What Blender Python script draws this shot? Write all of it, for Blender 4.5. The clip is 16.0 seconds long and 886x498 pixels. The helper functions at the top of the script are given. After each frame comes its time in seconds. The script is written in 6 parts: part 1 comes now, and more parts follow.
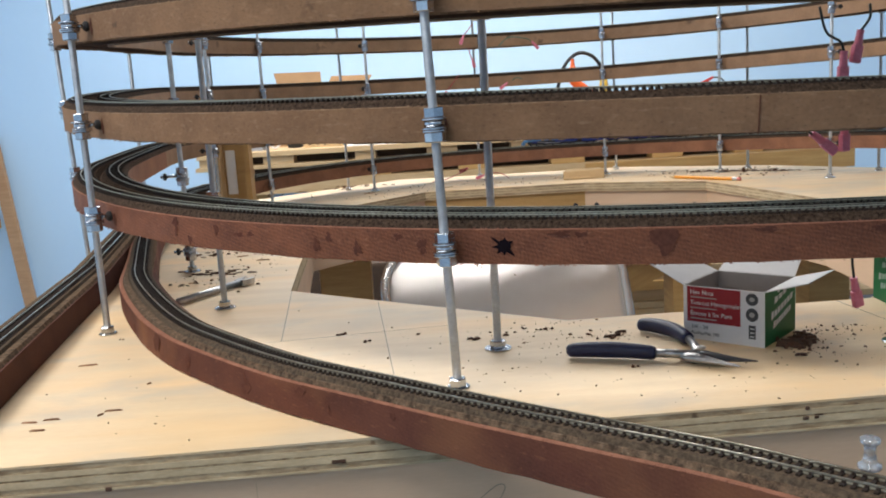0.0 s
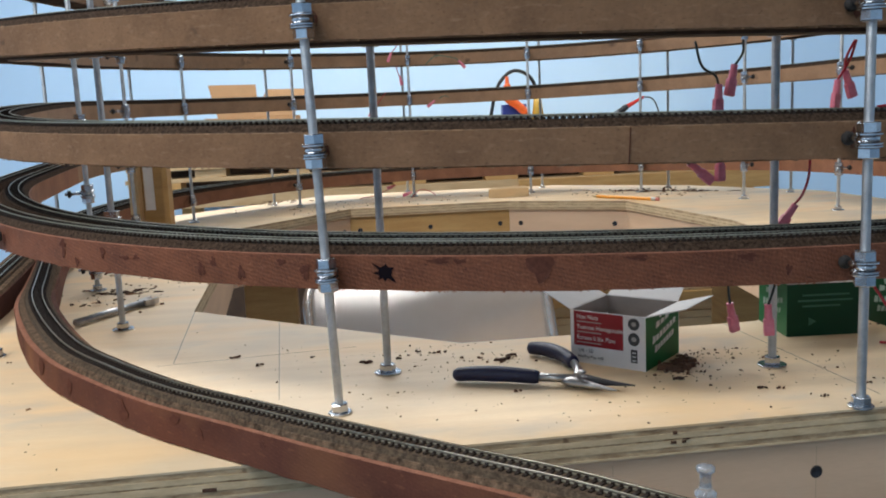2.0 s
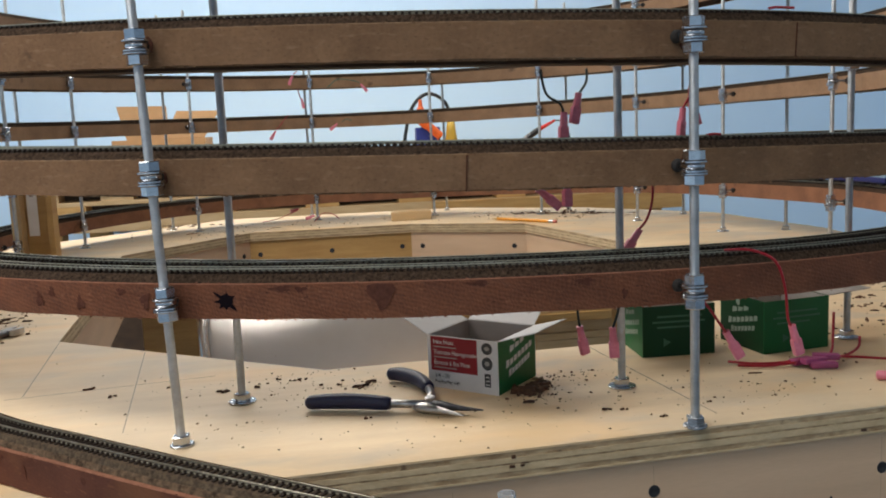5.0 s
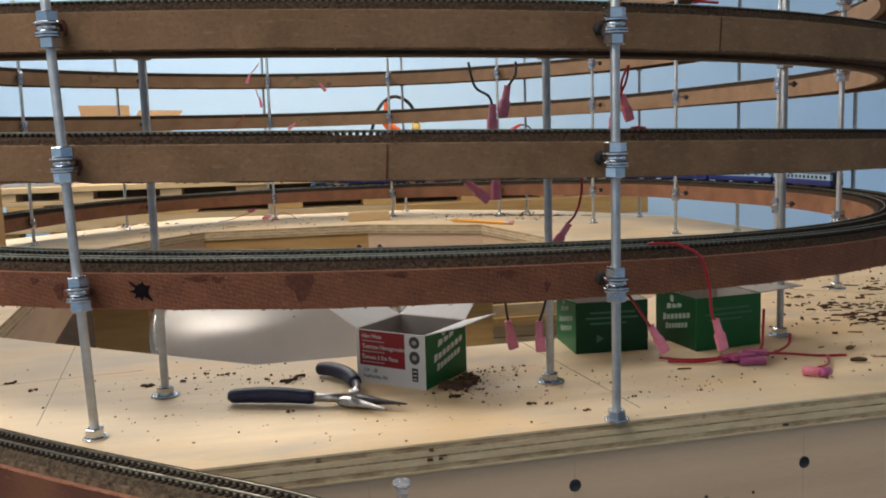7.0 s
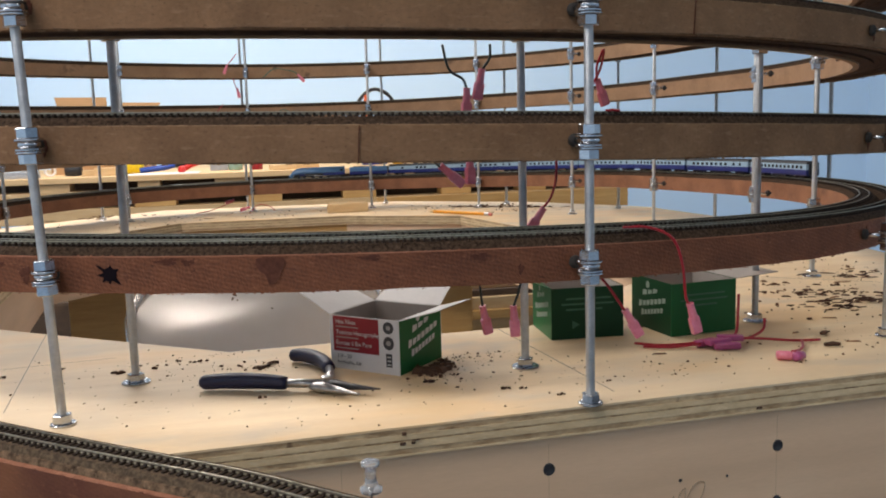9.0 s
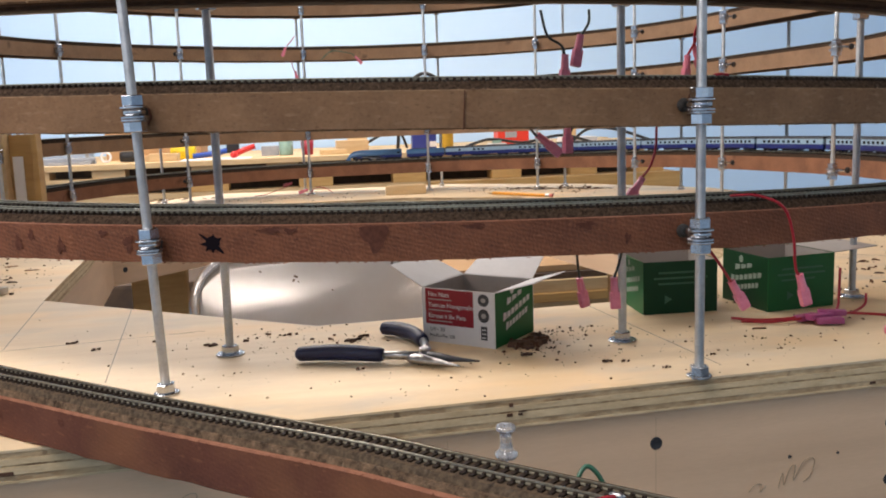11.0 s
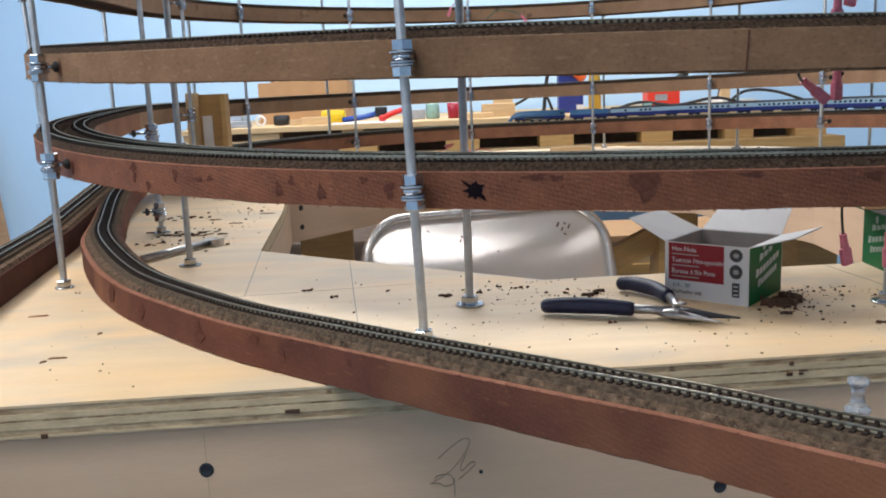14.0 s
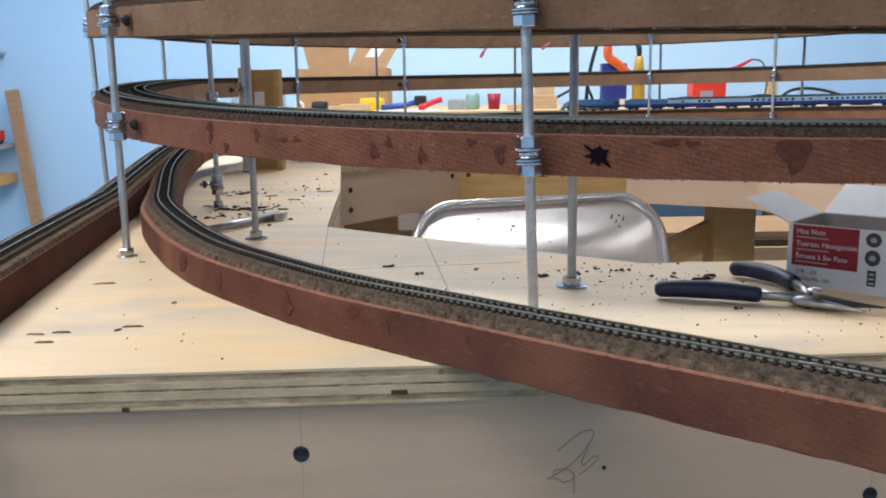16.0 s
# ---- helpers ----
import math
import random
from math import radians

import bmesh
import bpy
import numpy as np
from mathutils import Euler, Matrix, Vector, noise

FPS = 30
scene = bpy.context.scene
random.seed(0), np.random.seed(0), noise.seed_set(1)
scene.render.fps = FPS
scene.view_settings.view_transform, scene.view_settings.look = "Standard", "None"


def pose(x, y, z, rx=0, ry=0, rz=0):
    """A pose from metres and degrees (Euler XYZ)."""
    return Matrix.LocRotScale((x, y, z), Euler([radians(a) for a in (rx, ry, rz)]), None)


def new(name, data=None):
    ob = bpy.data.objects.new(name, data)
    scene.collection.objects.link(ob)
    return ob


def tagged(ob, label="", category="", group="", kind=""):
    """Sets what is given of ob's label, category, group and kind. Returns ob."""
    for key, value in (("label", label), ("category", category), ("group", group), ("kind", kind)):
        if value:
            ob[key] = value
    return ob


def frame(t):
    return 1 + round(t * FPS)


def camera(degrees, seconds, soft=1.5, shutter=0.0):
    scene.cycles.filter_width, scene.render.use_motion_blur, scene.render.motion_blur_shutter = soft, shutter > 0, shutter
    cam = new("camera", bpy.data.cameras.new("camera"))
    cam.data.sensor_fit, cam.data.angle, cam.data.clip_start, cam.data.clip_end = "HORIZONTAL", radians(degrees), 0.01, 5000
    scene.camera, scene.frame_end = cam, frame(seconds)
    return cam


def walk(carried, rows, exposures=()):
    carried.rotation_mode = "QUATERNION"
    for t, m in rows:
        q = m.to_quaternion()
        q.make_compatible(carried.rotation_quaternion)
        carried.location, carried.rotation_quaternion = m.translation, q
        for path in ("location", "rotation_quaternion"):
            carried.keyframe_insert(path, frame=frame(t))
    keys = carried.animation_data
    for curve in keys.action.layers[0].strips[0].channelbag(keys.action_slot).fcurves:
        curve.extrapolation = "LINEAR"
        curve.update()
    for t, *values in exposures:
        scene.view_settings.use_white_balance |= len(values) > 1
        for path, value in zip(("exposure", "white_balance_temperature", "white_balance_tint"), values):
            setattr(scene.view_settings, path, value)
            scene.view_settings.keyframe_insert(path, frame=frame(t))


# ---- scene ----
cam = camera(53.0, 16.0, soft=1.9)
METRES, EYE, TILT, LEAN, TURN = 0.37, 1.2555, -0.5, 0.0, 0.0
ROWS = [
    (0.0, 0.0, 0.0, 0.0, -0.55, -9.01, 3.46),
    (0.5, 0.0077, -0.0027, 0.0047, -0.58, -8.88, 3.49),
    (1.0, 0.0323, -0.0058, 0.0056, -0.83, -8.76, 3.54),
    (1.5, 0.069, -0.0084, 0.0139, -1.99, -8.38, 3.19),
    (2.0, 0.1106, -0.0125, 0.0185, -4.05, -8.35, 2.6),
    (2.5, 0.1348, -0.0172, 0.0271, -4.89, -7.9, 2.32),
    (3.0, 0.1723, -0.025, 0.0316, -5.82, -7.52, 2.75),
    (3.5, 0.2043, -0.0284, 0.0338, -6.68, -7.26, 3.09),
    (4.0, 0.2269, -0.0301, 0.0386, -7.59, -7.15, 2.8),
    (6.5, 0.3146, -0.0222, -0.0103, -9.8, -7.24, 2.16),
    (7.0, 0.3445, -0.029, -0.0083, -10.45, -6.89, 1.78),
    (7.5, 0.3676, -0.0363, -0.0091, -11.44, -6.66, 1.55),
    (8.0, 0.3795, -0.0381, -0.0122, -12.19, -6.8, 1.6),
    (10.5, 0.2879, 0.0176, -0.0592, -9.79, -7.86, 1.97),
    (11.0, 0.2593, 0.0223, -0.0619, -9.05, -7.97, 2.08),
    (11.5, 0.2269, 0.0297, -0.0628, -7.56, -8.07, 2.42),
    (12.0, 0.194, 0.0351, -0.0648, -6.24, -8.12, 2.32),
    (12.5, 0.1448, 0.0384, -0.0708, -4.87, -8.8, 2.29),
    (13.0, 0.1213, 0.0417, -0.0685, -3.55, -8.8, 2.2),
    (13.5, 0.0837, 0.0577, -0.0806, -2.71, -9.11, 2.34),
    (14.0, 0.0331, 0.0747, -0.0887, -1.05, -9.77, 2.35),
    (14.5, 0.0068, 0.0867, -0.094, -0.5, -10.33, 2.52),
    (15.0, -0.0402, 0.1176, -0.1031, 1.07, -11.09, 2.87),
    (15.5, -0.0766, 0.164, -0.1305, 1.8, -10.9, 1.61),
    (16.0, -0.1053, 0.2052, -0.1475, 0.71, -9.99, 0.82),
]
walk(cam, [(t, pose(0, 0, EYE, TILT, LEAN, TURN) @ pose(METRES * x, METRES * y, METRES * z, 90 + pitch, roll, yaw)) for t, x, y, z, yaw, pitch, roll in ROWS],
     [(0, -0.96, 6500, 11), (2.0, -1.11, 6350, 10), (3.5, -1.27, 6850, 11), (7.0, -1.22, 7050, 12), (8.0, -1.18, 7100, 13), (10.5, -0.92, 7150, 18), (11.5, -0.92, 7150, 18), (13.0, -0.97, 6700, 14), (14.5, -0.98, 6150, 11), (16.0, -1.00, 5950, 10)])


# ---- light ----
FLOOR, CEIL = 0.20, 2.85          # room floor and ceiling
TOP = 1.068                       # upper face of the plywood bench
world = bpy.data.worlds.new("room_world")
scene.world = world
world.use_nodes = True
world.node_tree.nodes["Background"].inputs["Color"].default_value = (0.75, 0.85, 1.0, 1)
world.node_tree.nodes["Background"].inputs["Strength"].default_value = 0.01


def tube_lamp(x, y, w, d, watts, colour=(1.0, 0.99, 0.97)):
    data = bpy.data.lights.new("ceiling_light", "AREA")
    data.shape, data.size, data.size_y, data.energy, data.color = "RECTANGLE", w, d, watts, colour
    lamp = new("ceiling_lamp", data)
    lamp.location = (x, y, CEIL - 0.10)
    return lamp


# Unseen ceiling lamps; the ones near the far walls were added to brighten them.
LAMPS = [(-1.35, 0.7, 0.6, 1.6, 66), (-0.75, -0.05, 1.2, 0.6, 47), (-0.9, -1.5, 0.6, 1.1, 22), (2.14, -0.70, 0.22, 0.9, 17), (2.9, 2.5, 0.6, 1.4, 40), (-0.4, 2.4, 1.4, 0.6, 72), (0.0, 3.6, 3.2, 0.4, 92)]
for row in LAMPS:
    tube_lamp(*row)


# ---- materials ----
def material(name, a, b=None, rough=0.6, metal=0.0, scale=60.0, fine=600.0, bump=0.15, stretch=(1, 1, 1), stain=None, stain_scale=25.0, stain_cut=0.62, rand=0.0, spec=0.5, depth=0.001):
    m = bpy.data.materials.new(name)
    m.use_nodes = True
    nt = m.node_tree
    n, l = nt.nodes, nt.links
    bsdf = n["Principled BSDF"]
    bsdf.inputs["Roughness"].default_value, bsdf.inputs["Metallic"].default_value = rough, metal
    bsdf.inputs["Specular IOR Level"].default_value = spec
    b = b or tuple(v * 0.8 for v in a)
    tc, mp = n.new("ShaderNodeTexCoord"), n.new("ShaderNodeMapping")
    mp.inputs["Scale"].default_value = stretch
    l.new(tc.outputs["Object"], mp.inputs["Vector"])
    big, small = n.new("ShaderNodeTexNoise"), n.new("ShaderNodeTexNoise")
    for tex, sc in ((big, scale), (small, fine)):
        tex.inputs["Scale"].default_value, tex.inputs["Detail"].default_value = sc, 5.0
        l.new(mp.outputs["Vector"], tex.inputs["Vector"])
    add = n.new("ShaderNodeMath")
    add.operation = "MULTIPLY_ADD"
    l.new(small.outputs["Fac"], add.inputs[0])
    add.inputs[1].default_value = 0.45
    l.new(big.outputs["Fac"], add.inputs[2])
    ramp = n.new("ShaderNodeMapRange")
    ramp.inputs["From Min"].default_value, ramp.inputs["From Max"].default_value = 0.48, 0.98
    l.new(add.outputs[0], ramp.inputs["Value"])
    mix = n.new("ShaderNodeMix")
    mix.data_type = "RGBA"
    mix.inputs["A"].default_value, mix.inputs["B"].default_value = (*a, 1), (*b, 1)
    l.new(ramp.outputs["Result"], mix.inputs["Factor"])
    out = mix.outputs["Result"]
    if stain:
        st, cut, mx = n.new("ShaderNodeTexNoise"), n.new("ShaderNodeMapRange"), n.new("ShaderNodeMix")
        st.inputs["Scale"].default_value, st.inputs["Detail"].default_value = stain_scale, 3.0
        l.new(tc.outputs["Object"], st.inputs["Vector"])
        cut.inputs["From Min"].default_value, cut.inputs["From Max"].default_value = stain_cut, stain_cut + (0.06 if stain_scale > 8 else 0.22)
        cut.inputs["To Max"].default_value = 0.75 if stain_scale > 8 else 0.5
        l.new(st.outputs["Fac"], cut.inputs["Value"])
        mx.data_type = "RGBA"
        l.new(cut.outputs["Result"], mx.inputs["Factor"])
        l.new(out, mx.inputs["A"])
        mx.inputs["B"].default_value = (*stain, 1)
        out = mx.outputs["Result"]
    if rand:
        info, hsv, rr = n.new("ShaderNodeObjectInfo"), n.new("ShaderNodeHueSaturation"), n.new("ShaderNodeMapRange")
        rr.inputs["To Min"].default_value, rr.inputs["To Max"].default_value = 1 - rand, 1 + rand
        l.new(info.outputs["Random"], rr.inputs["Value"])
        l.new(rr.outputs["Result"], hsv.inputs["Value"])
        l.new(out, hsv.inputs["Color"])
        out = hsv.outputs["Color"]
    l.new(out, bsdf.inputs["Base Color"])
    if bump:
        bp = n.new("ShaderNodeBump")
        bp.inputs["Strength"].default_value, bp.inputs["Distance"].default_value = bump, depth
        l.new(add.outputs[0], bp.inputs["Height"])
        l.new(bp.outputs["Normal"], bsdf.inputs["Normal"])
    return m


def add_wave(m, direction, scale, strength, depth, rotation=(0, 0, 0)):
    """A fine regular relief (screw thread, pressed screen) on top of a material's own bump."""
    nt = m.node_tree
    n, l = nt.nodes, nt.links
    bsdf = n["Principled BSDF"]
    tc, mp, wv, bp = n.new("ShaderNodeTexCoord"), n.new("ShaderNodeMapping"), n.new("ShaderNodeTexWave"), n.new("ShaderNodeBump")
    mp.inputs["Rotation"].default_value = rotation
    wv.bands_direction = direction
    wv.inputs["Scale"].default_value, wv.inputs["Distortion"].default_value = scale, 0.4
    bp.inputs["Strength"].default_value, bp.inputs["Distance"].default_value = strength, depth
    l.new(tc.outputs["Object"], mp.inputs["Vector"])
    l.new(mp.outputs["Vector"], wv.inputs["Vector"])
    l.new(wv.outputs["Fac"], bp.inputs["Height"])
    old = bsdf.inputs["Normal"].links
    if old:
        l.new(old[0].from_socket, bp.inputs["Normal"])
    l.new(bp.outputs["Normal"], bsdf.inputs["Normal"])
    return m


def add_weave(m, period, depth, strength, shade=0.25):
    """The pressed wire-screen pattern on the back of hardboard: two crossing sets of ridges."""
    nt = m.node_tree
    n, l = nt.nodes, nt.links
    bsdf, tc = n["Principled BSDF"], n.new("ShaderNodeTexCoord")
    waves = []
    for k, per in ((1, period), (-1, period * 1.7)):
        dot, mul, sine = n.new("ShaderNodeVectorMath"), n.new("ShaderNodeMath"), n.new("ShaderNodeMath")
        dot.operation, mul.operation, sine.operation = "DOT_PRODUCT", "MULTIPLY", "SINE"
        dot.inputs[1].default_value = (0.8, 0.75 * k, 0)
        wob, add = n.new("ShaderNodeTexNoise"), n.new("ShaderNodeMath")
        wob.inputs["Scale"].default_value, add.operation = 130.0, "MULTIPLY_ADD"
        add.inputs[1].default_value = period * 2.6
        l.new(tc.outputs["UV"], wob.inputs["Vector"])
        l.new(wob.outputs["Fac"], add.inputs[0])
        l.new(dot.outputs["Value"], add.inputs[2])
        mul.inputs[1].default_value = 2 * math.pi / per
        l.new(tc.outputs["UV"], dot.inputs[0])
        l.new(add.outputs[0], mul.inputs[0])
        l.new(mul.outputs[0], sine.inputs[0])
        waves.append(sine)
    both = n.new("ShaderNodeMath")
    both.operation = "MULTIPLY"
    l.new(waves[0].outputs[0], both.inputs[0])
    l.new(waves[1].outputs[0], both.inputs[1])
    bp = n.new("ShaderNodeBump")
    bp.inputs["Strength"].default_value, bp.inputs["Distance"].default_value = strength, depth
    l.new(both.outputs[0], bp.inputs["Height"])
    l.new(bsdf.inputs["Normal"].links[0].from_socket, bp.inputs["Normal"])
    l.new(bp.outputs["Normal"], bsdf.inputs["Normal"])
    rng_, hsv = n.new("ShaderNodeMapRange"), n.new("ShaderNodeHueSaturation")
    rng_.inputs["From Min"].default_value, rng_.inputs["To Min"].default_value, rng_.inputs["To Max"].default_value = -1.0, 1 - shade, 1 + shade
    l.new(both.outputs[0], rng_.inputs["Value"])
    l.new(rng_.outputs["Result"], hsv.inputs["Value"])
    l.new(bsdf.inputs["Base Color"].links[0].from_socket, hsv.inputs["Color"])
    l.new(hsv.outputs["Color"], bsdf.inputs["Base Color"])
    return m


def add_flecks(m, colour, scale, cut, soft, amount, stretch=(1, 1, 1), coord="UV"):
    """Small marks of another colour with soft edges, laid over a material's own colour."""
    nt = m.node_tree
    n, l = nt.nodes, nt.links
    bsdf = n["Principled BSDF"]
    tc, mp, tex, cutter, mx = n.new("ShaderNodeTexCoord"), n.new("ShaderNodeMapping"), n.new("ShaderNodeTexNoise"), n.new("ShaderNodeMapRange"), n.new("ShaderNodeMix")
    mp.inputs["Scale"].default_value = stretch
    tex.inputs["Scale"].default_value, tex.inputs["Detail"].default_value = scale, 4.0
    cutter.inputs["From Min"].default_value, cutter.inputs["From Max"].default_value, cutter.inputs["To Max"].default_value = cut, cut + soft, amount
    mx.data_type = "RGBA"
    mx.inputs["B"].default_value = (*colour, 1)
    l.new(tc.outputs[coord], mp.inputs["Vector"])
    l.new(mp.outputs["Vector"], tex.inputs["Vector"])
    l.new(tex.outputs["Fac"], cutter.inputs["Value"])
    l.new(cutter.outputs["Result"], mx.inputs["Factor"])
    l.new(bsdf.inputs["Base Color"].links[0].from_socket, mx.inputs["A"])
    l.new(mx.outputs["Result"], bsdf.inputs["Base Color"])
    return m


M = {}
M["red_board"] = material("red_hardboard", (0.220, 0.083, 0.043), (0.125, 0.047, 0.027), 0.7, scale=45, fine=500, bump=0.3, stain=(0.055, 0.022, 0.018), stain_scale=48, stain_cut=0.70, spec=0.2)
add_weave(M["red_board"], 0.0034, 0.0004, 0.30, 0.16)
add_flecks(M["red_board"], (0.30, 0.135, 0.078), 420, 0.60, 0.10, 0.55, (0.5, 1, 1))
add_flecks(M["red_board"], (0.050, 0.020, 0.016), 300, 0.64, 0.08, 0.6, (0.6, 1, 1))
M["red_plain"] = material("smooth_red_hardboard", (0.138, 0.050, 0.031), (0.080, 0.029, 0.020), 0.75, scale=30, fine=700, bump=0.4, stain=(0.055, 0.022, 0.02), stain_scale=34, stain_cut=0.68, spec=0.15)
add_flecks(M["red_plain"], (0.245, 0.105, 0.050), 9.0, 0.49, 0.20, 0.85, (1, 1, 1), "Object")
add_weave(M["red_plain"], 0.0030, 0.0003, 0.12, 0.05)
add_flecks(M["red_plain"], (0.26, 0.105, 0.060), 380, 0.60, 0.12, 0.45, (0.35, 1, 1))
add_flecks(M["red_plain"], (0.060, 0.024, 0.018), 260, 0.66, 0.08, 0.5, (0.5, 1, 1))
# Red hardboard with the left branch's shade put into the colour.
M["dark_red"] = material("shaded_red_hardboard", (0.105, 0.038, 0.024), (0.060, 0.022, 0.015), 0.75, scale=30, fine=700, bump=0.4, spec=0.15)
M["tan_board"] = material("tan_hardboard", (0.272, 0.152, 0.083), (0.168, 0.093, 0.052), 0.9, scale=26, fine=420, bump=0.7, stain=(0.085, 0.050, 0.032), stain_scale=30, stain_cut=0.70, spec=0.15)
add_flecks(M["tan_board"], (0.33, 0.205, 0.125), 330, 0.57, 0.14, 0.45, (0.35, 1, 1))
add_flecks(M["tan_board"], (0.085, 0.050, 0.031), 620, 0.60, 0.10, 0.5, (0.5, 1, 1))
add_flecks(M["tan_board"], (0.36, 0.225, 0.135), 95, 0.71, 0.05, 0.4, (0.8, 1, 1))
M["board_core"] = material("hardboard_edge", (0.12, 0.066, 0.042), (0.06, 0.033, 0.022), 0.95, scale=120, fine=900, bump=0.5, spec=0.1)
M["tan_edge"] = material("torn_tan_hardboard_edge", (0.30, 0.190, 0.112), (0.11, 0.064, 0.040), 0.95, scale=200, fine=1100, bump=0.9, spec=0.1)
M["red_edge"] = material("torn_red_hardboard_edge", (0.31, 0.140, 0.088), (0.20, 0.086, 0.054), 0.95, scale=120, fine=1100, bump=0.9, spec=0.1)
M["red_core"] = material("red_hardboard_edge", (0.27, 0.125, 0.068), (0.16, 0.070, 0.040), 0.9, scale=120, fine=900, bump=0.5)
# Inner faces are lighter: the front light on them is put into the colour.
M["tan_inner"] = material("lit_tan_hardboard", (0.36, 0.215, 0.125), (0.24, 0.14, 0.080), 0.7, scale=30, fine=300, bump=0.3, stain=(0.10, 0.06, 0.04), stain_scale=22, stain_cut=0.68, spec=0.25)
M["red_inner"] = material("lit_red_hardboard", (0.29, 0.130, 0.070), (0.18, 0.078, 0.044), 0.7, scale=30, fine=300, bump=0.3, stain=(0.07, 0.03, 0.02), stain_scale=22, stain_cut=0.66, spec=0.25)
# The shade between the sleepers is put into this cork's colour.
M["cork"] = material("cork_roadbed", (0.130, 0.092, 0.060), (0.036, 0.025, 0.018), 0.95, scale=420, fine=1400, bump=0.7, depth=0.001, spec=0.1)
# Branch shoulder cork is mottled tan and black; helix cork is darker brown.
M["dark_cork"] = material("mottled_cork_roadbed", (0.205, 0.135, 0.086), (0.022, 0.015, 0.011), 0.95, scale=230, fine=1500, bump=0.9, depth=0.0015, spec=0.05)
M["sooty_cork"] = material("dark_brown_cork", (0.098, 0.063, 0.042), (0.014, 0.009, 0.007), 0.95, scale=480, fine=1500, bump=0.9, depth=0.0015, spec=0.05)
add_flecks(M["dark_cork"], (0.25, 0.185, 0.125), 520, 0.62, 0.08, 0.6)
add_flecks(M["cork"], (0.03, 0.021, 0.016), 260, 0.60, 0.08, 0.7)
M["tie"] = material("black_plastic_tie", (0.042, 0.030, 0.024), (0.020, 0.014, 0.011), 0.8, scale=300, bump=0.1, spec=0.15)
# Rail sides are a darker copy of the head metal; helix rails darker again.
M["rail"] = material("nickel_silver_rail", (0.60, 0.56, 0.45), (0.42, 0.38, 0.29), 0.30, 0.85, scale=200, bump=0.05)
M["rail_side"] = material("dark_rail_side", (0.24, 0.215, 0.16), (0.15, 0.13, 0.095), 0.5, 0.35, scale=200, bump=0.05)
M["dull_rail"] = material("helix_rail_head", (0.46, 0.43, 0.33), (0.33, 0.30, 0.22), 0.36, 0.7, scale=200, bump=0.05)
M["dull_rail_side"] = material("helix_rail_side", (0.20, 0.185, 0.14), (0.12, 0.108, 0.08), 0.6, 0.3, scale=200, bump=0.05)
M["zinc"] = material("zinc_plated_steel", (0.62, 0.64, 0.67), (0.44, 0.46, 0.49), 0.22, 1.0, scale=160, bump=0.08)
M["rod"] = material("zinc_threaded_rod", (0.60, 0.62, 0.63), (0.42, 0.44, 0.46), 0.46, 0.9, scale=120, bump=0.08)
add_wave(M["rod"], "Z", 247, 0.45, 0.0004)
M["rubber"] = material("black_rubber", (0.012, 0.011, 0.011), (0.03, 0.025, 0.022), 0.8, scale=300)
M["ply_top"] = material("birch_plywood_face", (0.82, 0.63, 0.395), (0.68, 0.492, 0.292), 0.55, scale=7, fine=130, bump=0.06, stretch=(1, 7, 1), stain=(0.48, 0.40, 0.29), stain_scale=6, stain_cut=0.43)
add_flecks(M["ply_top"], (0.80, 0.52, 0.25), 5.0, 0.50, 0.16, 0.55, (1, 2.5, 1), "Object")
add_flecks(M["ply_top"], (0.50, 0.43, 0.34), 9.0, 0.56, 0.12, 0.55, (1, 2.0, 1), "Object")
add_flecks(M["ply_top"], (0.46, 0.33, 0.20), 160.0, 0.70, 0.06, 0.5, (0.25, 1, 1), "Object")
M["ply_light"] = material("plywood_light_ply", (0.70, 0.53, 0.32), (0.48, 0.35, 0.20), 0.8, scale=70, fine=420, bump=0.5, stretch=(0.7, 0.7, 2))
M["glue_line"] = material("brown_glue_line", (0.16, 0.085, 0.04), (0.62, 0.46, 0.27), 0.85, scale=110, fine=300, bump=0.5)
M["ply_dark"] = material("plywood_dark_ply", (0.60, 0.44, 0.26), (0.25, 0.15, 0.075), 0.85, scale=90, fine=380, bump=0.8, stretch=(0.6, 0.6, 1.6), stain=(0.10, 0.05, 0.025), stain_scale=70, stain_cut=0.68)
M["fascia"] = material("birch_fascia_board", (0.72, 0.485, 0.31), (0.62, 0.41, 0.258), 0.6, scale=6, fine=140, bump=0.05, stretch=(1, 1, 9))
M["pine"] = material("yellow_pine", (0.60, 0.36, 0.13), (0.46, 0.25, 0.08), 0.6, scale=12, fine=120, bump=0.08, stretch=(1, 1, 8), rand=0.12)
M["old_pine"] = material("aged_pine", (0.46, 0.275, 0.145), (0.36, 0.20, 0.10), 0.65, scale=12, fine=120, bump=0.08, stretch=(1, 1, 8))
M["mustard"] = material("mustard_plastic", (0.50, 0.31, 0.03), None, 0.4, bump=0)
M["gold_pine"] = material("golden_pine", (0.47, 0.28, 0.10), (0.36, 0.20, 0.065), 0.6, scale=12, fine=120, bump=0.08, stretch=(1, 1, 8))
M["pale_wood"] = material("pale_softwood", (0.66, 0.47, 0.26), (0.53, 0.35, 0.17), 0.65, scale=12, fine=150, bump=0.08, stretch=(1, 6, 6), rand=0.12)
# Dark brown wood; also colours the shade behind the far table's blocks.
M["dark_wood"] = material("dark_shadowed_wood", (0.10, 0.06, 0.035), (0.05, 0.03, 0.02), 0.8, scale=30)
M["wall"] = material("light_blue_wall_paint", (0.52, 0.722, 0.92), (0.50, 0.70, 0.905), 0.7, scale=1.5, fine=40, bump=0.03)
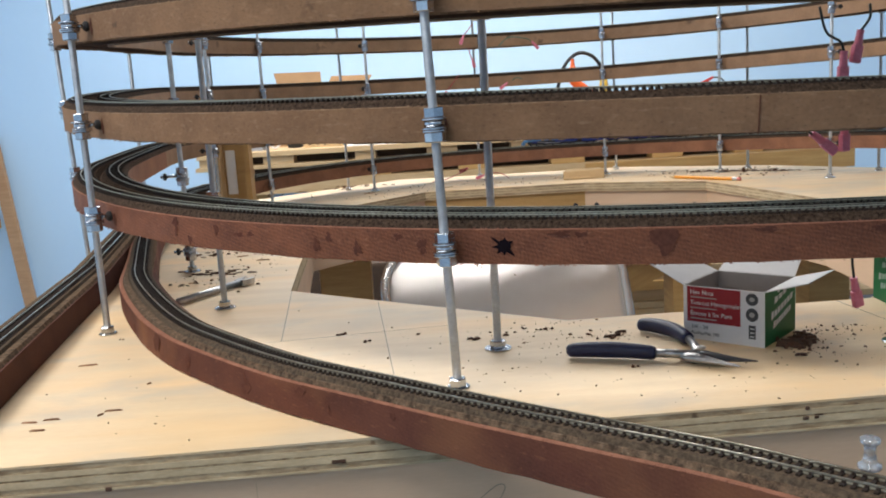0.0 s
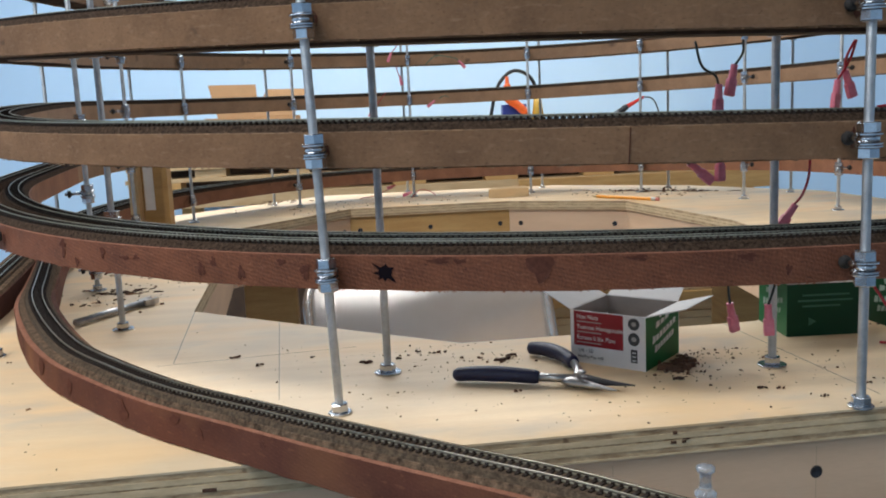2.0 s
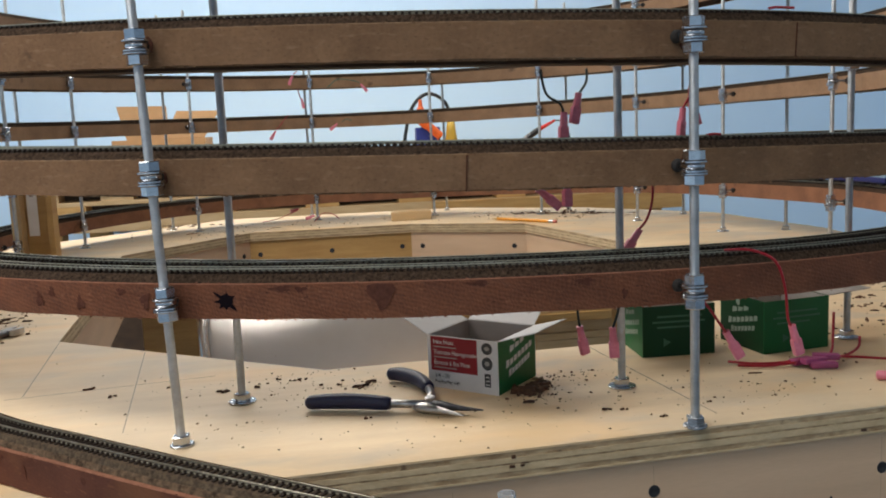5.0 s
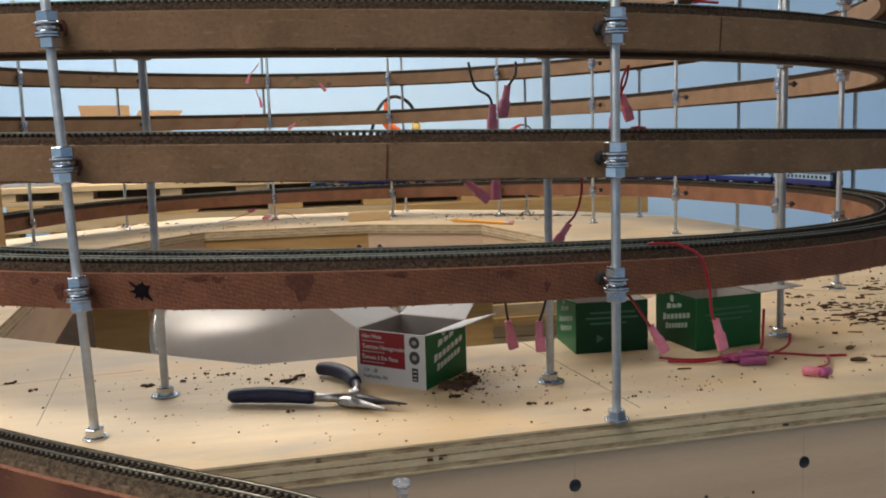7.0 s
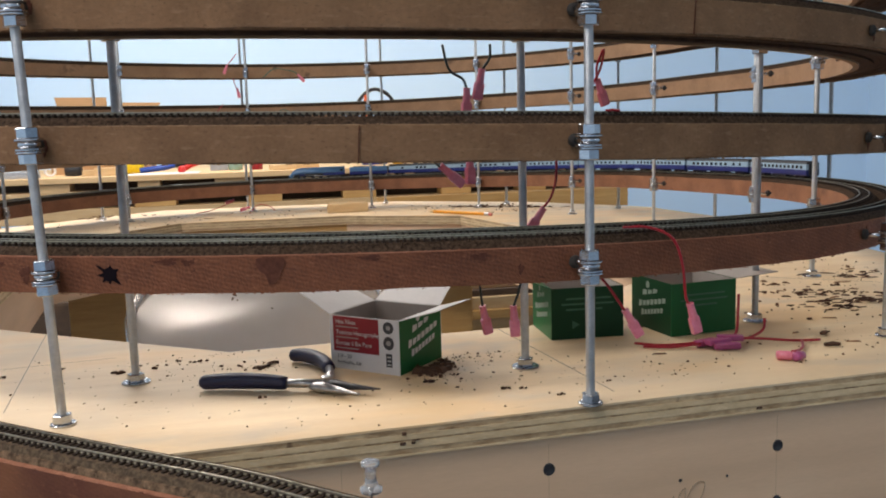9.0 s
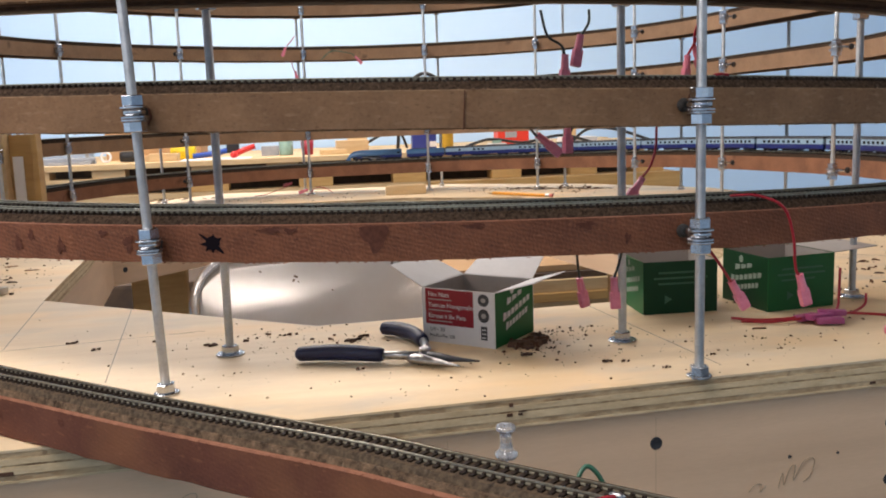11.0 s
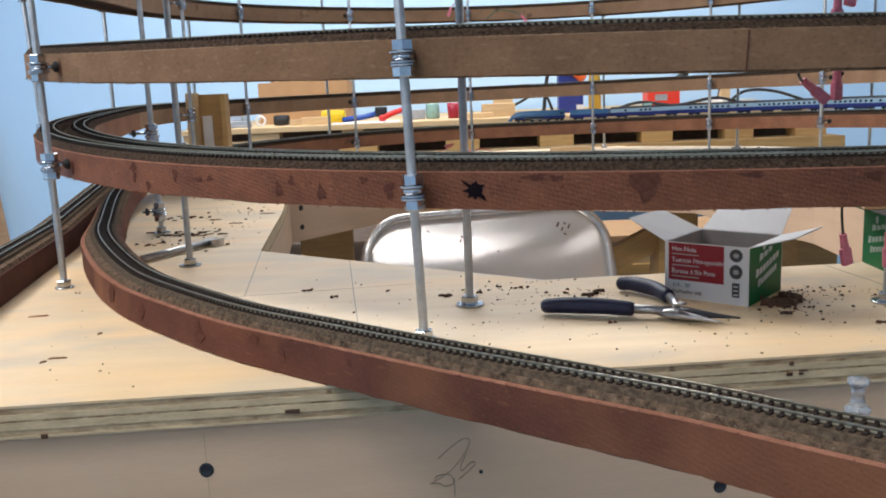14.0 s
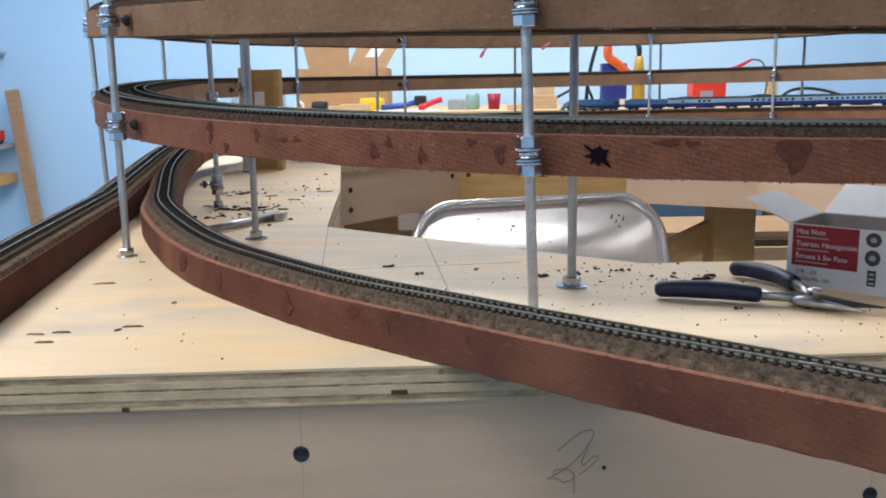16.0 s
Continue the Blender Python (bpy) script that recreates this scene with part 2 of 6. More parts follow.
M["ceiling"] = material("white_ceiling", (0.74, 0.74, 0.72), (0.70, 0.70, 0.68), 0.9, scale=3)
M["floor"] = material("grey_concrete_floor", (0.15, 0.15, 0.15), (0.10, 0.10, 0.105), 0.7, scale=4, fine=60)
M["white_card"] = material("white_box_card", (0.78, 0.76, 0.74), (0.70, 0.68, 0.66), 0.55, scale=40, fine=300, bump=0.05)
M["grey_card"] = material("grey_inner_card", (0.42, 0.38, 0.35), (0.36, 0.33, 0.30), 0.8, scale=60)
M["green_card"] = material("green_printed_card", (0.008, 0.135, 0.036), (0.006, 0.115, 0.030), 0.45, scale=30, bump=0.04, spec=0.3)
# Dark green card, deepened further for the shade under the helix.
M["green_dark"] = material("shaded_dark_green_card", (0.004, 0.055, 0.018), (0.003, 0.044, 0.014), 0.5, scale=30, bump=0.04, spec=0.25)
M["red_print"] = material("red_print", (0.30, 0.008, 0.016), (0.26, 0.007, 0.014), 0.5, scale=40, bump=0)
M["white_print"] = material("white_print", (0.75, 0.75, 0.72), None, 0.5, bump=0)
M["grey_print"] = material("dark_print", (0.06, 0.06, 0.06), None, 0.5, bump=0)
# Greyer copy of the white print, for the cartons behind the posts.
M["dim_print"] = material("greyed_white_print", (0.34, 0.40, 0.34), (0.22, 0.30, 0.23), 0.5, scale=200, bump=0)
M["green_print"] = material("pale_green_print", (0.05, 0.17, 0.09), None, 0.5, bump=0)
M["card"] = material("brown_corrugated_card", (0.46, 0.27, 0.13), (0.40, 0.23, 0.11), 0.85, scale=20, fine=300)
M["navy"] = material("navy_rubber_grip", (0.010, 0.012, 0.045), (0.016, 0.018, 0.055), 0.5, scale=150, fine=900, bump=0.15)
M["steel"] = material("polished_steel", (0.52, 0.51, 0.50), (0.34, 0.33, 0.33), 0.34, 1.0, scale=150, bump=0.1)
M["dark_steel"] = material("dark_steel", (0.03, 0.03, 0.035), (0.06, 0.06, 0.065), 0.4, 0.6, scale=150)
M["chair"] = material("beige_enamel_steel", (0.95, 0.90, 0.84), (0.90, 0.85, 0.78), 0.15, 0.55, scale=12, fine=60, bump=0.03, stain=(0.20, 0.14, 0.10), stain_scale=30, stain_cut=0.76)
M["chair_rim"] = material("worn_chair_frame", (0.74, 0.69, 0.64), (0.55, 0.50, 0.46), 0.25, 0.8, scale=60)
M["pink"] = material("pink_vinyl_connector", (0.78, 0.23, 0.30), (0.66, 0.16, 0.22), 0.3, scale=150, bump=0.05)
M["lilac"] = material("lilac_vinyl_connector", (0.46, 0.09, 0.22), (0.32, 0.06, 0.16), 0.3, scale=150, bump=0.05)
M["red_wire"] = material("red_wire_insulation", (0.40, 0.011, 0.024), None, 0.35, bump=0)
M["black_wire"] = material("dark_green_wire_insulation", (0.012, 0.022, 0.02), None, 0.4, bump=0)
M["green_wire"] = material("green_wire_insulation", (0.03, 0.13, 0.08), None, 0.4, bump=0)
M["pencil"] = material("yellow_pencil_paint", (0.78, 0.33, 0.025), None, 0.35, bump=0)
M["eraser"] = material("pink_eraser", (0.65, 0.22, 0.18), None, 0.8, bump=0)
M["debris"] = material("brown_fibre_crumbs", (0.130, 0.062, 0.034), (0.05, 0.025, 0.015), 0.9, scale=400, rand=0.4)
M["shred"] = material("brown_fibre_shred", (0.13, 0.060, 0.034), (0.06, 0.028, 0.018), 0.9, scale=300, rand=0.3)
M["splinter"] = material("hardboard_splinter", (0.33, 0.17, 0.085), (0.17, 0.080, 0.042), 0.9, scale=400, rand=0.5)
M["ink"] = material("black_ink", (0.010, 0.007, 0.010), None, 0.9, bump=0, spec=0.05)
M["dark_stain"] = material("dark_oil_stain", (0.080, 0.032, 0.024), (0.135, 0.055, 0.036), 0.9, scale=260, bump=0.2, spec=0.05)
M["graphite"] = material("pencil_line", (0.26, 0.21, 0.16), None, 0.6, bump=0)
M["scribble"] = material("grey_pencil_scribble", (0.40, 0.29, 0.19), None, 0.6, bump=0)
M["faint_pencil"] = material("faint_pencil_line", (0.555, 0.368, 0.224), None, 0.6, bump=0)
M["orange"] = material("orange_plastic", (0.80, 0.13, 0.02), None, 0.4, bump=0)
M["blue_print"] = material("dark_blue_packaging", (0.02, 0.03, 0.20), (0.03, 0.05, 0.26), 0.4, scale=20, bump=0)
M["yellow"] = material("yellow_plastic", (0.80, 0.55, 0.01), None, 0.4, bump=0)
M["red_plastic"] = material("red_plastic", (0.62, 0.02, 0.015), None, 0.4, bump=0)
M["red_orange"] = material("orange_red_plastic", (0.72, 0.045, 0.022), (0.66, 0.038, 0.018), 0.45, scale=40, bump=0.03)
M["crimson"] = material("crimson_plastic", (0.33, 0.008, 0.030), None, 0.35, bump=0)
M["black"] = material("black_plastic", (0.012, 0.012, 0.014), None, 0.4, bump=0)
M["teal"] = material("teal_glass_jar", (0.26, 0.42, 0.36), None, 0.15, bump=0)
M["blue_tool"] = material("blue_plastic", (0.02, 0.07, 0.35), None, 0.4, bump=0)
M["grey"] = material("grey_plastic", (0.35, 0.37, 0.40), None, 0.4, bump=0)
M["loco_blue"] = material("steel_blue_model_paint", (0.07, 0.18, 0.34), (0.055, 0.15, 0.30), 0.3, scale=60, bump=0)
M["loco_dark"] = material("navy_model_paint", (0.010, 0.022, 0.16), (0.008, 0.018, 0.13), 0.3, scale=60, bump=0)
M["car_light"] = material("pale_blue_model_paint", (0.28, 0.42, 0.53), (0.25, 0.38, 0.49), 0.3, scale=60, bump=0)
M["car_roof"] = material("dark_grey_model_roof", (0.04, 0.045, 0.055), None, 0.5, bump=0)
M["window_dark"] = material("dark_model_window", (0.02, 0.025, 0.03), None, 0.15, bump=0)
M["under"] = material("black_model_underframe", (0.015, 0.015, 0.017), None, 0.5, bump=0)
M["clear"] = material("clear_plastic", (0.80, 0.82, 0.84), None, 0.08, bump=0)
M["clear"].node_tree.nodes["Principled BSDF"].inputs["Transmission Weight"].default_value = 0.75


# ---- building helpers ----
def thing(name, loc, label, category, group="", kind="", rz=0.0):
    ob = new(name)
    ob.empty_display_size = 0.02
    ob.matrix_basis = Matrix.Translation(loc) @ Matrix.Rotation(rz, 4, "Z")
    return tagged(ob, label, category, group, kind)


def world_of(ob):
    m = ob.matrix_parent_inverse @ ob.matrix_basis if ob.parent else ob.matrix_basis
    return world_of(ob.parent) @ m if ob.parent else m


def mesh_of(bm, name, mats, smooth=False):
    me = bpy.data.meshes.new(name)
    bm.normal_update()
    bm.to_mesh(me)
    bm.free()
    for m in (mats if isinstance(mats, (list, tuple)) else [mats]):
        me.materials.append(m)
    if smooth:
        me.polygons.foreach_set("use_smooth", [True] * len(me.polygons))
    return me


def part(name, bm, mat, parent, label="", world=False, at=None, smooth=False, kind=""):
    """Links a bmesh (or a ready mesh) as one mesh object under a thing. world: the mesh is in world metres."""
    me = bm if isinstance(bm, bpy.types.Mesh) else mesh_of(bm, name, mat, smooth)
    ob = new(name, me)
    if parent is not None:
        ob.parent = parent
        if world:
            ob.matrix_parent_inverse = world_of(parent).inverted()
    if at is not None:
        ob.matrix_basis = at
    return tagged(ob, label, "", "", kind)


def whole(name, bm, mat, label, category, loc=(0, 0, 0), group="", kind="", smooth=False, rz=0.0):
    ob = new(name, bm if isinstance(bm, bpy.types.Mesh) else mesh_of(bm, name, mat, smooth))
    ob.matrix_basis = Matrix.Translation(loc) @ Matrix.Rotation(rz, 4, "Z")
    return tagged(ob, label, category, group, kind)


def box(w, d, h, at=(0, 0, 0), bevel=0.0, bm=None, rot=None):
    """A box on its base centre."""
    own = bmesh.new()
    bmesh.ops.create_cube(own, size=1, matrix=Matrix.Translation((0, 0, h / 2)) @ Matrix.Diagonal((w, d, h, 1)))
    if bevel:
        bmesh.ops.bevel(own, geom=own.edges[:], offset=bevel, segments=2, affect="EDGES", profile=0.7)
    m = Matrix.Translation(at) @ (rot or Matrix())
    bmesh.ops.transform(own, matrix=m, verts=own.verts)
    return own if bm is None else merge(bm, own)


def merge(bm, other):
    me = bpy.data.meshes.new("tmp")
    other.to_mesh(me)
    other.free()
    bm.from_mesh(me)
    bpy.data.meshes.remove(me)
    return bm


def lathe(profile, n=20, bm=None, m=None):
    """A turned solid from (radius, height) rows."""
    own = bmesh.new()
    rings = [[own.verts.new((r * math.cos(2 * math.pi * i / n), r * math.sin(2 * math.pi * i / n), z)) for i in range(n)] for r, z in profile]
    for a, b in zip(rings, rings[1:]):
        for i in range(n):
            own.faces.new((a[i], a[(i + 1) % n], b[(i + 1) % n], b[i]))
    own.faces.new(rings[0][::-1])
    own.faces.new(rings[-1])
    if m is not None:
        bmesh.ops.transform(own, matrix=m, verts=own.verts)
    return own if bm is None else merge(bm, own)


def sweep(points, profile, bm=None, closed=False):
    """A closed profile of (sideways to the right, up) carried along points; it stays upright."""
    p = np.array(points, float)
    d = np.gradient(p[:, :2], axis=0)
    d /= np.linalg.norm(d, axis=1)[:, None]
    side = np.stack([d[:, 1], -d[:, 0]], 1)
    own = bm if bm is not None else bmesh.new()
    run = np.r_[0, np.cumsum(np.linalg.norm(np.diff(p[:, :2], axis=0), axis=1))]
    uv = own.loops.layers.uv.new("UVMap") if not own.loops.layers.uv else own.loops.layers.uv[0]
    rings = []
    for k in range(len(p)):
        rings.append([own.verts.new((p[k, 0] + side[k, 0] * o, p[k, 1] + side[k, 1] * o, p[k, 2] + h)) for o, h in profile])
    m = len(profile)
    for k, (a, b) in enumerate(zip(rings, rings[1:])):
        for i in range(m):
            f = own.faces.new((a[i], b[i], b[(i + 1) % m], a[(i + 1) % m]))
            for lp, (r, q) in zip(f.loops, ((k, i), (k + 1, i), (k + 1, (i + 1) % m), (k, (i + 1) % m))):
                lp[uv].uv = (run[r], profile[q][1] + 0.3 * profile[q][0])
    own.faces.new(rings[0])
    own.faces.new(rings[-1][::-1])
    return own


def smooth_line(pts, n=60):
    """Catmull-Rom through a few control points."""
    p = [np.array(v, float) for v in pts]
    p = [2 * p[0] - p[1]] + p + [2 * p[-1] - p[-2]]
    out = []
    for k in range(1, len(p) - 2):
        for t in np.linspace(0, 1, max(2, n // (len(p) - 3)), endpoint=False):
            a, b, c, d = p[k - 1:k + 3]
            out.append(0.5 * (2 * b + (c - a) * t + (2 * a - 5 * b + 4 * c - d) * t * t + (3 * b - a - 3 * c + d) * t ** 3))
    return np.array(out + [p[-2]])


def tube(pts, r, n=8, bm=None, taper=None):
    """A round bar along 3D points."""
    p = [Vector(v) for v in pts]
    own = bm if bm is not None else bmesh.new()
    rings, u = [], None
    for k, v in enumerate(p):
        d = (p[min(k + 1, len(p) - 1)] - p[max(k - 1, 0)]).normalized()
        u = d.orthogonal().normalized() if u is None else (u - d * u.dot(d)).normalized()
        w = d.cross(u)
        rr = r if taper is None else r * taper[k]
        rings.append([own.verts.new(v + (u * math.cos(2 * math.pi * i / n) + w * math.sin(2 * math.pi * i / n)) * rr) for i in range(n)])
    for a, b in zip(rings, rings[1:]):
        for i in range(n):
            own.faces.new((a[i], a[(i + 1) % n], b[(i + 1) % n], b[i]))
    own.faces.new(rings[0][::-1])
    own.faces.new(rings[-1])
    return own


def slab(outline, z0, z1, bm=None):
    """A flat plate from a plan outline."""
    own = bm if bm is not None else bmesh.new()
    lo, hi = [own.verts.new((x, y, z0)) for x, y in outline], [own.verts.new((x, y, z1)) for x, y in outline]
    own.faces.new(lo[::-1])
    own.faces.new(hi)
    for i in range(len(lo)):
        j = (i + 1) % len(lo)
        own.faces.new((lo[i], lo[j], hi[j], hi[i]))
    return own


def ring_slab(outer, inner, z0, z1):
    """A flat plate with a hole; both outlines have as many corners."""
    own = bmesh.new()
    v = [[own.verts.new((x, y, z)) for x, y in line] for line in (outer, inner) for z in (z0, z1)]
    ol, oh, il, ih = v
    k = len(ol)
    for i in range(k):
        j = (i + 1) % k
        own.faces.new((oh[i], oh[j], ih[j], ih[i]))
        own.faces.new((ol[j], ol[i], il[i], il[j]))
        own.faces.new((ol[i], ol[j], oh[j], oh[i]))
        own.faces.new((il[j], il[i], ih[i], ih[j]))
    return own


def words(text, size, align="LEFT"):
    data = bpy.data.curves.new("words", "FONT")
    data.body, data.size, data.align_x, data.extrude = text, size, align, 0.00008
    ob = bpy.data.objects.new("words", data)
    scene.collection.objects.link(ob)
    bpy.context.view_layer.update()
    me = bpy.data.meshes.new_from_object(ob.evaluated_get(bpy.context.evaluated_depsgraph_get()))
    bpy.data.objects.remove(ob)
    return me


# ---- the room ----
X0, X1, Y0, Y1 = -2.6, 3.6, -2.2, 4.6
whole("floor", box(X1 - X0 + 0.4, Y1 - Y0 + 0.4, 0.1), M["floor"], "grey concrete workshop floor", "floor", ((X0 + X1) / 2, (Y0 + Y1) / 2, FLOOR - 0.1), kind="structure")
whole("ceiling", box(X1 - X0 + 0.4, Y1 - Y0 + 0.4, 0.1), M["ceiling"], "plain white ceiling", "ceiling", ((X0 + X1) / 2, (Y0 + Y1) / 2, CEIL), kind="structure")
H = CEIL - FLOOR
for nm, w, d, x, y in (("wall_north", X1 - X0, 0.12, (X0 + X1) / 2, Y1 + 0.06), ("wall_south", X1 - X0, 0.12, (X0 + X1) / 2, Y0 - 0.06),
                       ("wall_west", 0.12, Y1 - Y0 + 0.24, X0 - 0.06, (Y0 + Y1) / 2), ("wall_east", 0.12, Y1 - Y0 + 0.24, X1 + 0.06, (Y0 + Y1) / 2)):
    whole(nm, box(w, d, H), M["wall"], "light blue painted wall", "wall", (x, y, FLOOR), kind="structure")
for x, y, w, d, e in [r[:5] for r in LAMPS]:
    lampshade = thing("ceiling_light", (x, y, CEIL - 0.07), "white fluorescent fixture on the ceiling, out of view, placed for its light", "ceiling light", "ceiling lights")
    part("housing", box(w + 0.06, d + 0.06, 0.07), M["ceiling"], lampshade)

# ---- the bench ----
def front(x):
    return 0.487 + 0.06 * x


OUTER = [(-0.352, front(-0.352)), (-0.2, front(-0.2)), (0.10, front(0.10)), (0.66, front(0.66)), (0.905, 0.84), (0.97, 1.40), (0.93, 1.74), (0.74, 1.99), (0.46, 2.17), (-0.10, 2.20), (-0.51, 1.80), (-0.478, 1.14), (-0.404, 0.87)]
HOLE = [(-0.162, 0.914), (-0.08, 0.853), (0.10, 0.722), (0.36, 0.735), (0.58, 0.95), (0.60, 1.38), (0.565, 1.56), (0.525, 1.745), (0.304, 1.855), (-0.03, 1.86), (-0.235, 1.60), (-0.186, 1.20), (-0.175, 1.06)]


def inset(line, d):
    c = np.mean(line, 0)
    return [(x + (c[0] - x) * d, y + (c[1] - y) * d) for x, y in line]


bench = thing("plywood_bench", (0.2, 1.2, FLOOR), "octagonal birch plywood bench top with a central opening, littered with crumbs", "workbench")
z = TOP
plies = [(0.0014, "ply_top"), (0.0034, "ply_dark"), (0.0034, "ply_light"), (0.0012, "glue_line"), (0.0042, "ply_light"), (0.0034, "ply_dark"), (0.0014, "ply_light")]
for k, (h, m) in enumerate(plies):
    d = 0.0 if m not in ("ply_dark", "glue_line") else 0.0004
    part("ply_layer", ring_slab(inset(OUTER, d), inset(HOLE, -2.2 * d), z - h, z), M[m], bench, world=True)
    z -= h
PLY_BOTTOM = z


def board_between(a, b, z0, z1, t, inward):
    """An upright board along a plan line, t thick."""
    a, b = Vector((*a, 0)), Vector((*b, 0))
    d = (b - a).normalized()
    n = Vector((-d.y, d.x, 0)) * (t if inward else -t)
    return slab([tuple(v.xy) for v in ((a, b, b + n, a + n) if inward else (a + n, b + n, b, a))], z0, z1)


of, hf = inset(OUTER, 0.004), inset(HOLE, -0.012)
for k in range(len(OUTER)):
    if k in (0, 1):
        continue
    a, b = (of[k], of[(k + 1) % len(of)])
    part("fascia_board", board_between(a, b, 0.93, PLY_BOTTOM - 0.0005, 0.018, True), M["fascia"], bench, world=True)
part("fascia_board", board_between(of[0], of[2], 0.93, PLY_BOTTOM - 0.0005, 0.018, True), M["fascia"], bench, world=True)
for a, b, m in ((0, 2, "fascia"), (2, 3, "fascia"), (3, 4, "fascia"), (4, 5, "fascia"), (5, 7, "fascia"), (7, 8, "fascia"), (8, 9, "pine"), (9, 10, "fascia"), (10, 0, "fascia")):
    part("rim_board", board_between(hf[a], hf[b], 0.960, PLY_BOTTOM - 0.0005, 0.018, False), M[m], bench, world=True)


def bolt(x, y, z, r, parent, ahead=(0, -1)):
    """A dark recessed bolt head on an upright face."""
    q = Vector((ahead[0], ahead[1], 0)).to_track_quat("Z", "Y").to_matrix().to_4x4()
    part("bolt_head", lathe([(r, -0.001), (r, 0.0006), (r * 0.8, 0.0010), (r * 0.3, 0.0007)], 16), M["dark_steel"], parent, "black bolt head", world=True, at=Matrix.Translation((x, y, z)) @ q)


for x, zz, r in ((-0.116, 1.0238, 0.0042), (0.170, 0.992, 0.004), (0.302, 1.0281, 0.0042), (0.4686, 1.0235, 0.0042), (0.4686, 0.984, 0.004), (0.0335, 1.0114, 0.0012), (0.395, 1.0083, 0.0013), (0.43, 1.007, 0.001)):
    bolt(x, front(x) + 0.0035, zz, r, bench)
for a, b, spots in ((8, 9, (0.06, 0.5, 0.94)), (7, 8, (0.1, 0.9)), (9, 10, (0.06, 0.92))):
    a, b = np.array(hf[a]), np.array(hf[b])
    nn = np.array([-(b - a)[1], (b - a)[0]]) / np.linalg.norm(b - a)
    for t in spots:
        c = a + (b - a) * t
        for zz in ((1.020, 0.985) if t == 0.92 else (1.020,)):
            bolt(c[0] + nn[0] * 0.0003, c[1] + nn[1] * 0.0003, zz, 0.005, bench, tuple(nn))
for p, q in (((-0.161, 0.912), (-0.138, 0.713)), ((-0.066, 0.838), (-0.040, 0.600)), ((-0.150, 0.708), (0.010, 0.731)), ((0.33, 0.733), (0.355, 0.53)), ((0.60, 0.95), (0.80, 0.80))):
    part("pencil_line", slab([(p[0], p[1]), (q[0], q[1]), (q[0] + 0.0006, q[1] + 0.0002), (p[0] + 0.0006, p[1] + 0.0002)], TOP, TOP + 0.00015), M["graphite"], bench, world=True)
SCRIBBLES = ([(0.010, 1.021), (0.017, 1.027), (0.024, 1.0315), (0.028, 1.030), (0.024, 1.022), (0.016, 1.013), (0.007, 1.0075), (0.005, 1.0065), (0.010, 1.0065), (0.013, 1.0045), (0.018, 1.006), (0.016, 1.011), (0.009, 1.011), (0.008, 1.008)],
             [(0.0185, 0.998), (0.0185, 1.009)], [(0.0255, 1.0225), (0.0225, 1.016), (0.023, 1.013), (0.028, 1.0175), (0.0305, 1.0165), (0.026, 1.012), (0.021, 1.008)],
             [(0.366, 0.988), (0.370, 0.992), (0.375, 0.992), (0.374, 0.987), (0.378, 0.991)],
             [(0.387, 0.988), (0.390, 0.998), (0.391, 0.990), (0.395, 1.000), (0.399, 1.002), (0.398, 0.992), (0.404, 1.003), (0.410, 1.006), (0.413, 1.003), (0.410, 0.994), (0.405, 0.990)])
for pts in SCRIBBLES:
    part("pencil_scribble", tube(smooth_line([(px, front(px) + 0.0026, pz) for px, pz in pts], 90), 0.00026, 5), M["scribble"], bench, "faint pencil scribble", world=True)
for x, zz, w, h in ((0.209, 1.0625, 0.0026, 0.0022), (0.2080, 1.0565, 0.0036, 0.0020), (0.2145, 1.0568, 0.0026, 0.0014), (0.216, 1.0588, 0.0050, 0.0006), (-0.067, 1.0540, 0.0080, 0.0022), (-0.197, 1.0490, 0.0035, 0.0024), (0.452, 1.0520, 0.0040, 0.0016), (0.05, 1.0583, 0.0030, 0.0014)):
    part("knot_void", box(w, 0.0010, h, (x, front(x), zz), 0.0003), M["debris"], bench, "dark void in the plywood edge", world=True)
for x in (-0.1155, 0.1705, 0.302, 0.468):
    part("panel_joint", box(0.0004, 0.0006, 0.11, (x, front(x) + 0.0032, 0.935)), M["faint_pencil"], bench, world=True)
for x, y in ((-0.29, 0.56), (0.78, 0.95), (0.80, 1.85), (-0.42, 1.85)):
    part("leg", box(0.085, 0.085, PLY_BOTTOM - FLOOR - 0.001, (x, y, FLOOR), 0.003), M["pine"], bench, world=True)

# ---- the helix ----
C1, C2 = np.array([0.232, 1.207]), np.array([0.200, 1.450])
AXIS = (C2 - C1) / np.linalg.norm(C2 - C1)
RIGHT = np.array([AXIS[1], -AXIS[0]])
R_MID, HALF, BAND = 0.644, 0.030, 0.0236
RUN = float(np.linalg.norm(C2 - C1))
LOOP = 2 * math.pi * R_MID + 2 * RUN


_bu = np.arange(-0.1, 0.45, 0.005)
_bv = np.interp(_bu, [-0.03, 0.0, 0.03, 0.09, 0.20, 0.28, 0.36], [0.0, 0.010, 0.018, 0.022, 0.020, 0.014, 0.0])
_bk = np.exp(-0.5 * (np.arange(-8, 9) / 4.0) ** 2)
BULGE = (_bu, np.convolve(np.pad(_bv, 8, mode="edge"), _bk / _bk.sum(), "valid"))


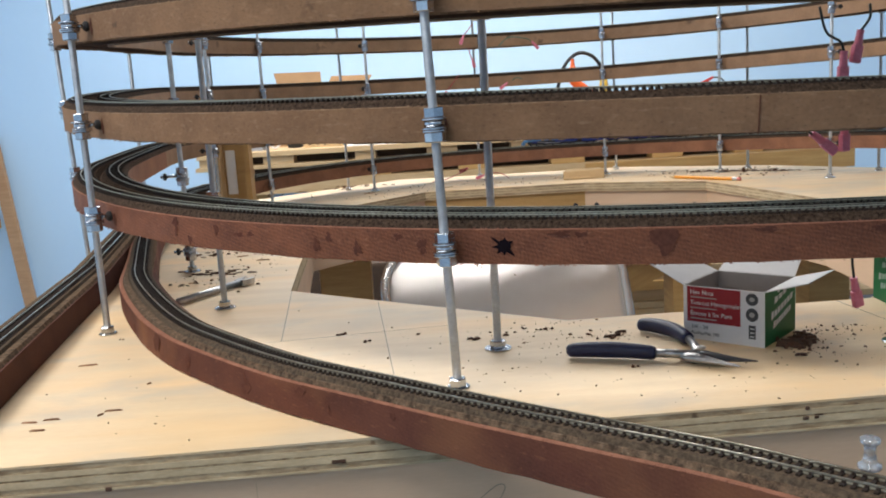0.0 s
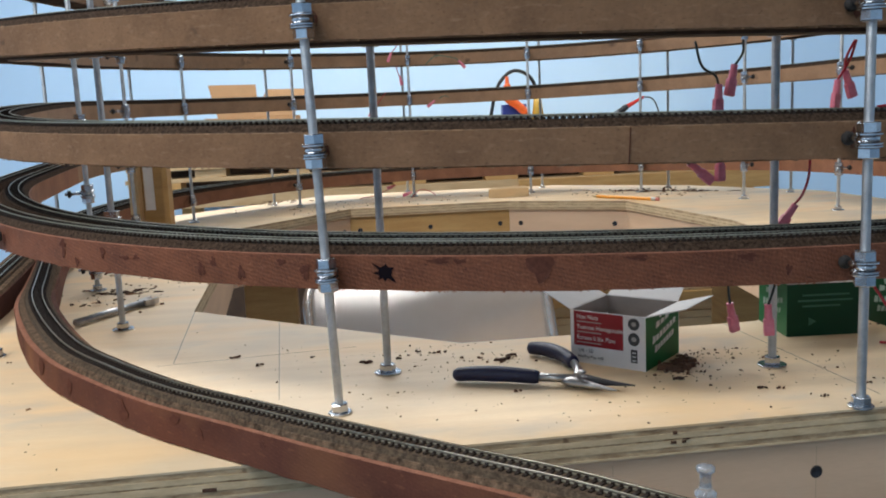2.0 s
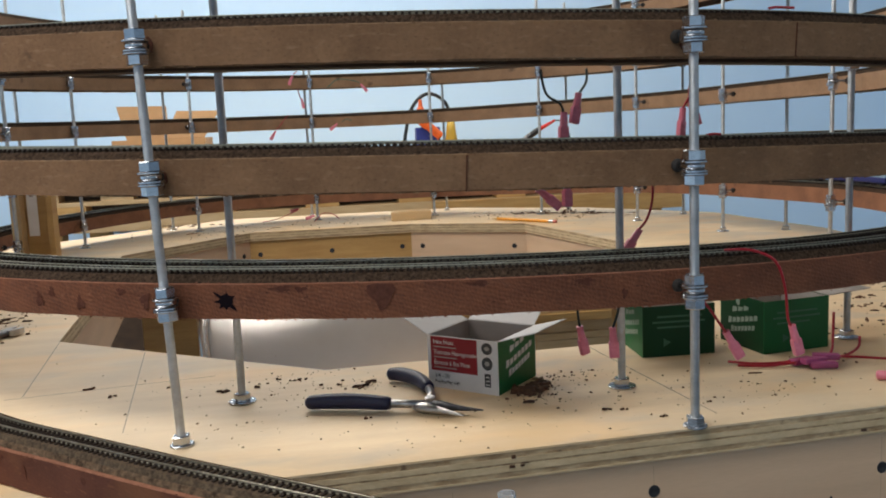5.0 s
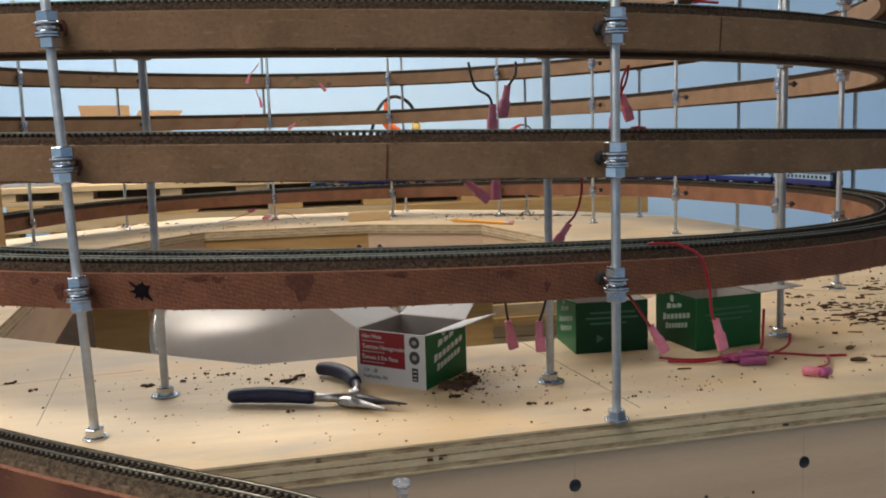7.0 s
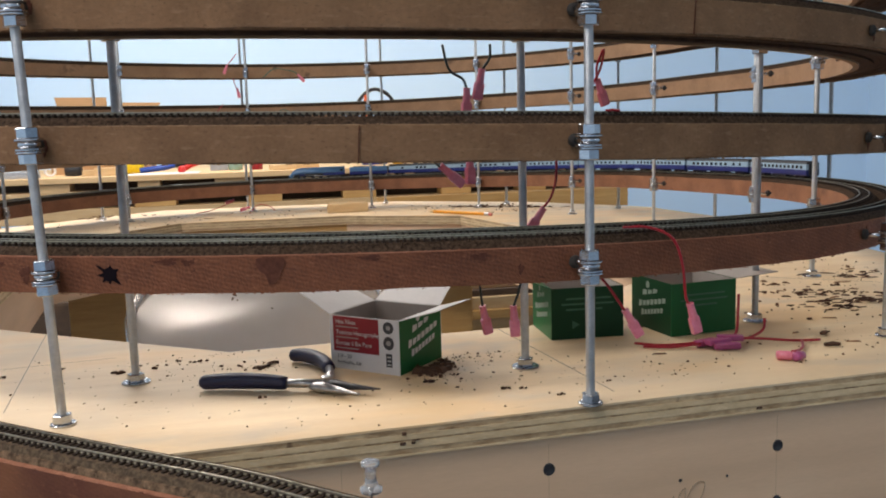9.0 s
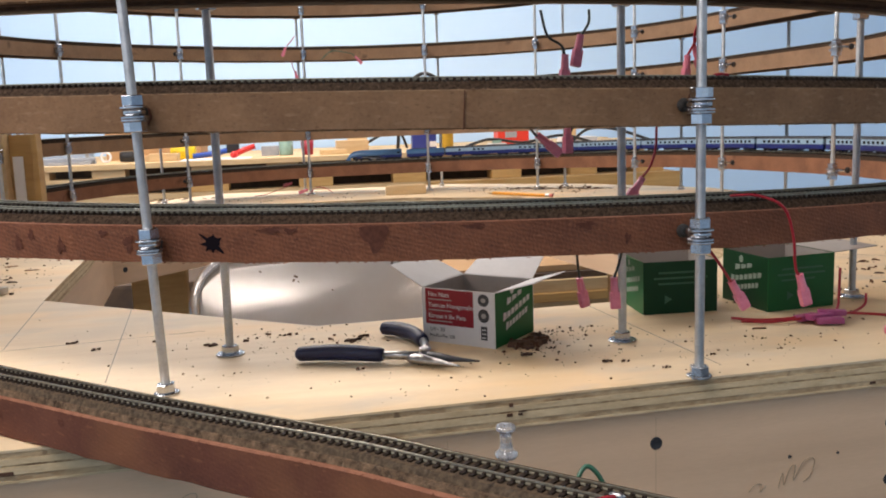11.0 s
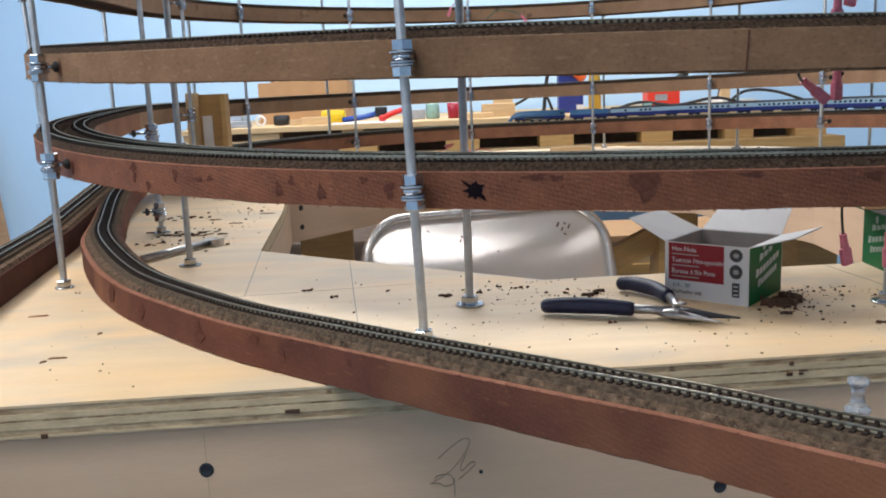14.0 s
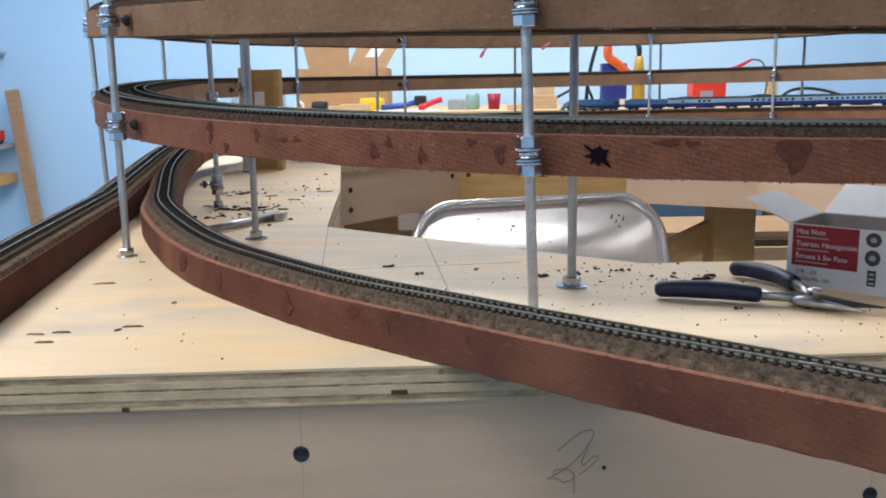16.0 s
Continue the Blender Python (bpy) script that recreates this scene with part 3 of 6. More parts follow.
def plan(u, off=0.0):
    """Place on the oval at u turns from the front, off metres outwards of the middle line."""
    v = u % 1.0
    bulge = float(np.interp(v if v < 0.6 else v - 1.0, *BULGE))
    s, r, q = v * LOOP, R_MID + off + bulge, math.pi * R_MID / 2
    if s < q or s >= LOOP - q:
        a = (s if s < q else s - LOOP) / R_MID
        return C1 + r * (-AXIS * math.cos(a) + RIGHT * math.sin(a))
    if s < q + RUN:
        return C1 + AXIS * (s - q) + RIGHT * r
    if s < 3 * q + RUN:
        a = (s - q - RUN) / R_MID
        return C2 + r * (RIGHT * math.cos(a) + AXIS * math.sin(a))
    return C2 - AXIS * (s - 3 * q - RUN) - RIGHT * r


KNOTS = [(-4.1, 1.500), (-3.63, 1.486), (-3.3, 1.473), (-3.13, 1.416), (-3.0, 1.394), (-2.87, 1.384), (-2.63, 1.383), (-2.55, 1.383), (-2.42, 1.383), (-2.31, 1.376), (-2.25, 1.366), (-2.13, 1.334), (-2.07, 1.324), (-2, 1.317), (-1.93, 1.313), (-1.63, 1.300), (-1.55, 1.294), (-1.42, 1.293), (-1.31, 1.289), (-1.25, 1.281), (-1.13, 1.251), (-1.07, 1.2445),
         (-1, 1.2375), (-0.93, 1.229), (-0.63, 1.212), (-0.5, 1.206), (-0.31, 1.200), (-0.25, 1.195), (-0.18, 1.184), (-0.13, 1.171), (-0.07, 1.1645), (0, 1.1605), (0.07, 1.151), (0.27, 1.140), (0.37, 1.129), (0.45, 1.122), (0.58, 1.119), (0.69, 1.110), (0.80, 1.095)]
_t, _z = np.array(KNOTS).T
_fine = np.arange(-4.2, 0.85, 0.005)
_raw = np.interp(_fine, _t, _z)
_ker = np.exp(-0.5 * (np.arange(-12, 13) / 5.0) ** 2)
_sm = np.convolve(np.pad(_raw, 12, mode="edge"), _ker / _ker.sum(), "valid")


def nut_z(tau):
    return float(np.interp(tau, _fine, _sm))


def band_mid(tau):
    return nut_z(tau) - 0.0037


def helix_line(t0, t1, off=0.0, up=0.0, step=0.004):
    n = max(3, int(round((t1 - t0) / step)) + 1)
    return [(*plan(t, off), band_mid(t) + up) for t in np.linspace(t0, t1, n)]


def strip_profile(o0, o1, lo, hi):
    return [(o0, lo), (o1, lo), (o1, hi), (o0, hi)]


def sideways(line, off):
    """A line moved to its right by off metres, one number or one for each point."""
    p = np.array(line, float)
    d = np.gradient(p[:, :2], axis=0)
    d /= np.linalg.norm(d, axis=1)[:, None]
    p[:, :2] += np.stack([d[:, 1], -d[:, 0]], 1) * np.reshape(off, (-1, 1))
    return p


def bed(parent, middle, o0, o1, board, rng, core="board_core", inner=None, torn="tan_edge", high=BAND, spread=0.0):
    """Spline roadbed: upright hardboard strips side by side; the outermost has torn, slightly rounded edges. spread: how far they fan out to the right."""
    n = max(4, int(round((o1 - o0) / 0.0064)))
    w = (o1 - o0) / n
    for k in range(n):
        line = sideways(middle, np.array(spread) * k / (n - 1))
        a, b = o0 + k * w + 0.0002, o0 + (k + 1) * w - 0.0002
        edge = k in (0, n - 1)
        lo = -high / 2 + (0 if edge else rng.uniform(0.0004, 0.003))
        hi = high / 2 - (0 if edge else rng.uniform(0, 0.0006))
        if k < n - 1:
            part("strip", sweep(line, strip_profile(a, b, lo, hi)), (inner or board) if k == 0 else M[core], parent, world=True)
            continue
        c = 0.0010
        strip = sweep(line, [(a, lo), (b - c, lo), (b, lo + c * 0.7), (b, hi - c * 0.7), (b - c, hi), (a, hi)])
        strip.faces.ensure_lookup_table()
        for i, fc in enumerate(strip.faces):
            fc.material_index = 1 if i % 6 in (1, 3, 4) else 0
        for i, v in enumerate(strip.verts):
            if i % 6 in (1, 2):
                v.co.z += rng.uniform(-0.0003, 0.0006)
        part("strip", strip, [board, M[torn]], parent, world=True)


def cork(parent, line, mid, base, w=0.028, mat="sooty_cork"):
    part("cork_bed", sweep(line, [(mid - w / 2, base), (mid + w / 2, base), (mid + w / 2 - 0.0035, base + 0.0048), (mid - w / 2 + 0.0035, base + 0.0048)]), M[mat], parent, "dark brown cork roadbed", world=True)


GAUGE, TIE_PITCH = 0.0094, 0.0043


def rail_pair(parent, line, mid, base, gauge=GAUGE, mats=("rail", "rail_side")):
    for s in (-1, 1):
        o = mid + s * gauge / 2
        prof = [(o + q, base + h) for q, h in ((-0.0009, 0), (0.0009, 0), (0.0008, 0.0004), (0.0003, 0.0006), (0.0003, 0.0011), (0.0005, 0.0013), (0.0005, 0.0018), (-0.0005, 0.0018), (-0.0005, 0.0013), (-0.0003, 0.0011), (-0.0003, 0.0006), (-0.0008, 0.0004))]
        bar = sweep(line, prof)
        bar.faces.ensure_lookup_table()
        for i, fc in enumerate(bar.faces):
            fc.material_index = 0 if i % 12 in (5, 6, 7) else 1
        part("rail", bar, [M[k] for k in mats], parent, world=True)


def tie_frames(line, mid, base, pitch=TIE_PITCH):
    p = np.array(line, float)
    d = np.gradient(p[:, :2], axis=0)
    d /= np.linalg.norm(d, axis=1)[:, None]
    side = np.stack([d[:, 1], -d[:, 0]], 1)
    q = np.c_[p[:, :2] + side * mid, p[:, 2] + base]
    s = np.r_[0, np.cumsum(np.linalg.norm(np.diff(q[:, :2], axis=0), axis=1))]
    at = np.arange(pitch / 2, s[-1], pitch)
    out = []
    for v in at:
        x, y, zz = (np.interp(v, s, q[:, i]) for i in range(3))
        tx, ty = np.interp(v, s, d[:, 0]), np.interp(v, s, d[:, 1])
        out.append((x, y, zz, math.atan2(ty, tx)))
    return out


TIE = (0.0009, 0.0084, 0.0017)      # half length along the track, half width, height
CLIPS = [(s * GAUGE / 2 + q * 0.00100) for s in (-1, 1) for q in (-1, 1)]


def blocks_of_tie():
    """The sleeper itself and the small moulded clips that hold the rail feet: middle across, half sizes, bottom, top."""
    return [(0.0, TIE[0], TIE[1], 0.0, TIE[2])] + [(c, 0.0007, 0.00055, TIE[2], TIE[2] + 0.0008) for c in CLIPS]


def ties_joined(parent, line, mid, base, rows=None, clips=True):
    verts, faces = [], []
    blocks = blocks_of_tie() if clips else blocks_of_tie()[:1]
    for x, y, zz, a in (rows or tie_frames(line, mid, base)):
        c, s = math.cos(a), math.sin(a)
        for cy, hx, hy, z0, z1 in blocks:
            o = len(verts)
            for zk in (z0, z1):
                for ex, ey in ((-hx, cy - hy), (hx, cy - hy), (hx, cy + hy), (-hx, cy + hy)):
                    verts.append((x + ex * c - ey * s, y + ex * s + ey * c, zz + zk))
            faces += [(o + 4, o + 5, o + 6, o + 7), (o, o + 1, o + 5, o + 4), (o + 1, o + 2, o + 6, o + 5), (o + 2, o + 3, o + 7, o + 6), (o + 3, o, o + 4, o + 7)]
    me = bpy.data.meshes.new("tie_strip")
    me.from_pydata(verts, [], faces)
    me.materials.append(M["tie"])
    part("tie_strip", me, None, parent, "row of small black sleepers", world=True, kind="stuff")


rng = random.Random(4)
TRACKS = (-0.0145, 0.0150)
CORK_H, TIE_H = 0.0048, 0.0014
SPANS = [(-4.0, -3.5, "tan_board"), (-3.50, -2.5, "tan_board"), (-2.5, -1.5, "tan_board"), (-1.5, -0.27, "tan_board"), (-0.27, 0.72, "red_board")]
for t0, t1, board in SPANS:
    red = board == "red_board"
    line = helix_line(t0, t1)
    loop = thing("roadbed_loop", (*plan(t0), TOP), "%s hardboard spline roadbed loop hung on threaded rods" % ("reddish brown, stained" if red else "weathered tan brown"), "roadbed", "loops of the helix")
    bed(loop, line, -HALF, HALF, M[board], rng, inner=M["red_inner" if red else "tan_inner"], torn="red_edge" if red else "tan_edge")
    track = thing("track_loop", (*plan(t0), TOP), "double model railway track with black sleepers and dull rails", "railway track", "tracks of the helix")
    for mid in TRACKS:
        cork(loop, line, mid, BAND / 2)
        ties_joined(track, line, mid, BAND / 2 + CORK_H)
        rail_pair(track, line, mid, BAND / 2 + CORK_H + TIE_H, mats=("dull_rail", "dull_rail_side"))

# branches that leave the helix at bench level
BRANCH_H = 0.0225                 # height of their hardboard
BRANCH_MID = TOP + 0.0003 + BRANCH_H / 2


def ground_line(pts, z_first, rise=()):
    """A branch's middle line; rise: how far its last control points lift off the bench."""
    lift = [0.0] * (len(pts) - len(rise)) + list(rise)
    p = smooth_line([(x, y, h) for (x, y), h in zip(pts, lift)], 160)
    s = np.r_[0, np.cumsum(np.linalg.norm(np.diff(p[:, :2], axis=0), axis=1))]
    zz = np.interp(s, [0, 0.25, 0.42, 9], [z_first, z_first * 0.4 + BRANCH_MID * 0.6, BRANCH_MID, BRANCH_MID])
    return np.c_[p[:, :2], zz + p[:, 2]]


MIDDLE = [(-0.2627, 0.7882), (-0.2052, 0.6807), (-0.1542, 0.6125), (-0.0986, 0.5500), (-0.0398, 0.4988), (0.0181, 0.4483), (0.0752, 0.4020), (0.1171, 0.3674), (0.1511, 0.3324), (0.2154, 0.2640), (0.2952, 0.1735)]
z_end = band_mid(0.72)
u0, u1 = plan(0.72, TRACKS[0]), plan(0.745, TRACKS[0] - 0.001)
# the inner track bends towards the front, the outer one runs off straight
curve = ground_line([tuple(u0), tuple(u1), (-0.386, 1.150), (-0.350, 1.020), (-0.3132, 0.9025)] + MIDDLE, z_end, (0.0004, 0.0006, 0.0010, 0.0020, 0.0050, 0.0080))
left = ground_line([tuple(plan(0.72, TRACKS[1])), tuple(plan(0.745, TRACKS[1])), (-0.4215, 1.15), (-0.3755, 0.87), (-0.3475, 0.70), (-0.3280, 0.585), (-0.2970, 0.40)], z_end)
tie_bm = bmesh.new()
for cy, hx, hy, z0, z1 in blocks_of_tie():
    box(2 * hx, 2 * hy, z1 - z0, (0, cy, z0), bm=tie_bm)
tie_mesh = mesh_of(tie_bm, "tie", M["tie"])
for line, lab, half, high in ((curve, "curved reddish brown roadbed leaving the helix across the bench", 0.0170, BRANCH_H), (left, "straight reddish roadbed running off along the bench, shade in its colour", 0.0218, BAND)):
    b = thing("branch_roadbed", tuple(line[40]), lab, "roadbed", "branches of the helix")
    b.location.z = TOP
    BRANCH = b if line is curve else BRANCH
    up = high / 2
    fan = np.interp(line[:, 1], [0.53, 0.60, 0.66, 0.74, 0.90, 1.05], [0, 0.0018, 0.0034, 0.0062, 0.0050, 0.0]) if line is curve else 0.0
    FAN = fan if line is curve else FAN
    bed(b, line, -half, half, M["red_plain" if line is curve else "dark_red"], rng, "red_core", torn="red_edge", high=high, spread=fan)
    part("cork_shoulder", sweep(sideways(line, np.array(fan) * 0.7), [(-half + 0.0016, up), (half - 0.0026, up), (half - 0.0038, up + 0.0030), (-half + 0.0038, up + 0.0030)]), M["dark_cork"], b, "dark crumbly cork shoulder", world=True)
    part("cork_bed", sweep(line, [(-0.0122, up + 0.0030), (0.0122, up + 0.0030), (0.0108, up + CORK_H + 0.0009), (-0.0108, up + CORK_H + 0.0009)]), M["cork"], b, "cork roadbed darkened for the gaps between sleepers", world=True)
    tr = thing("branch_track", tuple(line[40]), "single model railway track with black sleepers and dull rails", "railway track", "tracks of the branches")
    rail_pair(tr, line, 0.0, up + CORK_H + TIE_H)
    if line is curve:
        rows = tie_frames(line, 0.0, up + CORK_H)
        close = [r for r in rows if 0.22 < r[1] < 0.98]
        ties_joined(tr, line, 0.0, 0.0, [r for r in rows if not 0.22 < r[1] < 0.98] + close[:-300])
        for x, y, zz, a in close[-300:]:
            part("tie", tie_mesh, None, tr, world=True, at=Matrix.Translation((x, y, zz)) @ Matrix.Rotation(a, 4, "Z"))
    else:
        ties_joined(tr, line, 0.0, up + CORK_H)

# ---- posts ----
def hexagon(r, h):
    own = bmesh.new()
    bmesh.ops.create_cone(own, cap_ends=True, segments=6, radius1=r, radius2=r, depth=h, matrix=Matrix.Translation((0, 0, h / 2)))
    bmesh.ops.bevel(own, geom=[e for e in own.edges if abs(e.verts[0].co.z - e.verts[1].co.z) < 1e-6], offset=0.0005, segments=1, affect="EDGES")
    return own


POST_TOP = 1.53
rod_mesh = mesh_of(lathe([(0.0024, 0), (0.0029, 0.001), (0.0029, POST_TOP - TOP - 0.001), (0.0024, POST_TOP - TOP)], 16), "rod", M["rod"], True)
nut_mesh = mesh_of(hexagon(0.0067, 0.0064), "nut", M["zinc"])
base_nut_mesh = mesh_of(hexagon(0.0060, 0.0056), "base_nut", M["zinc"])
foot_mesh = mesh_of(lathe([(0.0076, 0), (0.0078, 0.0003), (0.0078, 0.0011), (0.0074, 0.0014)], 24), "washer", M["zinc"])
washer_mesh = mesh_of(lathe([(0.0080, 0), (0.0083, 0.0003), (0.0083, 0.0010), (0.0079, 0.0013)], 24), "washer", M["zinc"])
wide_mesh = mesh_of(lathe([(0.0100, 0), (0.0102, 0.0004), (0.0102, 0.0010), (0.0098, 0.0014)], 28), "washer", M["zinc"])
POSTS_OUT = [(-0.3025, 0.772), (0.0045, 0.563), (0.331, 0.510), (0.620, 0.608), (0.830, 0.840), (0.930, 1.130), (0.900, 1.400), (0.863, 1.737), (0.680, 1.950), (0.425, 2.120), (0.100, 2.140), (-0.204, 2.005), (-0.420, 1.720), (-0.480, 1.450), (-0.463, 1.150)]
POSTS_IN = [(-0.216, 0.850), (0.037, 0.649), (0.317, 0.606), (0.553, 0.690), (0.733, 0.874), (0.800, 1.110), (0.800, 1.430), (0.735, 1.664), (0.602, 1.896), (0.378, 2.008), (0.112, 2.060), (-0.141, 1.941), (-0.330, 1.750), (-0.367, 1.480), (-0.306, 1.066)]
US = np.linspace(0, 1, 721)[:-1]
OVAL = {s: np.array([plan(u, s * HALF) for u in US]) for s in (1, -1)}
prng = random.Random(7)


def post(x, y, side, lean=0.0):
    ob = thing("threaded_post", (x, y, TOP), "zinc-plated threaded steel rod with nuts and washers standing on the bench", "threaded rod", "posts of the helix")
    ob.matrix_basis = ob.matrix_basis @ Matrix.Rotation(lean, 4, "Y")
    part("rod", rod_mesh, None, ob)
    part("base_washer", wide_mesh if side < 0 else foot_mesh, None, ob, at=Matrix.Rotation(0, 4, "Z"))
    part("base_nut", base_nut_mesh, None, ob, at=Matrix.Translation((0, 0, 0.0014)) @ Matrix.Rotation(prng.uniform(0, 1), 4, "Z"))
    line = OVAL[side]
    k = int(np.argmin(np.hypot(line[:, 0] - x, line[:, 1] - y)))
    foot, u = line[k], US[k]
    gap = float(np.hypot(foot[0] - x, foot[1] - y))
    toward = math.atan2(foot[1] - y, foot[0] - x)
    reach = min(gap, 0.022)
    for turn in (-4, -3, -2, -1, 0, 1):
        tau = u + turn
        gap = reach if tau < 0.72 else min(reach, 0.016)
        if tau < -3.98 or tau > 0.80 or (tau > 0.70 and side > 0):
            continue
        zz = nut_z(tau) - TOP - 0.0026
        if zz < 0.016:
            continue
        for dz, me, nm in ((0.0022, washer_mesh, "washer"), (0.0036, nut_mesh, "nut"), (-0.0036, washer_mesh, "washer"), (-0.0053, washer_mesh, "washer"), (-0.0118, nut_mesh, "nut")):
            part(nm, me, None, ob, at=Matrix.Translation((0, 0, zz + dz)) @ Matrix.Rotation(prng.uniform(0, 1), 4, "Z"))
        eye = lathe([(0.0036, -0.0021), (0.0062, -0.0021), (0.0068, 0), (0.0062, 0.0021), (0.0036, 0.0021)], 18)
        tube([(0.0055, 0, 0), (gap * 0.6, 0, 0), (gap + 0.003, 0, 0)], 0.0017, 10, eye)
        part("screw_eye", eye, M["zinc"], ob, at=Matrix.Translation((0, 0, zz)) @ Matrix.Rotation(toward, 4, "Z"), smooth=True)
        if gap > 0.008:
            collar = lathe([(0.003, 0), (0.0042, 0.0012), (0.0044, 0.0030), (0.004, 0.0040)], 14, m=Matrix.Translation((gap - 0.0042, 0, 0)) @ Matrix.Rotation(radians(90), 4, "Y"))
            part("collar", collar, M["rubber"], ob, "dark rubber collar", at=Matrix.Translation((0, 0, zz)) @ Matrix.Rotation(toward, 4, "Z"))
    return ob


for x, y in POSTS_OUT:
    post(x, y, 1, -0.03 if abs(x - 0.0045) < 1e-6 or abs(x + 0.463) < 1e-6 else 0.0)
for x, y in POSTS_IN:
    post(x, y, -1)


# ---- bench things ----
def drawn(mat, outline, h, parent, name, m, label=""):
    """A flat printed shape lying on a face: outline in the face's own plane."""
    part(name, slab(outline, 0, h), mat, parent, label, at=m)


def oblong(x0, y0, x1, y1):
    return [(x0, y0), (x1, y0), (x1, y1), (x0, y1)]


def disc(cx, cy, rx, ry, n=20):
    return [(cx + rx * math.cos(2 * math.pi * i / n), cy + ry * math.sin(2 * math.pi * i / n)) for i in range(n)]


def face_x(at):
    """Print plane on a box front: x along the face, y up, facing -y."""
    return Matrix.Translation(at) @ Matrix.Rotation(radians(90), 4, "X")


def face_y(at):
    """Print plane on a box side: x along +y, y up, facing +x."""
    return Matrix.Translation(at) @ Matrix.Rotation(radians(90), 4, "Z") @ Matrix.Rotation(radians(90), 4, "X")


def face_back(at):
    """Print plane on the -x side: x along -y, y up, facing -x."""
    return Matrix.Translation(at) @ Matrix.Rotation(radians(-90), 4, "Z") @ Matrix.Rotation(radians(90), 4, "X")


def carton(loc, rz, w, d, h, label, front_mat, right_mat, left_mat, flaps):
    """An open printed carton; its origin is the front left bottom corner. flaps: side, degrees from upright, length."""
    ob = thing("hardware_box", loc, label, "cardboard box", "boxes of nuts", rz=rz)
    t = 0.0007
    part("bottom_panel", box(w - 2 * t, d - 2 * t, t, (w / 2, d / 2, 0.0002)), M["grey_card"], ob)
    for nm, ww, dd, x, y, m in (("front_panel", w, t, w / 2, t / 2, front_mat), ("back_panel", w, t, w / 2, d - t / 2, front_mat),
                                ("left_panel", t, d - 2 * t, t / 2, d / 2, left_mat), ("right_panel", t, d - 2 * t, w - t / 2, d / 2, right_mat)):
        part(nm, box(ww, dd, h, (x, y, 0)), M[m], ob)
        inx, iny = (0 if ww > t else (t * 0.75 if x < w / 2 else -t * 0.75)), (0 if dd > t else (t * 0.75 if y < d / 2 else -t * 0.75))
        part("lining", box(ww - 2.2 * t if ww > t else t * 0.5, dd - 0.2 * t if dd > t else t * 0.5, h - 0.001, (x + inx, y + iny, 0.0006)), M["grey_card"], ob, "bare grey card lining")
    for side, ang, ln, m in flaps:
        base = {"back": (Matrix.Translation((w / 2, d, h)), w), "left": (Matrix.Translation((0, d / 2, h)) @ Matrix.Rotation(radians(90), 4, "Z"), d),
                "right": (Matrix.Translation((w, d / 2, h)) @ Matrix.Rotation(radians(-90), 4, "Z"), d)}[side]
        f = slab([(-base[1] / 2 + 0.0006, 0), (base[1] / 2 - 0.0006, 0), (base[1] / 2 - 0.004, ln), (-base[1] / 2 + 0.004, ln)], -t / 2, t / 2)
        part("flap", f, M[m], ob, "opened card flap", at=base[0] @ Matrix.Rotation(radians(90 - ang), 4, "X"))
    return ob


def piece_of(ob, name):
    return [c for c in ob.children if c.name.split(".")[0] == name][0]


BW, BD, BH = 0.0615, 0.060, 0.0405
nuts = carton((0.1780, 0.6500, TOP), math.atan2(-0.041, 0.046), BW, BD, BH, "open white, red and green carton of hex nuts", "white_card", "green_card", "white_card",
              [("back", 62, 0.036, "white_card"), ("left", 66, 0.034, "white_card"), ("right", 74, 0.030, "white_card")])
fr = face_x((0, -0.0001, 0))
nuts_front = piece_of(nuts, "front_panel")
drawn(M["red_print"], oblong(0.003, 0.0135, 0.044, 0.0400), 0.0001, nuts_front, "red_label", fr, "red printed label")
for text, sz, x, y, m in (("Hex Nuts", 0.0046, 0.0055, 0.0345, "white_print"), ("Tuercas Hexagonales", 0.0046, 0.0055, 0.0265, "white_print"), ("\u00c9crous \u00e0 Six Pans", 0.0046, 0.0055, 0.0185, "white_print"),
                          ("1/4 - 20", 0.0042, 0.006, 0.0085, "grey_print"), ("Pcs/Pzs/Pie: 100", 0.0034, 0.006, 0.0040, "grey_print")):
    me = words(text, sz)
    me.materials.clear()
    me.materials.append(M[m])
    part("lettering", me, None, nuts_front, at=fr @ Matrix.Translation((x, y, 0.0002)))
for y in (0.0318, 0.0238, 0.0158):
    drawn(M["grey_card"], oblong(0.0055, y, 0.026, y + 0.0008), 0.00016, nuts_front, "fine_print", fr)
for y, ry in ((0.0345, 0.0045), (0.0232, 0.0050)):
    drawn(M["grey_print"], disc(0.0525, y, 0.0046, ry), 0.0001, nuts_front, "round_mark", fr)
    drawn(M["grey_card"], disc(0.0525, y, 0.0022, ry * 0.40, 6), 0.00018, nuts_front, "mark_centre", fr)
drawn(M["grey_print"], oblong(0.0500, 0.0055, 0.0552, 0.0155), 0.0001, nuts_front, "block_mark", fr)
for k in range(3):
    drawn(M["white_print"], oblong(0.0510, 0.0068 + 0.0029 * k, 0.0542, 0.0076 + 0.0029 * k), 0.00018, nuts_front, "mark_bar", fr)


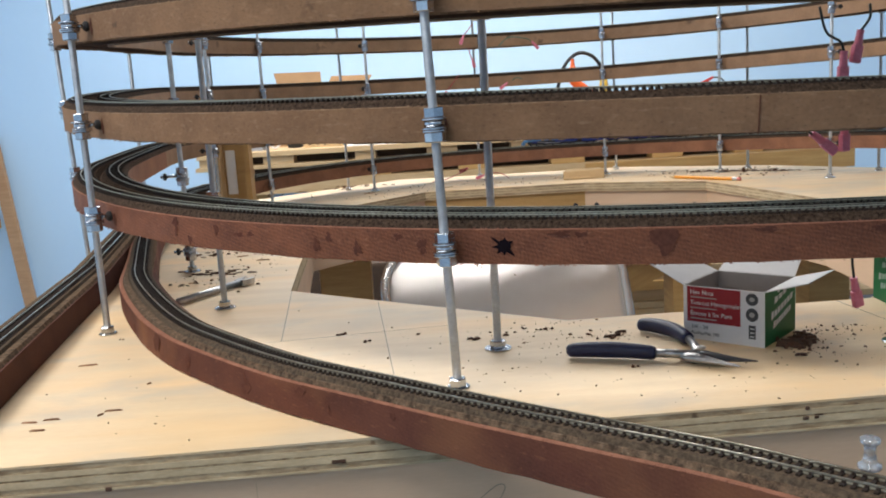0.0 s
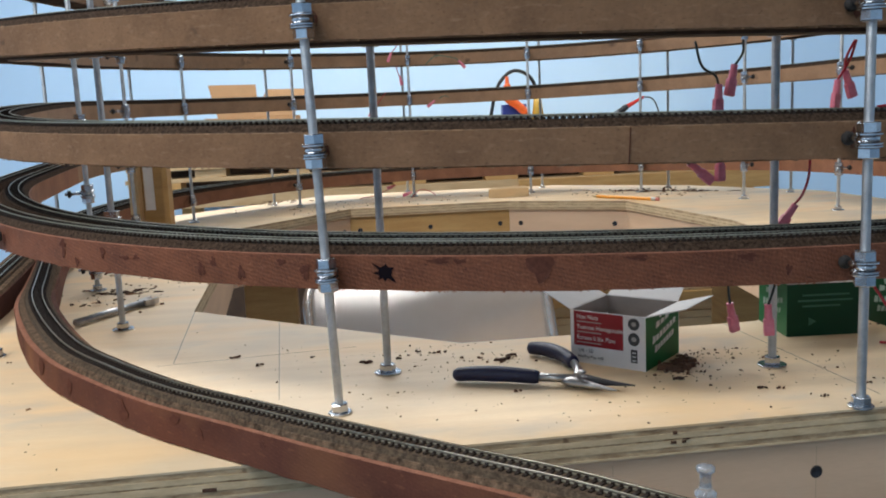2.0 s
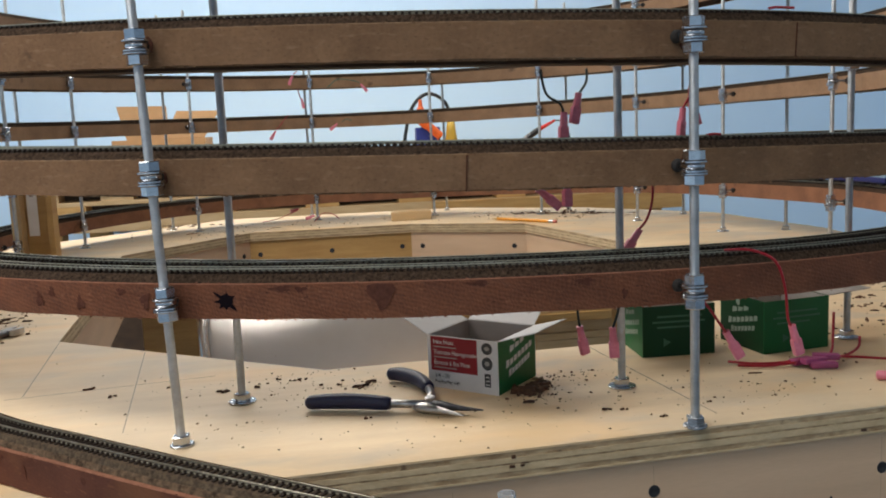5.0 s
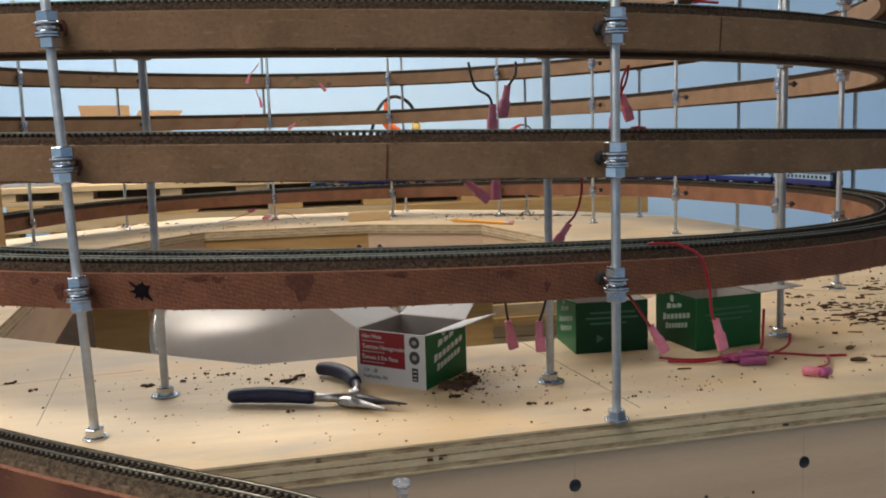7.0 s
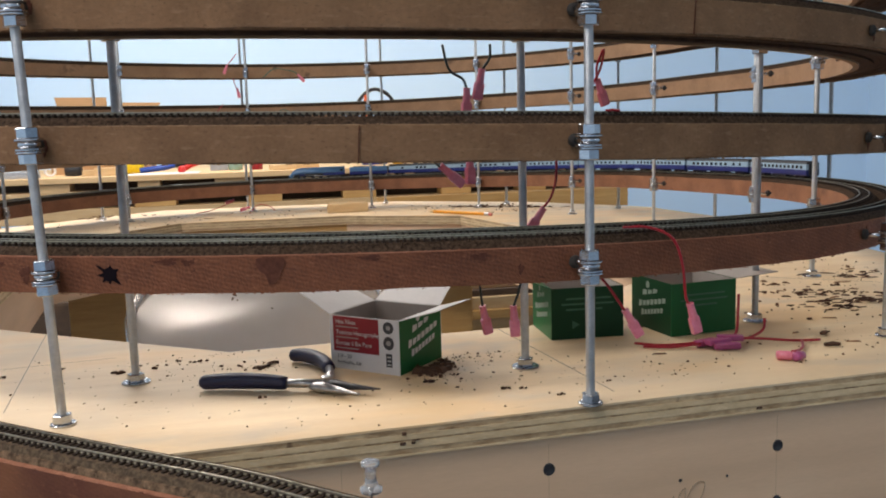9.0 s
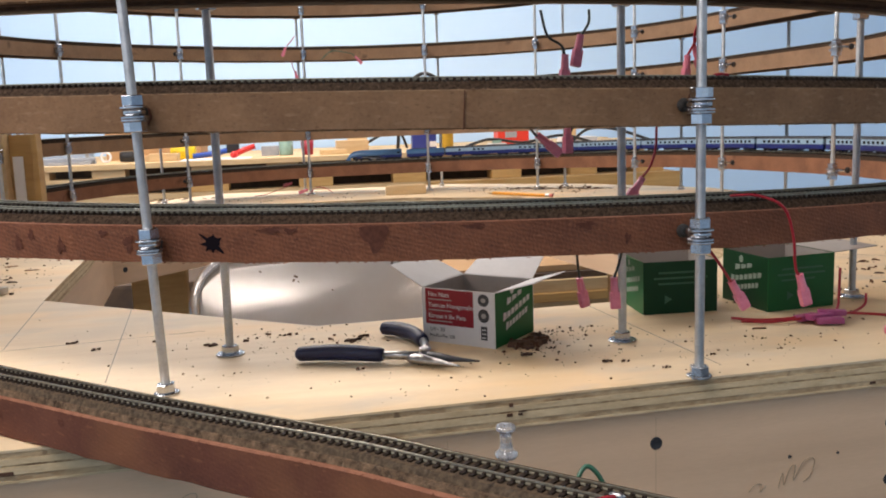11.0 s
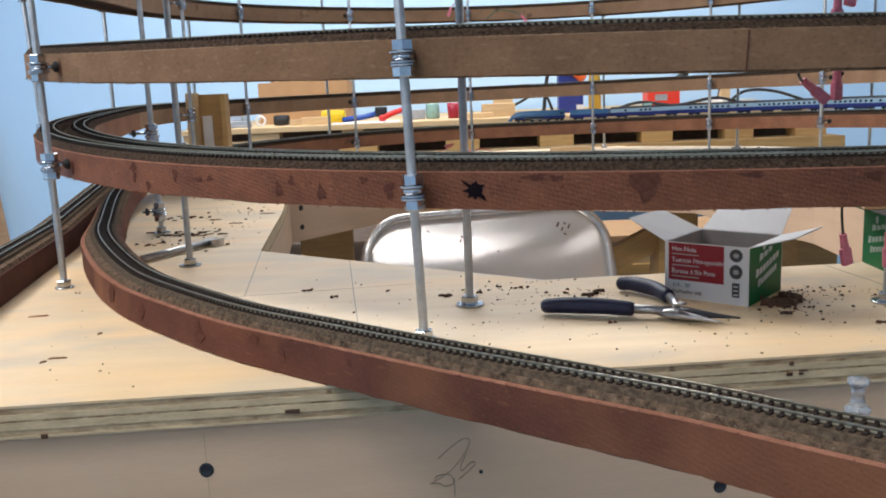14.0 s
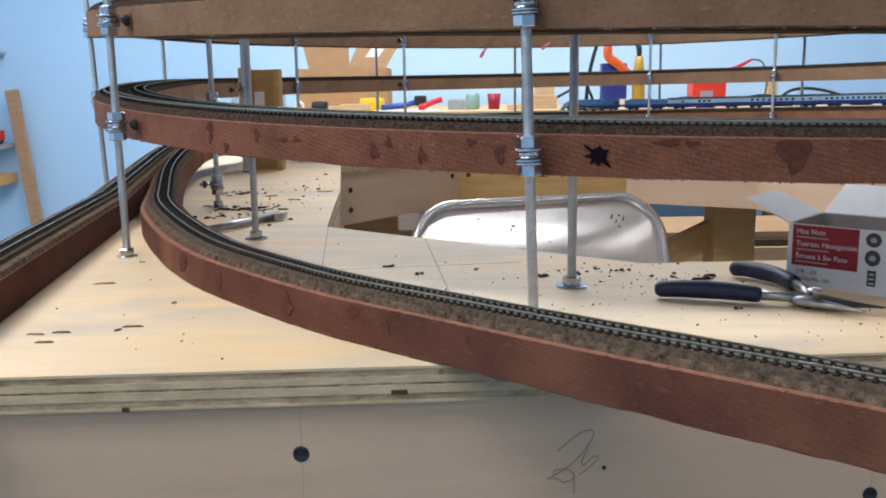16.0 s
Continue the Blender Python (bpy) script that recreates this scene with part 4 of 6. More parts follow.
def maker_bars(ob, m, mat, s=1.0, x0=0.012):
    """The maker's name as plain slanted bars, with a small drop above."""
    for y, a, b, hh in ((0.0270, 0.006, 0.030, 0.0052), (0.0175, 0.000, 0.042, 0.0060), (0.0095, 0.004, 0.038, 0.0056)):
        sk = 0.22
        n = 3 if b - a < 0.03 else 7
        w = (b - a) / n
        for i in range(n):
            xa = x0 + a + i * w + i * 0.0
            ya = y + (a + i * w) * sk
            drawn(mat, [(xa, ya), (xa + w * 0.78, ya + w * 0.78 * sk), (xa + w * 0.78 + 0.0006, ya + hh * (0.85 if i else 1.0)), (xa + 0.0006, ya + hh * (0.8 if i else 1.0))], 0.0001, ob, "name_bar", m)
    drawn(mat, disc(x0 + 0.014, 0.0385, 0.0028, 0.0032, 10), 0.0001, ob, "drop_mark", m)


maker_bars(piece_of(nuts, "right_panel"), face_y((BW + 0.0001, 0, 0)), M["white_print"])
boxA = carton((0.3615, 0.678, TOP), radians(-2.5), 0.062, 0.060, 0.043, "open dark green carton on the bench behind the posts, deepened for shade", "green_dark", "green_dark", "green_card", [("left", 70, 0.03, "green_card"), ("back", 40, 0.03, "card")])
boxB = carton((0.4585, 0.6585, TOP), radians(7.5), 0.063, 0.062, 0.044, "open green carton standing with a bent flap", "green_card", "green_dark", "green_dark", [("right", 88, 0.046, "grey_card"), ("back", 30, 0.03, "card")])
for ob, w in ((boxA, 0.062), (boxB, 0.063)):
    m = face_x((0, -0.0001, 0))
    for k, (a, b) in enumerate(((0.20, 0.82), (0.14, 0.86), (0.20, 0.70))):
        drawn(M["green_print"], oblong(w * a, 0.0330 - 0.0045 * k, w * b, 0.0345 - 0.0045 * k), 0.0001, piece_of(ob, "front_panel"), "small_print", m)
    drawn(M["green_print"], disc(w * 0.32, 0.012, 0.0042, 0.0042, 3), 0.0001, piece_of(ob, "front_panel"), "arrow_mark", m)
    maker_bars(piece_of(ob, "left_panel"), face_back((-0.0001, 0.060, 0)), M["dim_print"], x0=0.010)


def pliers():
    ob = thing("pliers", (0.163, 0.604, TOP), "needle-nose pliers with navy rubber grips lying open on the bench", "pliers")
    z = TOP + 0.0057
    a = smooth_line([(0.081, 0.6315, z), (0.098, 0.6270, z + 0.001), (0.120, 0.6195, z + 0.0012), (0.140, 0.6125, z)], 24)
    part("grip", tube(a, 0.0057, 14, taper=[0.45] + [0.8] + [1.0 - 0.15 * abs(2 * i / len(a) - 0.8) for i in range(len(a) - 3)] + [0.72]), M["navy"], ob, "navy rubber grip", world=True, smooth=True)
    part("handle_shank", tube([(0.134, 0.6145, z), (0.148, 0.6095, z), (0.163, 0.604, z)], 0.0030, 10), M["steel"], ob, world=True, smooth=True)
    b = smooth_line([(0.1455, 0.690, z), (0.156, 0.682, z + 0.001), (0.167, 0.663, z + 0.001), (0.1715, 0.642, z)], 24)
    part("grip", tube(b, 0.0057, 14, taper=[0.45] + [0.8] + [1.0 - 0.15 * abs(2 * i / len(b) - 0.8) for i in range(len(b) - 3)] + [0.72]), M["navy"], ob, "navy rubber grip", world=True, smooth=True)
    part("handle_shank", tube([(0.1715, 0.645, z), (0.171, 0.625, z), (0.166, 0.604, z)], 0.0030, 10), M["steel"], ob, world=True, smooth=True)
    # The second jaw takes dark steel to stand for its shadow.
    for name_, line, r0, mat_, lab in (("jaw", [(0.154, 0.6115), (0.165, 0.5995), (0.175, 0.589), (0.186, 0.5765)], 0.0060, "steel", "bright steel jaw"), ("jaw", [(0.163, 0.6130), (0.176, 0.6010), (0.187, 0.593), (0.2010, 0.5845)], 0.0056, "dark_steel", "steel jaw with its shadow put into the colour")):
        line = smooth_line([(x, y, 0) for x, y in line], 18)
        n = len(line) - 1
        jaw = tube(line, r0, 12, taper=[0.55 + 0.45 * min(1, i / 4) if i < 4 else 1.0 - 0.86 * (i - 4) / (n - 4) for i in range(n + 1)])
        bmesh.ops.transform(jaw, matrix=Matrix.Translation((0, 0, z - 0.0015)) @ Matrix.Diagonal((1, 1, 0.62, 1)), verts=jaw.verts)
        part(name_, jaw, M[mat_], ob, lab, world=True, smooth=True)
    part("pivot_rivet", lathe([(0.0042, 0), (0.0042, 0.0008), (0.0030, 0.0014)], 16), M["steel"], ob, at=Matrix.Translation((0.004, -0.004, 0.011)))
    ob.location += Vector((0.003, -0.017, 0))


pliers()


def pencil(a, b):
    a, b = Vector(a), Vector(b)
    ob = thing("pencil", (a.x, a.y, TOP), "yellow wooden pencil with a pink eraser lying on the bench", "pencil")
    p = lambda t: tuple(a.lerp(b, t))
    part("barrel", tube([p(0.10), p(0.90)], 0.0036, 6), M["pencil"], ob, world=True)
    part("point", tube([p(0.0), p(0.03), p(0.10)], 0.0036, 8, taper=[0.1, 0.3, 0.95]), M["pale_wood"], ob, "bare wood point", world=True)
    part("ferrule", tube([p(0.90), p(0.96)], 0.0037, 12), M["steel"], ob, "metal ferrule", world=True)
    part("eraser", tube([p(0.96), p(1.0)], 0.0035, 12), M["eraser"], ob, "worn pink eraser", world=True)


pencil((0.475, 1.832, TOP + 0.0037), (0.580, 1.703, TOP + 0.0037))

wedge = slab([(0, 0), (0.09, 0.0), (0.09, 0.045), (0.018, 0.045)], 0, 0.020)
bmesh.ops.bevel(wedge, geom=wedge.edges[:], offset=0.0012, segments=1, affect="EDGES")
whole("wood_offcut", wedge, M["pale_wood"], "pale wood offcut block lying at the back of the bench", "wood block", (0.270, 1.925, TOP), rz=radians(2))


def bracket():
    ob = thing("wooden_bracket", (-0.348, 1.52, TOP), "upright pale wooden bracket with a white paper tag on the bench", "wooden bracket")
    part("stud", box(0.015, 0.032, 0.163, (-0.0245, -0.004, 0), 0.001), M["pale_wood"], ob)
    part("web", box(0.040, 0.010, 0.160, (0.003, 0.012, 0), 0.001), M["gold_pine"], ob)
    part("side_strip", box(0.009, 0.030, 0.160, (0.0275, -0.004, 0), 0.001), M["gold_pine"], ob)
    part("paper_tag", box(0.016, 0.001, 0.075, (-0.005, 0.0055, 0.050)), M["white_card"], ob, "white paper tag")


bracket()


def wrench():
    ob = thing("wrench", (-0.24, 0.92, TOP), "small bright steel combination wrench lying on the bench", "wrench")
    z = TOP + 0.0045
    a, b = (-0.268, 0.872), (-0.222, 0.958)
    part("shank", tube([(a[0], a[1], z), (b[0], b[1], z)], 0.0036, 10), M["steel"], ob, world=True, smooth=True)
    d = Vector((b[0] - a[0], b[1] - a[1])).normalized()
    n = Vector((-d.y, d.x))
    tip = Vector(b) + d * 0.004
    jaw = [tip - n * 0.006 - d * 0.010, tip - n * 0.0085, tip - n * 0.0065 + d * 0.009, tip - n * 0.003 + d * 0.009, tip - n * 0.003, tip + n * 0.003, tip + n * 0.003 + d * 0.009, tip + n * 0.0065 + d * 0.009, tip + n * 0.0085, tip + n * 0.006 - d * 0.010]
    part("open_jaw", slab([tuple(v) for v in jaw], z - 0.003, z + 0.003), M["steel"], ob, world=True)


wrench()
pin = thing("push_pin", (0.1715, 0.3475, TOP), "clear plastic push pin stuck in the roadbed edge", "push pin")
PZ = 0.0305
part("pin_head", lathe([(0.0044, 0), (0.0048, 0.0006), (0.0047, 0.0020), (0.0030, 0.0032), (0.0023, 0.0068), (0.0026, 0.0104), (0.0040, 0.0116), (0.0041, 0.0130), (0.0036, 0.0136)], 20), M["clear"], pin, smooth=True, at=Matrix.Translation((0, 0, PZ - 0.0045)))
part("pin_needle", tube([(0, 0, -0.006), (0, 0, PZ - 0.003)], 0.0006, 8), M["steel"], pin)


# ---- wires and connectors ----
def connector(ob, at, ang, lean, mat, ln=0.022):
    """A flat insulated spade connector hanging from its wire."""
    body = bmesh.new()
    box(0.0072, 0.0044, ln * 0.55, (0, 0, -ln), 0.0014, body)
    lathe([(0.0022, -ln * 0.62), (0.0029, -ln * 0.50), (0.0027, -ln * 0.30), (0.0024, -ln * 0.10), (0.0026, 0.0)], 12, body)
    part("connector", body, M[mat], ob, "%s vinyl spade connector" % mat, world=True, at=Matrix.Translation(at) @ Matrix.Rotation(ang, 4, "Z") @ Matrix.Rotation(lean, 4, "Y"))


def hanging(label, group, wires):
    """Wires (points, colour) each with connectors (place, turn, lean, colour)."""
    first = wires[0][0][0]
    ob = thing("feeder_wire", first, label, "wire", group)
    for pts, col, ends in wires:
        part("lead", tube(smooth_line(pts, 24), 0.00095, 8), M[col], ob, "%s insulated lead" % col.split("_")[0], world=True, smooth=True)
        for e in ends:
            connector(ob, *e)
    return ob


G = "feeder wires"
hanging("dark feeder wires with two pink spade connectors hanging under the roadbed", G, [
    ([(0.262, 0.612, 1.302), (0.266, 0.610, 1.285), (0.276, 0.611, 1.278), (0.279, 0.612, 1.270)], "black_wire", [((0.279, 0.612, 1.272), 0.2, 0.05, "pink")]),
    ([(0.297, 0.614, 1.302), (0.296, 0.612, 1.293), (0.291, 0.613, 1.285)], "black_wire", [((0.2905, 0.613, 1.285), 0.3, 0.22, "pink")])])
hanging("twisted red feeder wires with pink spade connectors under the roadbed", G, [
    ([(0.392, 0.640, 1.300), (0.391, 0.650, 1.288), (0.394, 0.657, 1.276)], "red_wire", [((0.394, 0.657, 1.279), 0.2, -0.35, "pink")]),
    ([(0.393, 0.640, 1.300), (0.394, 0.650, 1.287), (0.389, 0.658, 1.272)], "red_wire", [((0.389, 0.658, 1.272), 0.5, 0.15, "pink")])])
hanging("dark feeder wires with pink spade connectors below the second loop", G, [
    ([(0.252, 0.606, 1.222), (0.256, 0.612, 1.219), (0.260, 0.616, 1.216)], "black_wire", [((0.259, 0.616, 1.218), -0.1, -0.85, "pink")]),
    ([(0.283, 0.610, 1.222), (0.282, 0.612, 1.219), (0.281, 0.612, 1.217)], "black_wire", [((0.280, 0.612, 1.226), 0.4, 0.0, "pink")])])
hanging("short dark feeder wires with pink connectors below the lowest loop", G, [
    ([(0.283, 0.604, 1.144), (0.284, 0.606, 1.128), (0.286, 0.607, 1.114)], "black_wire", [((0.2855, 0.607, 1.116), 0.3, -0.22, "pink")]),
    ([(0.308, 0.578, 1.144), (0.304, 0.577, 1.130), (0.300, 0.576, 1.120)], "black_wire", [((0.300, 0.576, 1.121), -0.2, -0.05, "pink")])])
hanging("red feeder wire hanging from the outer rail with pink connector", G, [
    ([(0.366, 0.5415, 1.1760), (0.383, 0.537, 1.1755), (0.397, 0.531, 1.168), (0.404, 0.531, 1.150), (0.408, 0.534, 1.128), (0.412, 0.535, 1.121)], "red_wire", [((0.4115, 0.535, 1.123), 0.1, -0.28, "pink")])])
hanging("red wire with a pink connector hanging below the roadbed", G, [
    ([(0.350, 0.552, 1.146), (0.356, 0.545, 1.138), (0.364, 0.544, 1.126), (0.371, 0.547, 1.117)], "red_wire", [((0.370, 0.547, 1.119), 0.0, -0.52, "pink")])])
hanging("red wire with a pink connector hanging beside an inner post", G, [
    ([(0.342, 0.604, 1.222), (0.342, 0.606, 1.205), (0.338, 0.607, 1.192), (0.331, 0.607, 1.184)], "red_wire", [((0.333, 0.607, 1.185), 0.0, 0.62, "pink")])])
for (x, y, z0), pts, lean, lab in (((0.092, 2.045, 1.345), [(0.085, 2.03, 1.366), (0.088, 2.04, 1.352), (0.094, 2.045, 1.338)], -0.2, "thin red wire with a pink connector at the far side"),
                                   ((0.225, 2.02, 1.372), [(0.150, 2.02, 1.366), (0.175, 2.02, 1.384), (0.215, 2.02, 1.378), (0.225, 2.02, 1.370)], -0.7, "thin green wire with a pink connector at the far side"),
                                   ((0.169, 2.045, 1.286), [(0.200, 2.03, 1.292), (0.190, 2.04, 1.296), (0.180, 2.045, 1.290)], 0.9, "thin green wire with a pink connector resting at the far side"),
                                   ((0.030, 2.03, 1.275), [(0.060, 2.03, 1.310), (0.045, 2.03, 1.292), (0.032, 2.03, 1.277)], 0.55, "thin red wire with a pink connector at the far side"),
                                   ((0.075, 2.02, 1.395), [(0.095, 2.02, 1.418), (0.085, 2.02, 1.405), (0.077, 2.02, 1.397)], 0.4, "thin red wire with a pink connector on the upper loop")):
    hanging(lab, "far feeder wires", [(pts, "green_wire" if "green" in lab else "red_wire", [((x, y, z0), 0.0, lean, "pink")])])
for k, (x, y, zz) in enumerate(((0.355, 0.5435, 1.2535), (0.398, 0.5440, 1.3335))):
    whole("solder_lead", tube([(0, 0, 0), (0.005, -0.0005, 0.0006), (0.010 + 0.008 * k, 0.0005, 0)], 0.0009, 8), M["red_wire"], "short red lead lying along the outer rail", "wire", (x, y, zz - 0.001), "soldered leads")


RZ = 1.1036                       # rail head at the soldered lead
hanging("red wire soldered to the branch rail and hanging over the edge", G, [
    ([(0.194, 0.2803, RZ), (0.187, 0.2765, RZ + 0.0012), (0.176, 0.270, RZ - 0.001), (0.168, 0.262, RZ - 0.012), (0.164, 0.257, RZ - 0.040)], "red_wire", [])])
whole("solder_blob", lathe([(0.0006, -0.003), (0.0014, -0.001), (0.0014, 0.001), (0.0006, 0.003)], 12, m=Matrix.Rotation(radians(90), 4, "Y") @ Matrix.Rotation(radians(45), 4, "X")), M["steel"], "bright solder blob on the branch rail", "solder", (0.1945, 0.2803, RZ + 0.0004), smooth=True)
hanging("short green wire arching up behind the branch rail", G, [
    ([(0.189, 0.311, RZ - 0.016), (0.191, 0.314, RZ - 0.008), (0.195, 0.316, RZ - 0.0035), (0.199, 0.315, RZ - 0.006), (0.203, 0.313, RZ - 0.014)], "green_wire", [])])


for lab, pts, end in (("thin red wire lying on the far side of the bench", [(-0.014, 2.060, 0.0), (0.015, 2.075, 0.003), (0.045, 2.090, 0.012), (0.068, 2.095, 0.020)], (0.070, 2.095, 0.022)),
                      ("thin red wire with a pink connector curled on the far bench", [(0.105, 2.020, 0.0), (0.125, 2.050, 0.014), (0.148, 2.050, 0.010), (0.160, 2.030, 0.002)], (0.105, 2.018, 0.010))):
    hanging(lab, "far feeder wires", [([(x, y, TOP + 0.0015 + h) for x, y, h in pts], "red_wire", [((end[0], end[1], TOP + 0.004 + end[2]), 0.3, 1.3, "pink")])])


def wire_bundle():
    z = TOP + 0.0022
    ob = thing("wire_bundle", (0.475, 0.615, TOP), "bundle of red wires with lilac connectors lying on the bench", "wires")
    for pts in ([(0.418, 0.640, z), (0.435, 0.628, z), (0.455, 0.622, z + 0.001), (0.470, 0.619, z + 0.003)],
                [(0.420, 0.628, z), (0.440, 0.620, z), (0.462, 0.615, z + 0.002)],
                [(0.490, 0.618, z + 0.004), (0.515, 0.616, z + 0.002), (0.540, 0.610, z), (0.560, 0.606, z)],
                [(0.490, 0.616, z + 0.003), (0.510, 0.626, z + 0.001), (0.528, 0.636, z + 0.004), (0.532, 0.640, z + 0.012)],
                [(0.492, 0.620, z + 0.003), (0.499, 0.626, z + 0.008), (0.502, 0.630, z + 0.020), (0.503, 0.631, z + 0.036)],
                [(0.545, 0.608, z), (0.534, 0.590, z), (0.520, 0.575, z + 0.002), (0.512, 0.570, z + 0.003)]):
        part("lead", tube(smooth_line(pts, 20), 0.0011, 8), M["red_wire"], ob, "red insulated lead", world=True, smooth=True)
    for x, y, a, zz in ((0.470, 0.622, 0.3, 0.001), (0.476, 0.614, 0.1, 0.003), (0.480, 0.607, -0.2, 0.001), (0.488, 0.617, -0.4, 0.0045)):
        c = box(0.020, 0.0075, 0.0045, (0, 0, 0), 0.0012)
        part("connector", c, M["lilac"], ob, "lilac vinyl spade connector", world=True, at=Matrix.Translation((x, y, TOP + zz)) @ Matrix.Rotation(a, 4, "Z"))
    for dx, dy, a, ln in ((0.0, 0.0, -0.5, 0.015), (0.007, -0.004, 0.35, 0.010)):
        c = lathe([(0.0022, -ln / 2), (0.0034, -ln / 2 + 0.001), (0.0036, ln * 0.1), (0.0030, ln * 0.2), (0.0029, ln / 2)], 14, m=Matrix.Rotation(radians(90), 4, "Y"))
        part("connector", c, M["lilac" if dx else "pink"], ob, "rolled pink vinyl connector", world=True, smooth=True, at=Matrix.Translation((0.505 + dx, 0.566 + dy, TOP + 0.0037)) @ Matrix.Rotation(a, 4, "Z"))


wire_bundle()


# ---- marks on the roadbed ----
def mark_on_band(tau, dz, outline, mat, name, label):
    """A flat ink mark on the outer face of the helix; outline in metres along and up."""
    c = plan(tau, HALF)
    e = plan(tau + 0.001, HALF) - plan(tau - 0.001, HALF)
    a = math.atan2(e[1], e[0])
    m = Matrix.Translation((*c, band_mid(tau) + dz)) @ Matrix.Rotation(a, 4, "Z") @ Matrix.Rotation(radians(90), 4, "X")
    ob = part(name, slab(outline, 0.0, 0.00025), mat, LOOP_RED, label, world=True, at=m)
    return ob


def u_at_x(x):
    us = np.linspace(-0.12, 0.1, 600)
    return float(us[np.argmin([abs(plan(u, HALF)[0] - x) for u in us])])


LOOP_RED = loop
blot = random.Random(3)
star = []
for i in range(96):
    a = 2 * math.pi * i / 96
    r = 0.0040 + 0.0006 * blot.random()
    for spike, ln, wide in ((2.50, 0.0108, 0.20), (3.20, 0.0078, 0.26), (3.95, 0.0066, 0.26), (5.50, 0.0094, 0.30), (4.70, 0.0062, 0.22), (0.55, 0.0068, 0.26), (1.45, 0.0060, 0.24)):
        off = abs((a - spike + math.pi) % (2 * math.pi) - math.pi)
        if off < wide:
            r = max(r, ln - (ln - 0.0042) * (off / wide) ** 0.9)
    star.append((r * math.cos(a) * 1.05, r * math.sin(a)))
mark_on_band(u_at_x(0.040), 0.0005, star, M["ink"], "ink_star", "black star-shaped ink blot")
def blotch(x, dz, sx, sz, name="dark_blotch", label="dark irregular stain", mat="dark_stain", lobes=3):
    """An uneven stain of a few merged lobes on the outer face of the lowest loop."""
    a = np.linspace(0, 2 * math.pi, 40, endpoint=False)
    ph = [blot.uniform(0, 6.28) for _ in range(4)]
    r = 1 + 0.28 * np.sin(lobes * a + ph[0]) + 0.16 * np.sin(5 * a + ph[1]) + 0.10 * np.sin(9 * a + ph[2]) + 0.07 * np.sin(14 * a + ph[3])
    mark_on_band(u_at_x(x), 0.0, [(sx * k * math.cos(t), max(-0.0106, min(0.0106, dz + sz * k * math.sin(t)))) for t, k in zip(a, r)], M[mat], name, label)


heart = [(-9.5, 9.5), (-3.0, 10.4), (4.0, 10.2), (9.0, 9.6), (9.6, 6.0), (7.4, 2.6), (6.2, -1.6), (3.4, -4.6), (0.6, -6.6), (-2.2, -5.2), (-3.0, -1.0), (-6.6, 1.6), (-9.2, 5.2)]
heart = smooth_line([(x, y, 0) for x, y in heart + heart[:1]], 78)[:-1]
mark_on_band(u_at_x(0.136), 0.0, [(0.00092 * x + 0.0003 * blot.uniform(-1, 1), min(0.0107, 0.001 * y + 0.0003 * blot.uniform(-1, 1))) for x, y, _ in heart], M["dark_stain"], "oil_stain", "dark oily stain")
for row in ((-0.270, 0.001, 0.0016, 0.0055), (-0.236, 0.007, 0.0035, 0.0030), (-0.196, -0.006, 0.0024, 0.0030), (-0.170, 0.004, 0.0022, 0.0040), (-0.150, 0.002, 0.0050, 0.0013), (-0.140, 0.003, 0.0030, 0.0016), (-0.088, -0.002, 0.0026, 0.0042), (-0.078, 0.004, 0.0020, 0.0032), (-0.058, -0.003, 0.0030, 0.0040), (-0.014, 0.000, 0.0030, 0.0050),
            (-0.030, 0.006, 0.0026, 0.0020), (0.074, 0.0085, 0.0060, 0.0018), (0.086, 0.0080, 0.0040, 0.0014), (0.196, 0.0088, 0.0060, 0.0016), (0.266, 0.0070, 0.0050, 0.0022), (0.292, -0.002, 0.0018, 0.0030)):
    blotch(*row)


def smear(tau, dx, dz, sx, sz):
    host = [lp for lp, (t0, t1, b) in zip(LOOPS, SPANS) if t0 <= tau < t1][0]
    c, e = plan(tau, HALF), plan(tau + 0.001, HALF) - plan(tau - 0.001, HALF)
    m = Matrix.Translation((*c, band_mid(tau))) @ Matrix.Rotation(math.atan2(e[1], e[0]), 4, "Z") @ Matrix.Rotation(radians(90), 4, "X")
    ring = [(dx + sx * math.cos(a) * blot.uniform(0.6, 1.1), max(-0.0112, min(0.0112, dz + sz * math.sin(a) * blot.uniform(0.6, 1.1)))) for a in np.linspace(0, 2 * math.pi, 18, endpoint=False)]
    part("glue_smear", slab(ring, 0.0, 0.0003), M["dark_stain"], host, "dark glue smear beside a screw", world=True, at=m)


LOOPS = [o for o in bpy.data.objects if o.name.startswith("roadbed_loop")]
for x, y in POSTS_OUT[:5] + POSTS_OUT[-2:]:
    k = int(np.argmin(np.hypot(OVAL[1][:, 0] - x, OVAL[1][:, 1] - y)))
    for turn in (-3, -2, -1, 0):
        tau = US[k] + turn - (1 if US[k] > 0.5 else 0)
        smear(tau, blot.uniform(0.004, 0.008) - (0.005 + 0.03 * (nut_z(tau) - TOP) if abs(x - 0.0045) < 1e-6 else 0.0), blot.uniform(-0.002, 0.002), blot.uniform(0.0020, 0.0036), blot.uniform(0.005, 0.008))


